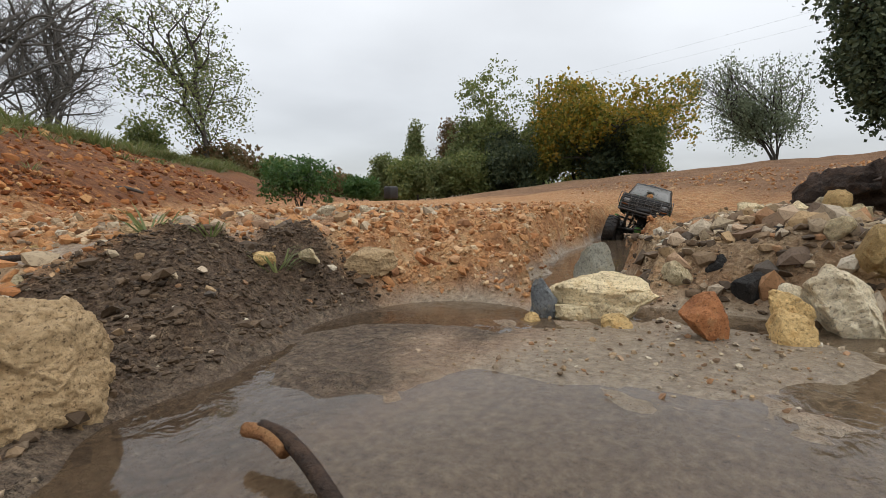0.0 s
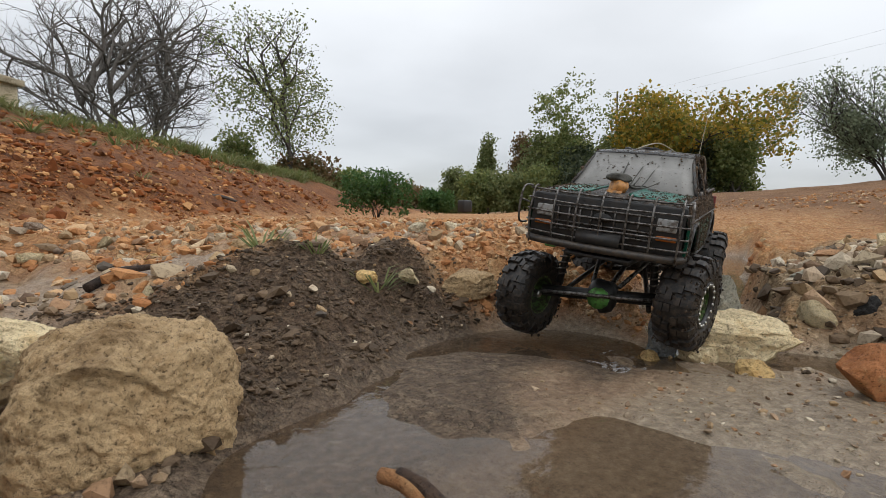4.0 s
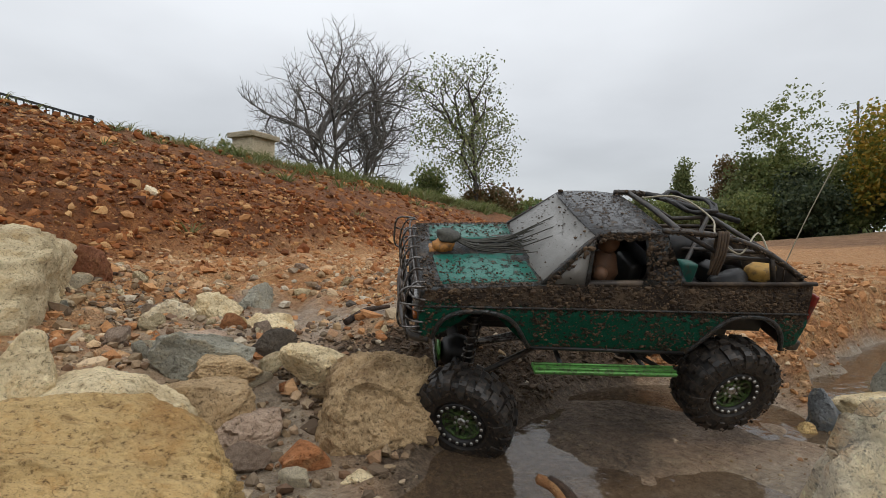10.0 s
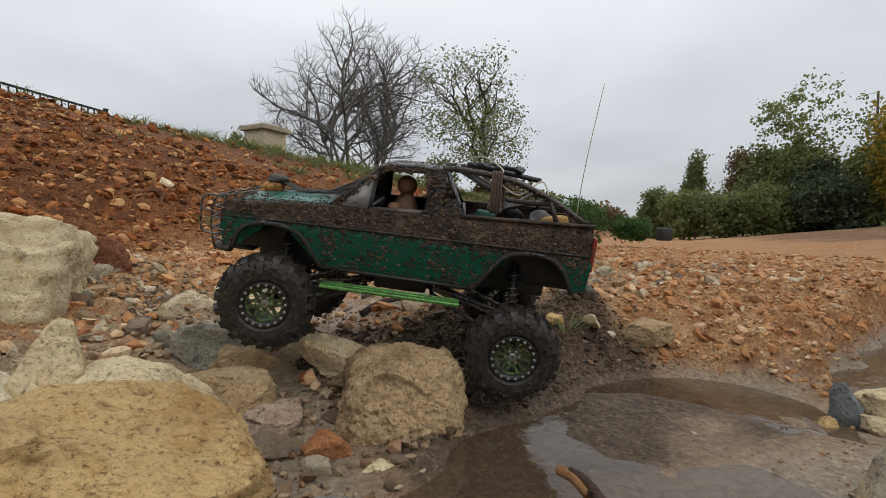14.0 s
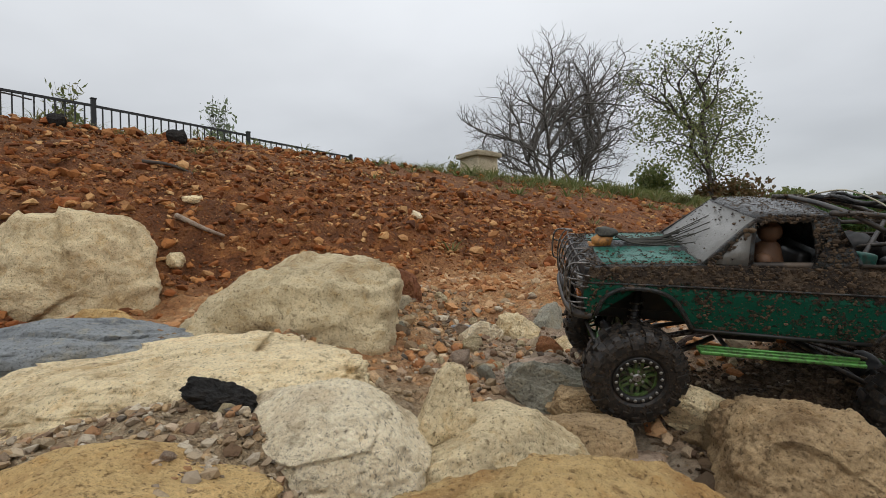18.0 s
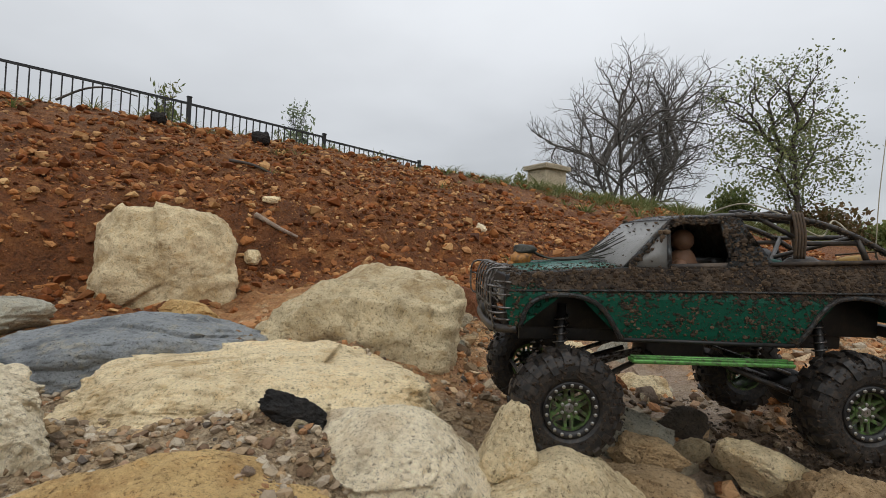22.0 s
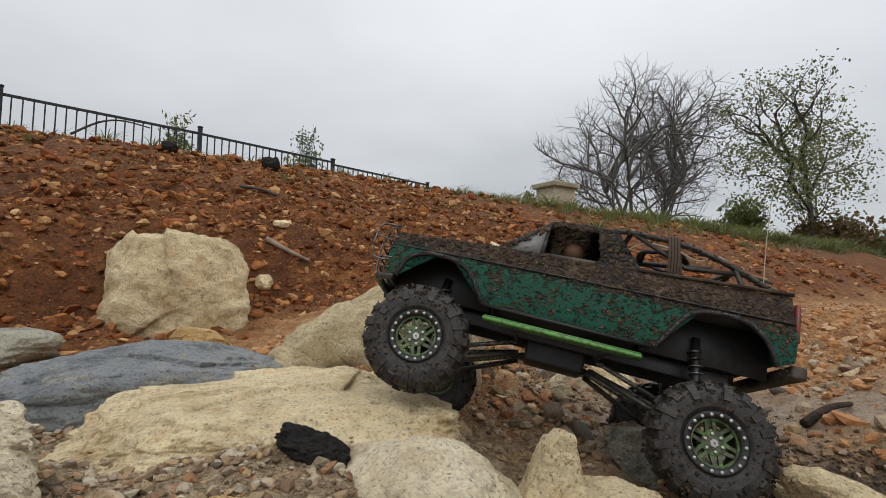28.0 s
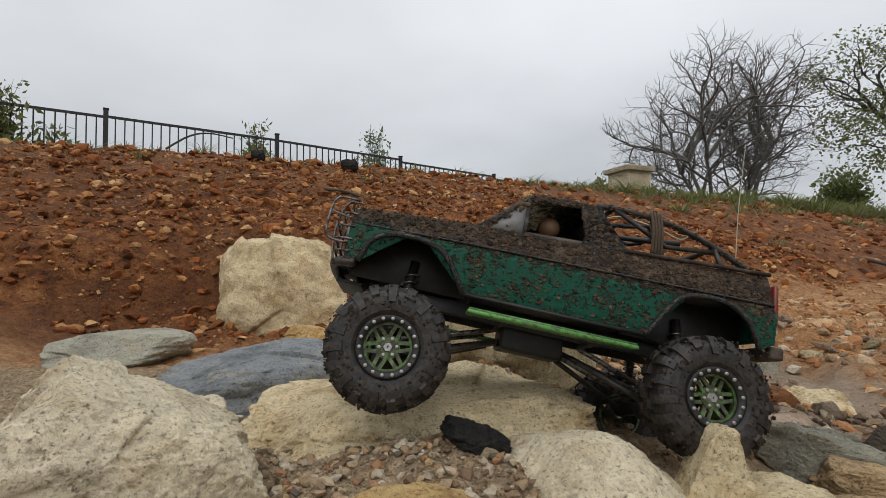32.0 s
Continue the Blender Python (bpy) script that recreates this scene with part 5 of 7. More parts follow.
        part("roll_bar", tube_bm([(-0.182, s * 0.070, 0.195), (-0.196, s * 0.074, 0.160)], 0.0032, 8), RODS, T)
        part("bed_rail", tube_bm(bow([(-0.072, s * 0.0865, 0.1605), (-0.160, s * 0.087, 0.1655), (-0.239, s * 0.087, 0.1700)], 4), 0.0026, 6), GREEN, T, "green bed rail")
    # front: grille with bars, bumper, rod guard
    part("grille_panel", box_bm(0.224, 0, 0.110, 0.008, 0.184, 0.058, 0.003), BLACK, T, "black muddy grille panel")
    for k in range(4):
        part("grille_bar", box_bm(0.2295, 0, 0.096 + 0.0095 * k, 0.003, 0.118, 0.0018, 0), STEEL, T)
    for k in range(9):
        part("grille_bar", box_bm(0.2293, -0.056 + 0.014 * k, 0.1105, 0.003, 0.0016, 0.031, 0), STEEL, T)
    badge = part("badge", lathe([(-0.0012, 0.0001), (-0.0012, 0.0075), (0.0012, 0.0070), (0.0014, 0.0001)], 20), BLACK, T, "plain dark oval badge", m=Matrix.Translation((0.2325, 0, 0.116)) @ Matrix.Rotation(-math.pi / 2, 4, "Z") @ Matrix.Diagonal((1.5, 1, 0.75, 1)))
    part("front_bumper", tube_bm(bow([(0.214, -0.094, 0.080), (0.236, -0.080, 0.079), (0.241, 0, 0.078), (0.236, 0.080, 0.079), (0.214, 0.094, 0.080)], 5), 0.0050, 8), RODS, T, "bent black tube bumper")
    part("skid_plate", box_bm(0.222, 0, 0.068, 0.030, 0.080, 0.004, 0.001), BLACK, T)
    for z, x in ((0.090, 0.240), (0.103, 0.2425), (0.117, 0.2425), (0.131, 0.240), (0.1435, 0.233)):
        part("guard_rod", tube_bm(bow([(0.222, -0.0975, z), (x - 0.002, -0.088, z), (x, -0.03, z - 0.002), (x, 0.03, z - 0.001), (x - 0.002, 0.088, z), (0.222, 0.0975, z)], 4), 0.0013, 5), STEEL, T, "thin steel rod of the brush guard")
    for y in (-0.088, -0.058, -0.030, 0.0, 0.030, 0.058, 0.088):
        part("guard_rod", tube_bm(bow([(0.237, y, 0.074), (0.2425, y * 1.01, 0.100), (0.2425, y, 0.128), (0.235, y, 0.1455), (0.224, y, 0.147)], 3), 0.0013, 5), STEEL, T)
    for s in (1, -1):
        part("guard_hoop", tube_bm(bow([(0.226, s * 0.0985, 0.098), (0.247, s * 0.1005, 0.100), (0.251, s * 0.1005, 0.122), (0.247, s * 0.0985, 0.144), (0.224, s * 0.0965, 0.146)], 4), 0.0014, 5), STEEL, T)
        part("guard_hoop", tube_bm([(0.2495, s * 0.1005, 0.128), (0.226, s * 0.0985, 0.124)], 0.0012, 5), STEEL, T)
    part("winch", lathe([(-0.026, 0.002), (-0.026, 0.009), (0.026, 0.009), (0.026, 0.002)], 12), BLACK, T, "small muddy winch drum", m=Matrix.Translation((0.236, 0, 0.090)))
    # hood with its two teal panels
    hood = bmesh.new()
    grid = [[hood.verts.new((x, y, z + 0.004 * (1 - (y / 0.09) ** 2) + (0.0025 if abs(y) < 0.03 else 0))) for y in np.linspace(-w, w, 13)]
            for x, z, w in ((0.2275, 0.1285, 0.0925), (0.226, 0.1365, 0.0915), (0.216, 0.1405, 0.091), (0.18, 0.1445, 0.0905), (0.14, 0.1475, 0.0900), (0.11, 0.1500, 0.0895), (0.088, 0.1520, 0.0890))]
    for a, b in zip(grid, grid[1:]):
        for k in range(12):
            hood.faces.new((a[k], a[k + 1], b[k + 1], b[k]))
    bmesh.ops.recalc_face_normals(hood, faces=hood.faces[:])
    ext = bmesh.ops.extrude_face_region(hood, geom=hood.faces[:])
    for v in ext["geom"]:
        if isinstance(v, bmesh.types.BMVert):
            v.co.z -= 0.004
    bmesh.ops.recalc_face_normals(hood, faces=hood.faces[:])
    part("hood", hood, HOOD, T, "mud-filmed black hood")
    for s in (1, -1):
        p2 = bmesh.new()
        rows = []
        for x in np.linspace(0.209, 0.102, 6):
            zb = float(np.interp(x, [0.088, 0.11, 0.14, 0.18, 0.216], [0.152, 0.150, 0.1475, 0.1445, 0.1405]))
            rows.append([p2.verts.new((x - 0.004 * (abs(y) - 0.03) / 0.05, s * y, zb + 0.004 * (1 - (y / 0.09) ** 2) + (0.0033 if y < 0.031 else 0.0010))) for y in np.linspace(0.0225, 0.0815, 6)])
        for a, b in zip(rows, rows[1:]):
            for k in range(5):
                p2.faces.new((a[k], a[k + 1], b[k + 1], b[k]))
        ext = bmesh.ops.extrude_face_region(p2, geom=p2.faces[:])
        for v in ext["geom"]:
            if isinstance(v, bmesh.types.BMVert):
                v.co.z -= 0.002
        bmesh.ops.recalc_face_normals(p2, faces=p2.faces[:])
        part("hood_panel", p2, TEAL, T, "wet teal hood panel with mud specks")
    def slab_between(name, rows, mat, label, t=0.003, n=9):
        bm = bmesh.new()
        g = [[bm.verts.new((x + c * (1 - (y / w) ** 2), y, z + k * (1 - (y / w) ** 2))) for y in np.linspace(-w, w, n)] for x, z, w, c, k in rows]
        for a, b in zip(g, g[1:]):
            for i in range(n - 1):
                bm.faces.new((a[i], a[i + 1], b[i + 1], b[i]))
        bmesh.ops.recalc_face_normals(bm, faces=bm.faces[:])
        ext = bmesh.ops.extrude_face_region(bm, geom=bm.faces[:])
        for v in ext["geom"]:
            if isinstance(v, bmesh.types.BMVert):
                v.co.z -= t
        bmesh.ops.recalc_face_normals(bm, faces=bm.faces[:])
        return part(name, bm, mat, T, label)
    slab_between("windscreen", [(0.092, 0.1535, 0.0855, 0.008, 0.001), (0.066, 0.180, 0.0775, 0.006, 0.001), (0.040, 0.2065, 0.0705, 0.004, 0.001)], SCREEN, "grey windscreen filmed with drying mud")
    slab_between("roof", [(0.0405, 0.2068, 0.0705, 0.004, 0.002), (0.025, 0.2112, 0.0705, 0.002, 0.003), (-0.01, 0.2140, 0.0700, 0, 0.003), (-0.046, 0.2130, 0.0695, 0, 0.003)], ROOF, "wet dark roof with splashed mud")
    slab_between("rear_window", [(-0.046, 0.2125, 0.0690, 0, 0.001), (-0.060, 0.185, 0.074, 0, 0), (-0.072, 0.160, 0.083, 0, 0)], HOOD, "", 0.002)
    part("firewall", box_bm(0.086, 0, 0.112, 0.004, 0.168, 0.078, 0), BLACK, T)
    part("floor_pan", box_bm(0.0, 0, 0.078, 0.17, 0.178, 0.004, 0), BLACK, T)
    part("bed_floor", box_bm(-0.158, 0, 0.130, 0.160, 0.170, 0.004, 0), BLACK, T)
    part("bed_wall", box_bm(-0.076, 0, 0.128, 0.004, 0.170, 0.066, 0), BLACK, T)
    part("inner_arch", box_bm(0.165, 0, 0.125, 0.120, 0.080, 0.006, 0), BLACK, T)
    part("tailgate", box_bm(-0.2385, 0, 0.130, 0.005, 0.164, 0.072, 0.002), GREEN, T, "muddy green tailgate")
    part("rear_bumper", box_bm(-0.247, 0, 0.083, 0.016, 0.180, 0.014, 0.003), MUDDY, T, "muddy rear bumper")
    part("roll_bar", tube_bm(bow([(-0.060, -0.067, 0.216), (-0.060, 0, 0.2185), (-0.060, 0.067, 0.216)], 4), 0.0036, 8), RODS, T)
    part("roll_bar", tube_bm([(-0.185, -0.070, 0.195), (-0.185, 0.070, 0.195)], 0.0030, 8), RODS, T)
    part("roll_bar", tube_bm([(-0.080, -0.060, 0.140), (-0.185, 0.060, 0.195)], 0.0028, 8), RODS, T)
    part("roll_bar", tube_bm([(-0.080, 0.060, 0.140), (-0.185, -0.060, 0.195)], 0.0028, 8), RODS, T)
    part("mud", None, CRUMB, T, "brown crumbs of mud on the hood and cage", smooth=False, mesh=top_mud())["kind"] = "stuff"
    # gearbox, drive shafts
    part("gearbox", box_bm(0.0, 0, 0.050, 0.075, 0.044, 0.034, 0.004), BLACK, T)
    part("drive_shaft", tube_bm([(-0.035, 0.004, 0.042), (-0.145, 0.0, 0.006)], 0.004), STEEL, T)
    part("drive_shaft", tube_bm([(0.035, 0.004, 0.042), (0.145, 0.0, 0.006)], 0.004), STEEL, T)
    # cargo in the bed and on the cage
    rnd = random.Random(77)
    def ball(name, c, r, mat, label="", seed=1):
        bm = rock_bm(r[0] * 2, r[1] * 2, r[2] * 2, seed, 2.4, 3, 3, 0.12, 0.05)
        return part(name, bm, mat, T, label, m=Matrix.Translation(c))
    part("bedroll", box_bm(0, 0, 0, 0.032, 0.026, 0.019, 0.006), YELLOW, T, "yellow tied bedroll in the bed", m=pose(-0.196, 0.048, 0.163, 8, 12, 25))
    part("strap", tube_bm([(-0.014, 0.021, -0.011), (-0.014, 0.021, 0.011), (-0.014, -0.021, 0.011)], 0.0012, 5), ROPE, T, m=pose(-0.196, 0.048, 0.163, 8, 12, 25))
    part("jerry_can", box_bm(0, 0, 0, 0.024, 0.018, 0.032, 0.004), CANGREEN, T, "small green can", m=pose(-0.104, 0.036, 0.150, 4, -6, 10))
    part("jerry_can", box_bm(0, 0, 0, 0.020, 0.022, 0.024, 0.004), BLACK, T, "", m=pose(-0.150, 0.02, 0.146, 0, 10, 30))
    ball("sack", (-0.135, -0.035, 0.156), (0.034, 0.030, 0.024), BLACK, "dark wet sack", 8)
    ball("sack", (-0.200, -0.030, 0.152), (0.026, 0.034, 0.020), RODS, "muddy dark bundle", 9)
    ball("sack", (-0.158, 0.048, 0.148), (0.022, 0.022, 0.018), BLACK, "", 10)
    for k in range(4):
        x = -0.108 - 0.0035 * k
        part("rope_wrap", tube_bm(bow([(x, 0.073, 0.168), (x + 0.002, 0.0765, 0.195), (x + 0.003, 0.070, 0.2205), (x - 0.003, 0.0615, 0.203), (x - 0.006, 0.066, 0.172 + 0.006 * (k % 3))], 4), 0.0017, 6), ROPE, T, "tan rope tied round the cage")
    coil = [(-0.120 + (0.030 + 0.004 * math.sin(k)) * math.cos(k * 0.42), -0.020 + 0.036 * math.sin(k * 0.42), 0.224 + 0.003 * math.sin(k * 1.7)) for k in range(60)]
    part("cable_coil", tube_bm(coil, 0.0022, 6), BLACK, T, "coil of black cable on the cage")
    part("cord", tube_bm(bow([(-0.060, -0.03, 0.222), (-0.09, 0.0, 0.236), (-0.12, 0.03, 0.222), (-0.11, 0.06, 0.212), (-0.14, 0.07, 0.195), (-0.17, 0.05, 0.215), (-0.18, 0.065, 0.198)], 6), 0.0011, 5), CORD, T, "pale knotted cord")
    part("axe_handle", tube_bm([(-0.075, -0.05, 0.222), (-0.175, 0.010, 0.214)], 0.0036, 8), BLACK, T)
    part("antenna", tube_bm(bow([(-0.222, 0.052, 0.172), (-0.221, 0.054, 0.25), (-0.224, 0.058, 0.345)], 5), 0.0007, 5, r2=0.0004), CORD, T, "thin whip antenna")
    # driver doll and dash, plain shapes
    d = rock_bm(0.036, 0.034, 0.052, 4, 2.2, 0, 3, 0.06, 0.02)
    bmesh.ops.create_icosphere(d, subdivisions=3, radius=0.0135, matrix=Matrix.Translation((0.001, 0, 0.035)))
    bmesh.ops.create_icosphere(d, subdivisions=2, radius=0.0095, matrix=Matrix.Translation((0.013, 0.022, 0.004)))
    part("driver_doll", d, TAN, T, "plain tan doll in the cab", m=Matrix.Translation((0.004, 0.036, 0.150)))
    part("dashboard", box_bm(0.066, 0, 0.146, 0.036, 0.160, 0.016, 0.003), BLACK, T)
    part("seat", box_bm(-0.030, 0.034, 0.128, 0.016, 0.044, 0.075, 0.005), BLACK, T)
    part("seat", box_bm(-0.030, -0.034, 0.128, 0.016, 0.044, 0.075, 0.005), BLACK, T)
    # hood ornament: a small skull shape with wet strands
    sk = rock_bm(0.030, 0.026, 0.025, 15, 2.2, 2, 3, 0.08, 0.05)
    bmesh.ops.create_cube(sk, size=1, matrix=Matrix.Translation((0.010, 0, -0.011)) @ Matrix.Diagonal((0.014, 0.017, 0.012, 1)))
    part("hood_ornament", sk, BONE, T, "rusty orange skull-shaped hood ornament", m=Matrix.Translation((0.196, 0.004, 0.1555)))
    cap = rock_bm(0.032, 0.031, 0.013, 19, 2.2, 1, 3, 0.1, 0.05)
    part("ornament_cap", cap, HAIR, T, "", m=Matrix.Translation((0.191, 0.004, 0.1665)))
    for k in range(18):
        y = rnd.uniform(-0.016, 0.022)
        x1 = rnd.uniform(0.055, 0.10)
        zz = 0.1605 + (0.092 - x1) * 0.9 if x1 < 0.092 else 0.157
        part("strand", tube_bm(bow([(0.186, 0.004 + y * 0.3, 0.166), (0.160, y * 0.7, 0.156), (0.120, y * 1.3 + 0.003 * math.sin(k), 0.1585), (x1, y * 1.7, zz + 0.003)], 5), 0.0014, 5, r2=0.0006), HAIR, T, "muddy wet strand")
    return T


TYREMUD = rubble_mat("wet_tread_mud", [(0.020, 0.015, 0.011), (0.045, 0.033, 0.023), (0.012, 0.010, 0.008), (0.075, 0.052, 0.034), (0.016, 0.013, 0.010)], 0.7)
WHEELS = {}
TRUCK = make_truck()
AXLES = {}
for fx, tag in ((0.16, "front"), (-0.16, "rear")):
    ax = part("axle", tube_bm([(0, -0.085, 0), (0, 0.085, 0)], 0.0085, 10), BLACK, TRUCK, "black muddy axle")
    part("differential", rock_bm(0.046, 0.040, 0.046, 3, 2.6, 2, 3, 0.03, 0.01), BLACK, ax)
    part("diff_cover", lathe([(-0.002, 0.0005), (-0.002, 0.015), (0.002, 0.014), (0.002, 0.0005)], 10), LIME, ax, "lime green differential cover", m=Matrix.Translation((0.024 if fx > 0 else -0.024, 0, 0)) @ Matrix.Rotation(math.pi / 2, 4, "Z"))
    part("steering_rod", tube_bm([(0.030, -0.078, 0.004), (0.030, 0.078, 0.004)], 0.0026, 6), STEEL, ax)
    AXLES[tag] = ax
    for s in (1, -1):
        WHEELS[tag, s] = make_wheel(TRUCK, s)

TRUCK_ROWS = [
    (0, 2.2427, 0.6804, 0.0129, 194.0, 5.3, -16.0),
    (1, 1.8831, 0.5831, 0.0125, 193.0, -0.8, -12.7),
    (2, 1.5012, 0.5149, 0.0315, 195.8, 2.9, -2.4),
    (2.5, 1.2751, 0.4819, 0.0479, 199.1, -1.2, 1.9),
    (3.5, 0.9350, 0.4380, 0.0560, 197.0, -2.0, -3.0),
    (4.5, 0.6106, 0.4501, 0.0938, 192.9, -1.1, -10.5),
    (5, 0.5107, 0.5042, 0.0955, 189.9, -3.8, -12.2),
    (6, 0.3010, 0.4944, 0.0762, 179.8, -5.5, -29.1),
    (7, 0.3260, 0.4800, 0.0900, 175.9, -6.6, -32.1),
    (8, 0.5706, 0.4883, 0.0798, 182.5, -3.0, -10.9),
    (9, 0.4780, 0.4880, 0.0800, 174.3, -1.2, -21.6),
    (10, 0.3240, 0.4790, 0.0985, 165.7, 2.0, -24.3),
    (11, 0.2700, 0.4154, 0.0718, 175.8, -6.4, -26.7),
    (12, 0.7640, 0.4219, 0.0853, 163.8, -1.6, -10.5),
    (13, 0.5180, 0.4930, 0.1060, 155.2, 3.7, -22.3),
    (13.5, 0.2773, 0.5598, 0.1375, 158.9, 8.6, -16.0),
    (15.5, -0.1040, 0.6916, 0.1145, 155.0, -2.1, -2.1),
    (16, -0.1003, 0.6836, 0.1161, 155.7, -2.2, -2.7),
    (17, 0.0226, 0.6233, 0.1298, 181.2, 2.0, -4.9),
    (17.5, 0.1403, 0.6802, 0.1037, 180.5, 4.3, -20.2),
    (18, 0.0998, 0.6816, 0.1130, 174.5, 4.8, -13.9),
    (19, -0.1869, 0.6757, 0.1418, 177.8, -0.5, -10.8),
    (20, -0.1465, 0.6538, 0.1293, 184.8, -2.4, 1.1),
    (21, 0.0720, 0.6465, 0.1186, 173.4, 3.1, -29.2),
    (22, -0.0980, 0.6606, 0.1494, 190.1, -1.1, -1.6),
    (23, -0.2268, 0.5756, 0.1377, 200.6, 8.6, 1.9),
    (24, -0.2311, 0.5759, 0.1241, 202.4, 8.2, 1.8),
    (25, -0.2271, 0.5900, 0.1238, 202.0, 6.5, -1.2),
    (27.5, -0.2352, 0.6290, 0.0937, 173.6, 2.7, 11.5),
    (28, -0.2966, 0.6738, 0.1427, 178.2, 11.4, 18.7),
    (29, -0.3700, 0.6960, 0.1247, 182.0, 11.2, 13.6),
    (30, -0.1411, 0.6211, 0.1295, 175.7, 8.8, -3.2),
    (30.5, -0.2433, 0.4709, 0.1324, 183.6, 16.3, 20.1),
    (31, -0.4780, 0.5604, 0.1555, 197.3, 12.5, 20.2),
    (32, -0.4830, 0.5726, 0.1597, 199.9, 12.8, 13.2),
]
FRONT_DROP = [(2, 0.031), (2.5, 0.006), (4.5, 0.028), (5, 0.016), (8, 0.000), (9, -0.006), (10, -0.020), (11, 0.031), (13, -0.013), (13.5, 0.019), (15.5, 0.027), (16, 0.026), (17, 0.030), (17.5, 0.027), (18, 0.015), (19, 0.003), (20, 0.021), (21, -0.020), (22, 0.002), (23, 0.012), (24, 0.025), (25, 0.032), (27.5, 0.035), (28, 0.012), (29, 0.023), (30, 0.016), (30.5, 0.004), (31, -0.005), (32, 0.002)]
REAR_DROP = [(4.5, 0.035), (5, 0.035), (6, 0.035), (7, 0.035), (8, 0.035), (9, 0.035), (10, 0.035), (11, 0.035), (13, 0.035), (13.5, -0.006), (15.5, 0.006), (16, 0.006), (17, 0.006), (18, -0.003), (19, 0.007), (20, 0.014), (22, 0.007), (23, -0.004), (24, -0.003), (25, 0.004), (27.5, 0.020), (28, -0.014), (29, -0.016), (31, 0.029), (32, 0.020)]

STEER = [(0, 0), (3.5, 0), (4.5, -24), (5, -26), (7, -14), (8, -22), (9, -26), (10, -26), (11, -10), (12, -10), (13, 4), (15.5, 22), (16, 20), (17, 4), (19, 4), (20, 14), (21, 2), (28, 6), (29, 14), (29.5, 24), (30, 0), (32, 0)]


# ---- plants ----
def leaf_mat(name, cols, rough=0.6):
    m, nt, bs = nodes(name)
    geo = nt.nodes.new("ShaderNodeNewGeometry")
    c = ramp(nt, geo.outputs["Random Per Island"], [(i / (len(cols) - 1), k) for i, k in enumerate(cols)])
    nt.links.new(c, bs.inputs["Base Color"])
    bs.inputs["Roughness"].default_value = rough
    tr = nt.nodes.new("ShaderNodeBsdfTranslucent")
    nt.links.new(c, tr.inputs["Color"])
    ms = nt.nodes.new("ShaderNodeMixShader")
    ms.inputs[0].default_value = 0.45
    nt.links.new(bs.outputs[0], ms.inputs[1])
    nt.links.new(tr.outputs[0], ms.inputs[2])
    nt.links.new(ms.outputs[0], nt.nodes["Material Output"].inputs["Surface"])
    return m


BARK = plain_mat("grey_bark", (0.075, 0.062, 0.052), 0.9, 0, 0.5, 6, (0.03, 0.024, 0.02))
PALEBARK = plain_mat("pale_twigs", (0.13, 0.118, 0.105), 0.9, 0, 0.4, 6, (0.05, 0.043, 0.037))
LEAF = {
    "olive": leaf_mat("olive_leaves", [(0.10, 0.13, 0.045), (0.20, 0.23, 0.085), (0.14, 0.17, 0.06), (0.29, 0.29, 0.12)]),
    "dark": leaf_mat("dark_evergreen_leaves", [(0.035, 0.055, 0.03), (0.075, 0.10, 0.05), (0.14, 0.16, 0.075)]),
    "yellow": leaf_mat("turning_leaves", [(0.10, 0.13, 0.025), (0.20, 0.21, 0.035), (0.46, 0.32, 0.04), (0.14, 0.17, 0.03), (0.52, 0.30, 0.04), (0.24, 0.21, 0.04)]),
    "brown": leaf_mat("rusty_leaves", [(0.15, 0.095, 0.045), (0.20, 0.12, 0.05), (0.10, 0.10, 0.04)]),
    "green": leaf_mat("fresh_green_leaves", [(0.035, 0.09, 0.018), (0.06, 0.13, 0.03), (0.085, 0.15, 0.04), (0.04, 0.10, 0.03)]),
    "grey": leaf_mat("grey_green_leaves", [(0.20, 0.24, 0.15), (0.28, 0.32, 0.20), (0.15, 0.19, 0.115)]),
    "mid": leaf_mat("mid_green_leaves", [(0.10, 0.14, 0.045), (0.18, 0.22, 0.07), (0.27, 0.28, 0.10), (0.14, 0.17, 0.05)]),
    "weed": leaf_mat("weeds", [(0.10, 0.14, 0.04), (0.17, 0.20, 0.065), (0.25, 0.23, 0.10), (0.13, 0.16, 0.05)]),
}


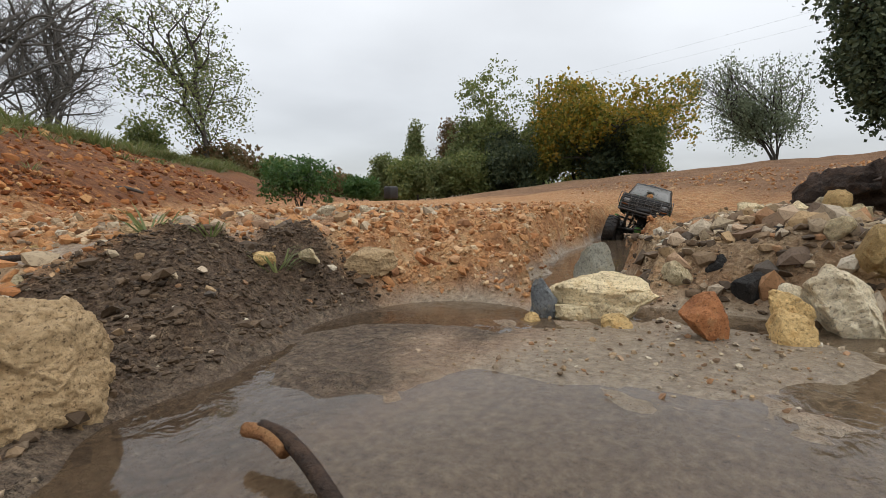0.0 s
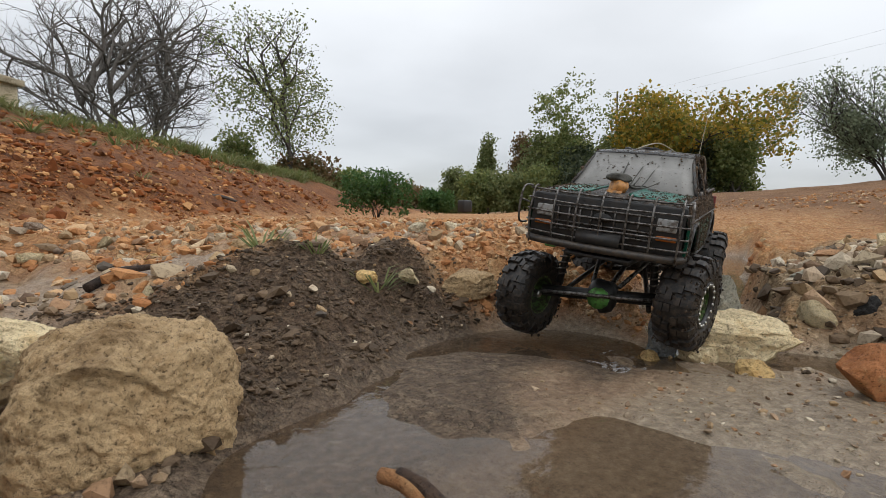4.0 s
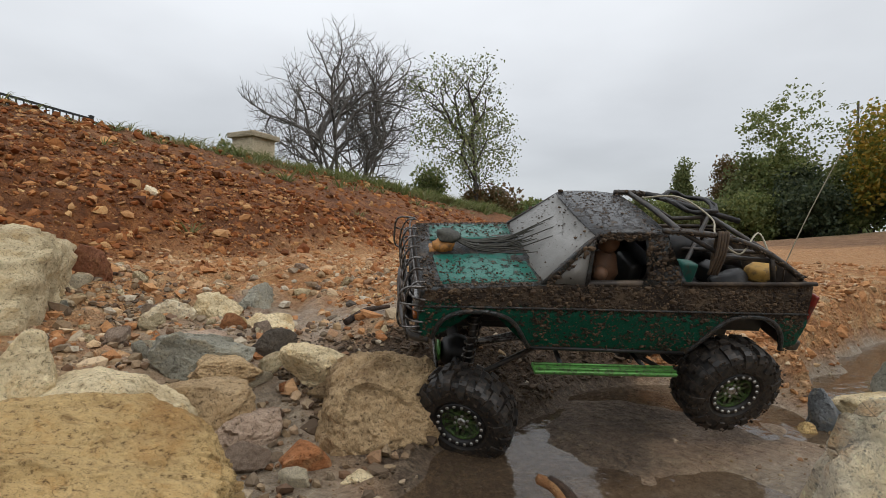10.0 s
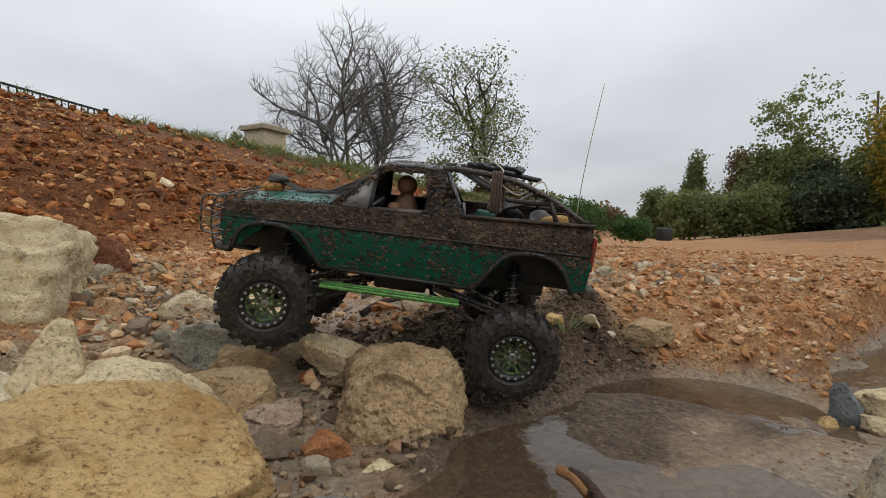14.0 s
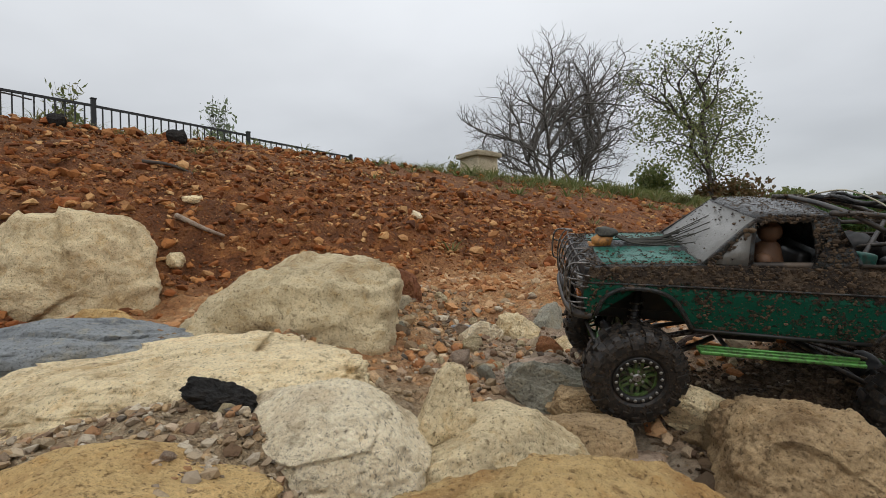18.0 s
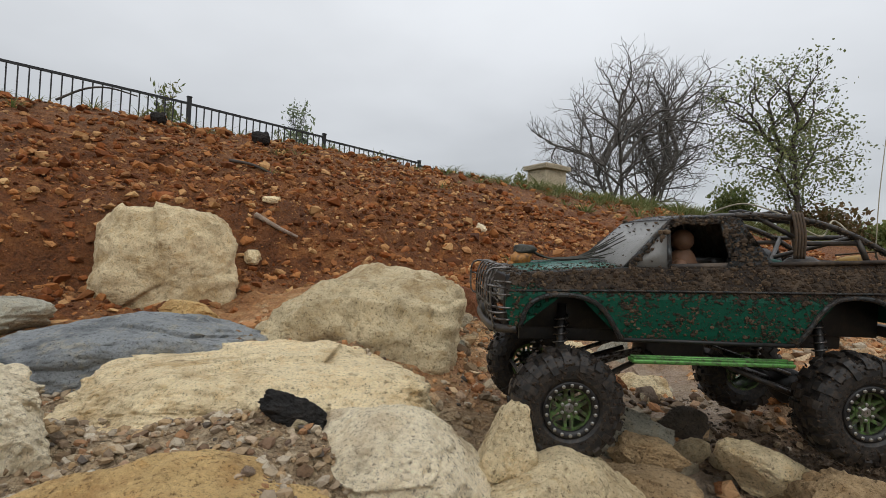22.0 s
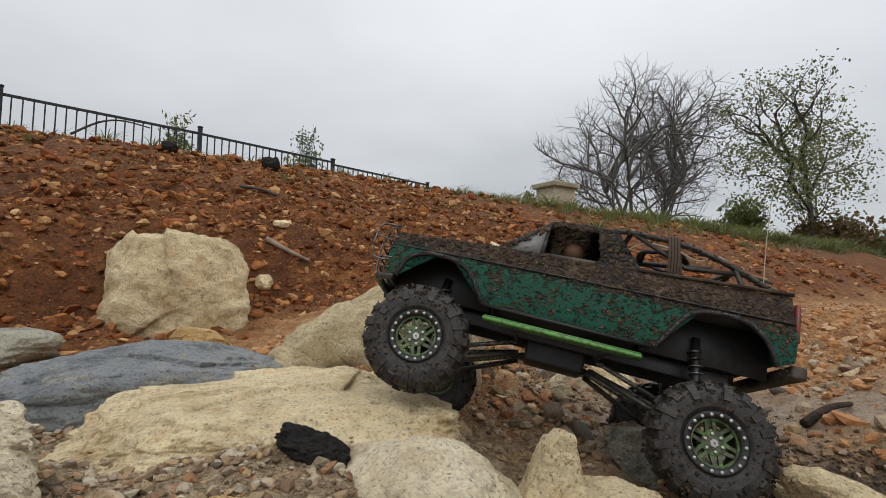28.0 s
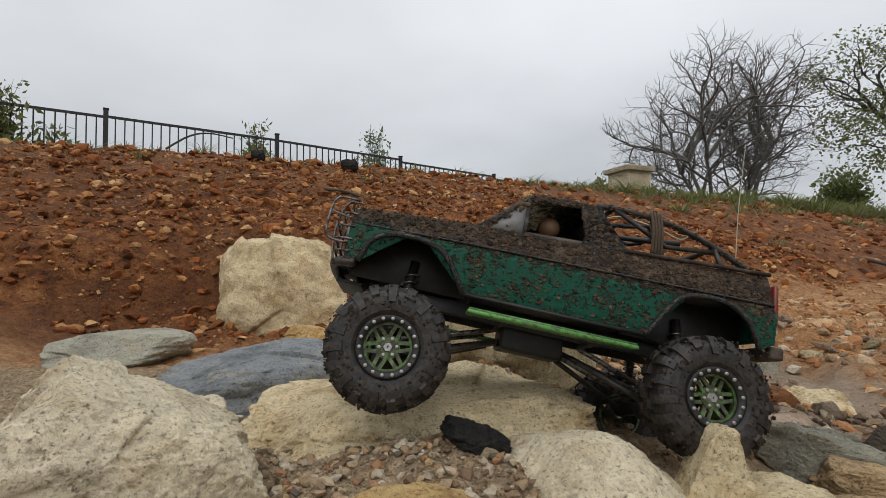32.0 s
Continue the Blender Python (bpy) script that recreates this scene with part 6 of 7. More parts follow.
def limbs(rnd, start, way, length, r, depth, out, tips, spread=0.6, droop=0.0, kids=(3, 4), shrink=0.66, thin=0.52):
    """Grows a crooked limb with side branches set round it: segments to out, twig ends to tips."""
    p, d = Vector(start), Vector(way).normalized()
    n = 6 if depth > 1 else 4
    wander = 0.09 if depth > 3 else 0.20
    pts, rad, ways = [p.copy()], [r], [d.copy()]
    for k in range(n):
        d = (d + Vector((rnd.gauss(0, wander), rnd.gauss(0, wander), rnd.gauss(0.04 - droop, 0.75 * wander)))).normalized()
        p = p + d * length / n
        pts.append(p.copy())
        ways.append(d.copy())
        rad.append(r * (1 - 0.62 * (k + 1) / n))
    out.append((pts, rad))
    if depth == 0:
        tips.append(pts[-1])
        tips.append(pts[-2].copy())
        return
    many = rnd.randint(*kids) + 1
    turn = rnd.uniform(0, 6.28)
    for k in range(many):
        f = min(0.999, 0.28 + 0.72 * (k + rnd.uniform(0.3, 1.0)) / many)
        i = min(n - 1, int(f * n))
        b = pts[i].lerp(pts[i + 1], f * n - i)
        turn += 2.4 + rnd.gauss(0, 0.4)
        a = ways[i].orthogonal().normalized()
        a.rotate(Matrix.Rotation(turn, 3, ways[i]))
        lean = spread * rnd.uniform(0.75, 1.25) * (1.1 - 0.35 * f)
        limbs(rnd, b, ways[i] * (1 - lean) + a * lean + Vector((0, 0, 0.06 - droop)), length * shrink * rnd.uniform(0.75, 1.15) * (1.18 - 0.42 * f), r * thin * (1.1 - 0.3 * f), depth - 1, out, tips, spread, droop, kids, shrink, thin)


def wood_bm(out, seg):
    bm = bmesh.new()
    for pts, rad in out:
        rings = []
        for i, p in enumerate(pts):
            d = (pts[min(i + 1, len(pts) - 1)] - pts[max(i - 1, 0)]).normalized()
            u = d.orthogonal().normalized()
            w = d.cross(u)
            k = seg if rad[0] > 0.03 else 3
            rings.append([bm.verts.new(p + rad[i] * (u * math.cos(6.28318 * j / k) + w * math.sin(6.28318 * j / k))) for j in range(k)])
        for a, b in zip(rings, rings[1:]):
            for j in range(len(a)):
                bm.faces.new((a[j], a[(j + 1) % len(a)], b[(j + 1) % len(a)], b[j]))
    return bm


def leaves(name, tips, per, radius, size, mat, parent, seed, label="", long=1.6):
    """A crown of single leaves, each a small bent blade, in loose tufts round the twig ends."""
    rng = np.random.default_rng(seed)
    T = np.array([tuple(t) for t in tips])
    C = np.repeat(T, per, 0) + rng.normal(0, 1, (len(T) * per, 3)) * radius * np.array([1, 1, 0.8])
    n = len(C)
    a = rng.normal(0, 1, (n, 3))
    a /= np.linalg.norm(a, axis=1)[:, None]
    b = np.cross(a, rng.normal(0, 1, (n, 3)))
    b /= np.linalg.norm(b, axis=1)[:, None]
    s = (size * rng.uniform(0.6, 1.3, n))[:, None]
    up = np.cross(a, b) * s * 0.12
    v = np.stack([C - a * s * long / 2, C + b * s / 2 + up, C + a * s * long / 2, C - b * s / 2 + up], 1).reshape(-1, 3)
    me = bpy.data.meshes.new(name)
    me.vertices.add(4 * n)
    me.vertices.foreach_set("co", v.ravel())
    me.loops.add(4 * n)
    me.loops.foreach_set("vertex_index", np.arange(4 * n, dtype=np.int32))
    me.polygons.add(n)
    me.polygons.foreach_set("loop_start", np.arange(0, 4 * n, 4, dtype=np.int32))
    me.polygons.foreach_set("use_smooth", np.zeros(len(me.polygons), dtype=bool))
    me.update(calc_edges=True)
    me.materials.append(mat)
    ob = new(name, me)
    ob.parent = parent
    if label:
        ob["label"] = label
    return ob


def tree(x, y, z0, z1, w, seed, label, leaf=None, per=6, size=0.12, depth=4, spread=0.55, trunk=0.30, r=None, stems=1, lean=(0, 0), tuft=0.25, droop=0.0, kids=(3, 4), bark=None, shrink=0.66, name="tree", long=1.6, thin=0.52, skew=(0, 0), splay=0.28):
    """A tapered trunk with limbs and a crown, from its foot z0 to its top z1, w across."""
    rnd = random.Random(seed)
    out, tips = [], []
    h = z1 - z0
    r = r or h * 0.018
    for k in range(stems):
        az, out_by = 6.28318 * k / stems + 0.7 + rnd.gauss(0, 0.2), splay * rnd.uniform(0.8, 1.3) if stems > 1 else rnd.gauss(0, 0.06)
        d = Vector((lean[0] + out_by * math.cos(az), lean[1] + out_by * math.sin(az), 1))
        t0 = len(out)
        limbs(rnd, (rnd.gauss(0, 0.02 * h) if stems > 1 else 0, rnd.gauss(0, 0.02 * h) if stems > 1 else 0, -0.03 * h), d, h * trunk * 1.3, r, depth, out, tips, spread, droop, kids, shrink, thin)
        top = out[t0][0][-1]
        for j in range(3):
            limbs(rnd, top, Vector((rnd.gauss(0, 0.5), rnd.gauss(0, 0.5), 1)), h * trunk, r * 0.7, depth - 1, out, tips, spread, droop, kids, shrink, thin)
    soft = tuft * 1.1 if leaf else 0
    k = (h - soft) / max(t.z for t in tips)
    reach = sorted(math.hypot(t.x, t.y) for t in tips)[int(0.90 * len(tips)) - 1]
    kw = max(0.25 * w, w / 2 - soft) / reach
    for pts, _ in out:
        for p in pts:
            p.x, p.y, p.z = p.x * kw, p.y * kw, p.z * k
    tips = [Vector((t.x * kw, t.y * kw, t.z * k)) for t in tips]
    for p in itertools.chain(tips, *(pts for pts, _ in out)):      # no limb reaches far out of the crown
        far = math.hypot(p.x, p.y) / (w / 2)
        if far > 0.85:
            q = (0.85 + 0.3 * math.tanh((far - 0.85) / 0.3)) / far
            p.x, p.y = p.x * q, p.y * q
        p.x, p.y = p.x + skew[0] * max(0, p.z) / h, p.y + skew[1] * max(0, p.z) / h
    T = tagged(new(name), label, name)
    T.location = (x, y, z0)
    if not leaf:        # the bare crown is a part of its own
        part("crown", wood_bm([o for o in out if o[1][0] < 0.32 * r], 6), bark or BARK, T)
        out = [o for o in out if o[1][0] >= 0.32 * r]
    else:               # twigs that the leaves hide are left out
        out = [o for o in out if o[1][0] > 0.05 * r]
    part("trunk", wood_bm(out, 6), bark or BARK, T)
    if leaf:
        leaves("crown", tips, per, tuft, size, LEAF[leaf], T, seed, long=long)
    return T


# trees behind the bank
tree(4.6, 23.5, 1.3, 10.2, 8.8, 101, "bare leafless tree with a wide spreading crown", None, depth=4, spread=0.60, trunk=0.26, stems=5, kids=(3, 4), bark=PALEBARK, shrink=0.70, r=0.13, thin=0.56, splay=0.62)
tree(10.55, 21.4, 1.0, 9.3, 6.6, 117, "slender tree with thin olive-green foliage", "olive", per=6, size=0.085, depth=4, spread=0.60, trunk=0.50, tuft=0.22, kids=(3, 4), r=0.15, shrink=0.62, thin=0.5)
tree(9.4, 25.3, 1.9, 4.2, 2.3, 104, "small half-bare dark tree", "mid", per=4, size=0.12, depth=3, spread=0.7, trunk=0.3, stems=2, tuft=0.2)
tree(11.9, 21.9, 0.9, 2.5, 2.4, 105, "low brownish shrub beside the slender tree", "brown", per=8, size=0.13, depth=3, spread=0.75, trunk=0.25, stems=4, tuft=0.2, name="shrub")
tree(13.4, 21.9, 0.9, 2.1, 2.0, 125, "low green shrub beside the slender tree", "mid", per=8, size=0.13, depth=3, spread=0.75, trunk=0.25, stems=4, tuft=0.2, name="shrub")
# bushes where the bank ends
tree(3.17, 4.46, 0.17, 0.62, 0.64, 106, "feathery bright green bush at the end of the bank", "green", per=6, size=0.018, kids=(2, 3), depth=3, spread=0.72, trunk=0.3, stems=5, tuft=0.028, name="bush", long=2.6)
tree(3.79, 4.20, 0.20, 0.45, 0.33, 107, "small bright green bush beside the track", "green", per=8, size=0.018, depth=3, spread=0.72, trunk=0.3, stems=3, tuft=0.02, name="bush", long=2.4)
# the row of trees along the field
for i, (lf, x, y, z0, z1, w) in enumerate((("olive", 33.8, 29.8, 0.4, 5.75, 2.5), ("brown", 36.6, 27.9, 0.4, 6.0, 3.4), ("mid", 33.9, 21.2, 0.8, 7.5, 5.75), ("olive", 29.5, 30.0, 0.2, 3.0, 2.8), ("mid", 29.4, 27.1, 0.2, 3.0, 3.0))):
    tree(x, y, z0, z1, w, 130 + i, {"olive": "olive-green", "brown": "rusty brown autumn", "mid": "green"}[lf] + " tree in the row along the field", lf, per=18, size=0.16, depth=3, spread=0.6, trunk=0.26, stems=3, tuft=0.26, r=0.09, kids=(2, 3))
for i, (lf, x, y, z0, z1, w) in enumerate((("olive", 30.4, 24.4, 0.2, 3.0, 3.2), ("mid", 31.2, 21.8, 0.3, 3.2, 3.4), ("dark", 31.9, 18.8, 0.4, 3.4, 3.2), ("mid", 33.9, 17.2, 0.6, 4.8, 3.6), ("dark", 32.5, 20.0, 0.4, 4.2, 3.0), ("dark", 35.5, 14.0, 1.0, 4.6, 4.2), ("mid", 35.0, 10.2, 1.6, 4.8, 3.6), ("olive", 33.0, 23.5, 0.5, 5.2, 4.2))):
    tree(x, y, z0, z1, w, 140 + i, {"olive": "olive-green", "mid": "green", "dark": "dark evergreen"}[lf] + " bush under the trees along the field", lf, per=18, size=0.16, depth=3, spread=0.6, trunk=0.26, stems=3, tuft=0.28, r=0.08, name="bush", kids=(2, 3))
tree(36.0, 12.8, 1.8, 7.6, 9.0, 108, "large tree turning yellow and orange in autumn", "yellow", per=12, size=0.17, depth=4, spread=0.58, trunk=0.26, stems=3, tuft=0.32, kids=(2, 3), r=0.16)
tree(36.6, 15.8, 1.2, 6.8, 5.0, 109, "tree with yellow-green autumn foliage", "yellow", per=20, size=0.17, depth=3, spread=0.6, trunk=0.25, stems=4, tuft=0.34, r=0.12, kids=(2, 3))
tree(24.9, 2.1, 1.5, 6.3, 4.4, 110, "wispy grey-green tree with many leaning stems", "grey", per=9, size=0.075, depth=2, spread=0.36, trunk=0.62, stems=9, tuft=0.20, kids=(4, 6), r=0.040, skew=(-0.9, 1.5), splay=0.22)
tree(20.0, -1.3, 1.4, 8.2, 3.9, 111, "tall dark evergreen tree", "dark", per=9, size=0.11, depth=4, spread=0.66, trunk=0.55, tuft=0.26, kids=(4, 5), r=0.14, shrink=0.55)
for i in range(14):     # woods on the horizon
    tree(58 + 4.4 * i + (i * 37 % 5), 98 - 4.8 * i + (i * 53 % 7), -0.5, 4.2 + (i * 29 % 4) * 0.6, 8.5, 150 + i, "distant green tree on the skyline", ("mid", "olive", "mid", "brown", "olive")[i % 5], per=16, size=0.75, depth=2, spread=0.65, trunk=0.3, stems=3, tuft=0.8, r=0.1)
# saplings and tall weeds beside the fence
for i, (x, y, h, lf, zb, w) in enumerate(((-7.75, 4.30, 1.65, "weed", 1.25, 0.7), (-7.5, 4.75, 1.15, "weed", 1.25, 0.6), (-6.45, 7.6, 1.9, "weed", 1.25, 0.9), (-4.75, 9.3, 2.1, "grey", 1.25, 0.9), (-4.45, 9.7, 1.2, "weed", 1.25, 0.5), (-0.38, 9.5, 0.95, "weed", 1.05, 0.5), (0.1, 9.2, 0.5, "weed", 1.0, 0.4))):
    tree(x, y, zb, zb + h, w, 170 + i, "thin leggy sapling growing beside the fence", lf, per=3, size=0.045, depth=2, spread=0.42, trunk=0.55, stems=2, tuft=0.09, r=0.012, name="sapling", long=2.8, kids=(4, 6))


def tuft_bm(rnd, n, h, spread, w):
    bm = bmesh.new()
    for _ in range(n):
        a, l = rnd.uniform(0, 6.28), h * rnd.uniform(0.5, 1.2)
        d = Vector((math.cos(a), math.sin(a), 0))
        b = d * rnd.uniform(0, spread * 0.3)
        s = Vector((-d.y, d.x, 0)) * w
        p1, p2 = b + d * spread * 0.35 + Vector((0, 0, l * 0.6)), b + d * spread * rnd.uniform(0.6, 1.2) + Vector((0, 0, l * rnd.uniform(0.6, 1)))
        v = [bm.verts.new(q) for q in (b - s, b + s, p1 + s * 0.7, p1 - s * 0.7, p2)]
        bm.faces.new((v[0], v[1], v[2], v[3]))
        bm.faces.new((v[3], v[2], v[4]))
    return bm


rnd = random.Random(9)
GRASSES = []
for k in range(5):
    me = bpy.data.meshes.new("grass_tuft")
    bm = tuft_bm(rnd, 22, 0.085, 0.13, 0.0035)
    bm.to_mesh(me)
    bm.free()
    me.materials.append(LEAF["weed" if k % 2 else "olive"])
    GRASSES.append(me)


def grass_band(name, label, spots):
    """Grass nobody could count: blades joined into one mesh."""
    bm = bmesh.new()
    for x, y, s, k in spots:
        n0 = len(bm.verts)
        bm.from_mesh(GRASSES[k])
        bm.verts.ensure_lookup_table()
        z = height(x, y)
        for v in bm.verts[n0:]:
            v.co = Vector((x + v.co.x * s, y + v.co.y * s, z + v.co.z * s - 0.01))
    me = bpy.data.meshes.new(name)
    bm.to_mesh(me)
    bm.free()
    me.materials.append(LEAF["weed"])
    return tagged(new(name, me), label, "grass", kind="stuff")


spots = []
for k in range(950):
    s = rnd.uniform(-2.5, 15)
    q = rnd.gauss(4.2, 0.28) + (0.30 if s > 6 else 0) - (rnd.uniform(0, 0.5) if s > 3.5 else 0)
    if s < 2.5 and rnd.random() < 0.6:
        continue
    spots.append(((s - q) * R2, (s + q) * R2, rnd.uniform(0.5, 1.4) * (0.9 if s < 3 else 1.25 if s < 6 else 2.2), rnd.randrange(5)))
grass_band("grass", "weedy green grass along the crest of the bank", spots)
for x, y, s in ((-0.32, 2.58, 0.9), (0.30, 0.80, 0.62), (0.44, 0.69, 0.55), (0.36, 0.74, 0.4), (-1.9, 3.0, 0.7), (-0.9, 3.6, 1.1), (0.9, 4.3, 1.0), (-0.26, 1.07, 0.3)):
    t = new("grass_tuft", GRASSES[int(100 * x) % 5])
    t.location, t.scale = (x, y, height(x, y) - 0.005), (s, s, s)
    tagged(t, "small tuft of green weeds in the bare soil", "grass", "weed tufts")


rnd = random.Random(31)
for k in range(26):
    s, q = rnd.uniform(0.5, 9.5), rnd.uniform(2.9, 4.0)
    t = new("grass_tuft", GRASSES[rnd.randrange(5)])
    x, y, size = (s - q) * R2, (s + q) * R2, rnd.uniform(0.5, 1.1) * (1 + 0.10 * s)
    t.location, t.scale, t.rotation_euler = (x, y, height(x, y) - 0.006), (size, size, 0.7 * size), (0, 0, rnd.uniform(0, 6.28))
    tagged(t, "small tuft of green weeds in the bare soil", "grass", "weed tufts")


# ---- fence, pillar, pole, wood ----
IRON = plain_mat("black_iron_paint", (0.014, 0.014, 0.015), 0.5, 0, 0.2, 30)
PILLAR = stone_mat("cream_render", (0.55, 0.47, 0.33), (0.45, 0.37, 0.25), (0.50, 0.42, 0.29), 0.2)
LOGBARK = stone_mat("dark_wet_bark", (0.060, 0.038, 0.027), (0.018, 0.013, 0.010), (0.13, 0.075, 0.045), 1.0)
WOODIN = stone_mat("orange_stripped_wood", (0.36, 0.17, 0.07), (0.24, 0.10, 0.04), (0.44, 0.26, 0.12), 2.0)
PALEWOOD = stone_mat("bleached_wood", (0.42, 0.33, 0.25), (0.26, 0.18, 0.13), (0.34, 0.25, 0.18), 2.0)


def fence_panel(k):
    px, py = -7.07 + 1.4776 * k, 5.14 + 1.8912 * k
    top = float(np.interp(k, [-3, 0, 1, 2, 3, 9], [2.50, 2.549, 2.540, 2.448, 2.338, 1.70]))
    nxt = float(np.interp(k + 1, [-3, 0, 1, 2, 3, 9], [2.50, 2.549, 2.540, 2.448, 2.338, 1.70]))
    F = tagged(new("fence_panel"), "black iron picket fence panel with its post on the bank", "fence", "fence panels along the bank")
    F.matrix_basis = pose(px, py, 0, 0, 0, 52)
    drop = (nxt - top) * 0.5
    post = part("post", box_bm(0, 0, top - 0.65, 0.062, 0.062, 1.30, 0.006, 1), IRON, F, smooth=False)
    part("post_cap", box_bm(0, 0, top + 0.008, 0.075, 0.075, 0.018, 0.004, 1), IRON, post, smooth=False)
    hi = top - 0.10
    for z in (hi, hi - 0.95):
        bm = box_bm(1.2, 0, z, 2.35, 0.030, 0.034, 0, 1)
        for v in bm.verts:
            v.co.z += drop * v.co.x / 2.4
        part("rail", bm, IRON, F, smooth=False)
    mesh = None
    for j in range(20):
        x = 0.115 + 0.1145 * j
        if mesh is None:
            mesh = part("picket", box_bm(0, 0, -0.5, 0.017, 0.017, 1.0, 0, 1), IRON, F, smooth=False, m=Matrix.Translation((x, 0, hi + drop * x / 2.4)))
        else:
            p = new("picket", mesh.data)
            p.parent, p.matrix_basis = F, Matrix.Translation((x, 0, hi + drop * x / 2.4))


for k in range(-3, 6):
    fence_panel(k)

pil = tagged(new("gate_pillar"), "cream rendered pillar with a wide cap on the bank", "pillar")
pil.matrix_basis = pose(0.12, 9.25, 1.26, 0, 0, 40)
part("shaft", box_bm(0, 0, 0.30, 0.50, 0.50, 0.78, 0.01), PILLAR, pil)
part("cap", box_bm(0, 0, 0.70, 0.62, 0.62, 0.09, 0.015), PILLAR, pil)
part("cap_top", box_bm(0, 0, 0.755, 0.42, 0.42, 0.05, 0.02), PILLAR, pil)

pole = tagged(part("utility_pole", tube_bm([(0, 0, -1), (0.1, 0.2, 6), (0.25, 0.4, 12.9)], 0.16, 8, r2=0.10), BARK), "tall leaning wooden utility pole behind the trees", "pole")
pole.location = (53.3, 27.6, height(53.3, 27.6))
for dz in (0.0, 0.9):
    w = tagged(part("overhead_wire", tube_bm(bow([(53.5, 28.0, 13.6 - dz), (42, -2, 12.6 - dz), (34, -40, 14 - dz)], 8), 0.004, 4), IRON), "thin overhead wire in the sky", "wire")


def ragged_log(r, length, seed):
    bm = bmesh.new()
    off = Vector((seed, seed * 2.0, 0))
    rings = []
    for i in range(60):
        f = i / 59
        rings.append([bm.verts.new((length * (f - 0.5), 0, 0)) for _ in range(40)])
        for k, v in enumerate(rings[-1]):
            a = 6.28318 * k / 40
            d = Vector((0, math.cos(a), math.sin(a)))
            rr = r * (1 - 0.12 * f) * (1 + 0.34 * noise.fractal(Vector((f * 9, d.y * 5.5, d.z * 5.5)) + off, 0.5, 2.2, 6)) * min(1, 0.55 + 6 * f, 0.6 + 5 * (1 - f))
            v.co = Vector((length * (f - 0.5) + 0.012 * noise.noise(d * 3 + off) * (1 if 0 < i < 59 else 1.8), d.y * rr, d.z * rr + 0.03 * length * math.sin(3 * f)))
    for a, b in zip(rings, rings[1:]):
        for k in range(40):
            bm.faces.new((a[k], a[(k + 1) % 40], b[(k + 1) % 40], b[k]))
    bm.faces.new(rings[0][::-1])
    bm.faces.new(rings[-1])
    bmesh.ops.recalc_face_normals(bm, faces=bm.faces[:])
    return bm


lg = tagged(part("log", ragged_log(0.050, 0.40, 3), LOGBARK), "thick dark ragged wet log lying on the rubble", "log")
lg.matrix_basis = pose(1.30, -0.125, 0.185, 0, -10, -76)
lg = tagged(part("log", ragged_log(0.028, 0.22, 8), LOGBARK), "short dark piece of log against the larger one", "log")
lg.matrix_basis = pose(1.20, -0.165, 0.200, 0, -6, -62)
st = tagged(new("stick"), "broken stick with stripped orange end lying in the pool", "stick")
st.matrix_basis = pose(0.168, 0.312, 0.018)
part("stripped_end", tube_bm(bow([(0, 0, 0), (0.004, -0.020, 0.001), (0.004, -0.042, -0.004)], 4), 0.0052, 8, r2=0.0062), WOODIN, st)
part("barked_end", tube_bm(bow([(0.005, -0.012, 0.004), (0.007, -0.036, 0.002), (0.003, -0.070, -0.006), (-0.008, -0.112, -0.016)], 5), 0.0046, 8, r2=0.0060), LOGBARK, st)
for nm, pts, r, mat, lab in (("root", [(-1.385, 1.875, 0.418), (-1.335, 1.885, 0.392), (-1.28, 1.905, 0.362), (-1.215, 1.92, 0.334)], 0.012, PALEWOOD, "bleached broken branch on the red bank"),
                             ("root", [(1.50, 4.64, 0.33), (1.58, 4.60, 0.33), (1.68, 4.55, 0.29)], 0.020, BARK, "short grey stick on the red bank"),
                             ("root", [(-1.92, 2.50, height(-1.92, 2.50) + 0.02), (-1.79, 2.53, height(-1.79, 2.53) + 0.025), (-1.66, 2.55, height(-1.66, 2.55) + 0.01)], 0.010, BARK, "thin dark stick on the bank"),
                             ("branch", [(-6.25, 5.40, 1.98), (-6.05, 5.62, 2.20), (-5.86, 5.80, 2.27), (-5.62, 6.02, 2.23)], 0.016, BARK, "bent bare branch in front of the fence"),
                             ("twig", [(0.085, 0.845, height(0.085, 0.845) + 0.008), (0.125, 0.872, height(0.125, 0.872) + 0.012), (0.16, 0.905, height(0.16, 0.905) + 0.010), (0.195, 0.93, height(0.195, 0.93) + 0.004)], 0.007, LOGBARK, "dark wet stick on the clay")):
    ob = tagged(part(nm, tube_bm(bow(pts, 5), r, 8, r2=r * 0.55), mat), lab, "stick")
for x, y, s, lab in ((-2.08, 3.10, 0.10, "black stump on the crest of the bank"), (-2.62, 2.80, 0.08, "dark stump on the crest of the bank")):
    rock(x, y, height(x, y) + 0.04, s * 1.3, s, s * 1.2, 20, "black", 61, lab, 3, 5, 4, lump=0.2, name="stump")
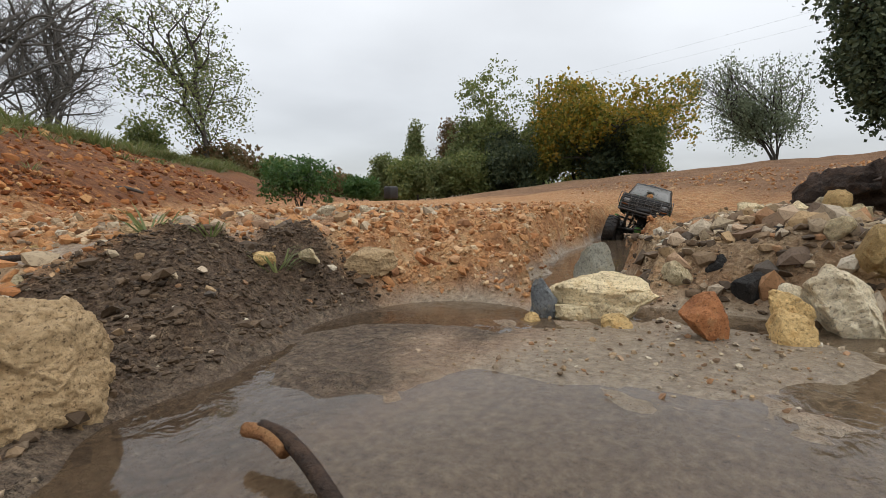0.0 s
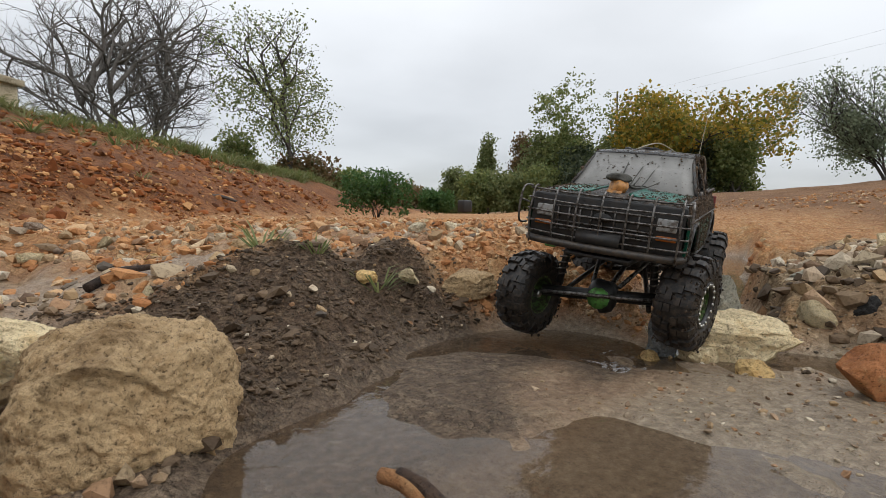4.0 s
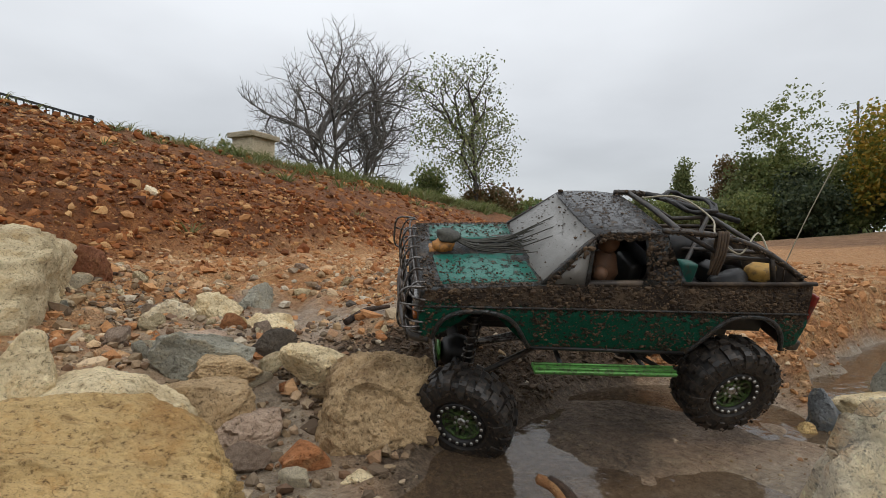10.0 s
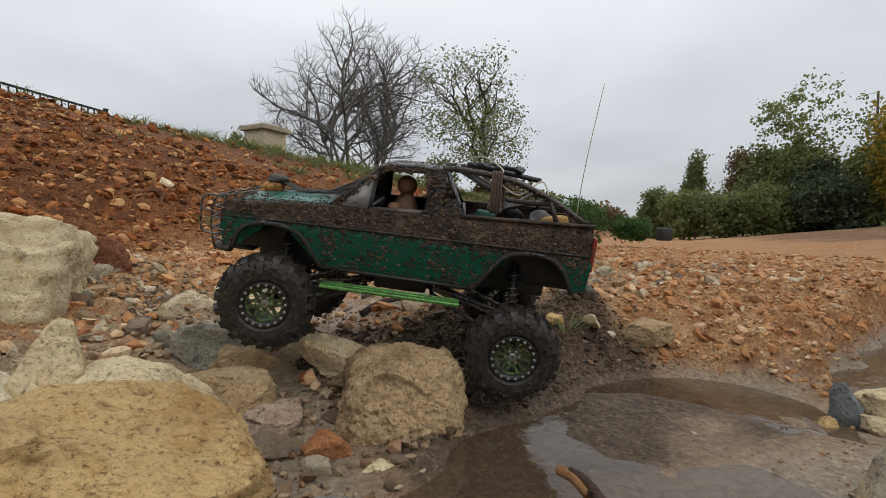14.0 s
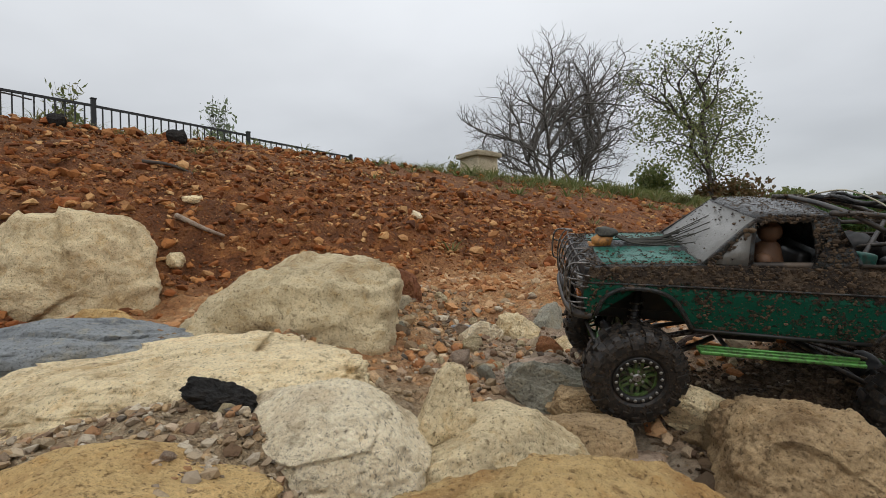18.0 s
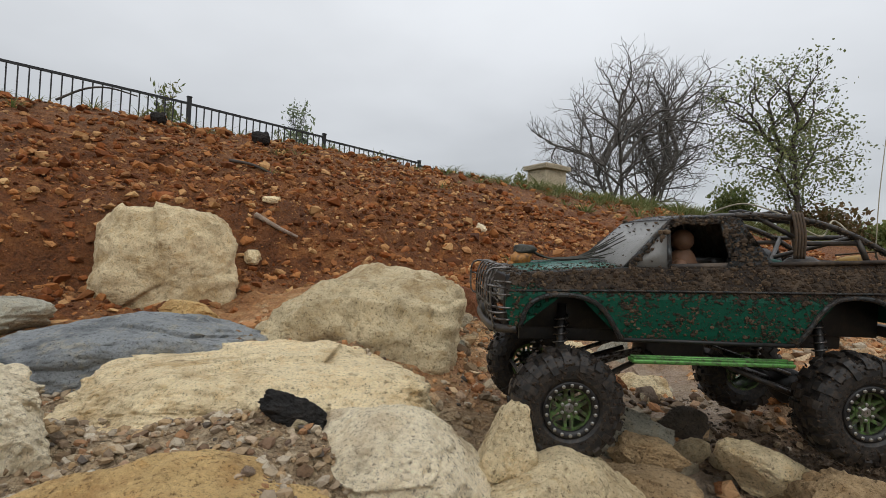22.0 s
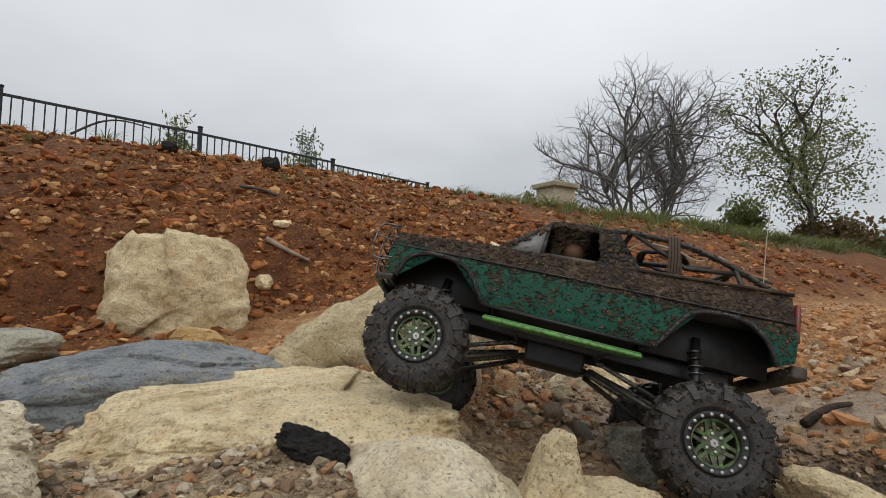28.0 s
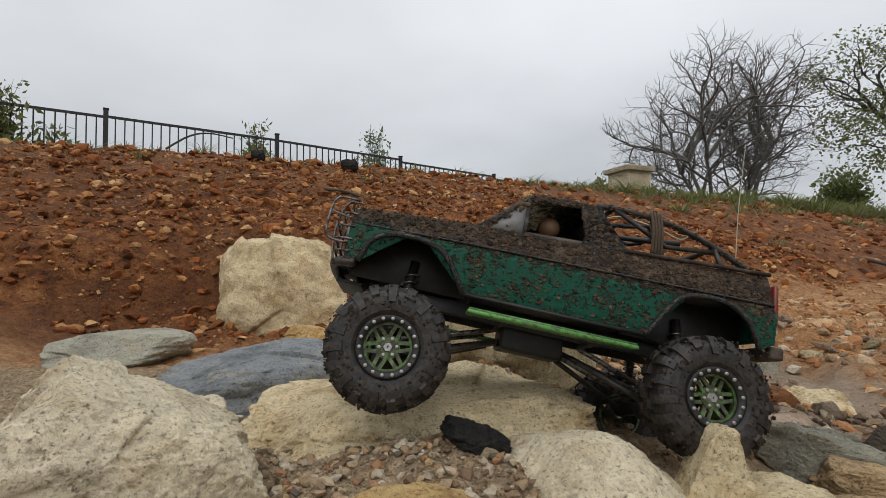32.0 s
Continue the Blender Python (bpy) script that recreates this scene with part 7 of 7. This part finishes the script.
rock(-0.522, 2.767, height(-0.522, 2.767) + 0.012, 0.075, 0.06, 0.055, 20, "pale", 62, "white stone on the red bank", name="stone")
rock(-1.426, 2.06, height(-1.426, 2.06) + 0.012, 0.09, 0.05, 0.04, 40, "cream", 63, "pale flat stone on the red bank", name="stone")
rock(-1.33, 1.76, height(-1.33, 1.76) + 0.02, 0.07, 0.06, 0.06, 0, "cream", 64, "cream stone beside the tall boulder", name="stone")
# wheeled bin far off on the track
bn = tagged(part("bin", box_bm(4.62, 4.55, 0.30, 0.16, 0.12, 0.16, 0.02), BLACK), "dark object beside the far track", "bin")


# ---- motion ----
def motions():
    rows = [(t, pose(x, y, z) @ pose(0, 0, 0, 0, 0, yaw) @ pose(0, 0, 0, 0, -pitch, 0) @ pose(0, 0, 0, roll, 0, 0)) for t, x, y, z, yaw, pitch, roll in TRUCK_ROWS]
    walk(TRUCK, rows)
    ts = [r[0] for r in TRUCK_ROWS]
    times = [round(0.2 * k, 2) for k in range(161)]
    xs = [np.interp(times, ts, [r[k] for r in TRUCK_ROWS]) for k in (1, 2)]
    yaw = np.radians(np.interp(times, ts, [r[4] for r in TRUCK_ROWS]))
    run = np.concatenate([[0], np.cumsum(np.diff(xs[0]) * np.cos(yaw[1:]) + np.diff(xs[1]) * np.sin(yaw[1:]))])
    spin = np.degrees(run) / TYRE_R
    lift = {"front": np.interp(times, *zip(*FRONT_DROP)), "rear": np.interp(times, *zip(*REAR_DROP))}
    steer = np.interp(times, *zip(*STEER))
    for tag, fx in (("front", 0.16), ("rear", -0.16)):
        axle_rows = []
        for i, t in enumerate(times):
            a = math.degrees(math.atan2(lift[tag][i], 0.21))
            axle_rows.append((t, pose(fx, 0, 0.3 * lift[tag][i], a * 1.2, 0, 0)))
        walk(AXLES[tag], axle_rows)
        for s in (1, -1):
            dz = lift[tag] if s > 0 else -0.5 * lift[tag]
            st = steer if tag == "front" else 0 * steer
            walk(WHEELS[tag, s], [(t, pose(fx, s * 0.1035, dz[i], 0, 0, st[i]) @ pose(0, 0, 0, 0, spin[i], 0)) for i, t in enumerate(times)])


motions()
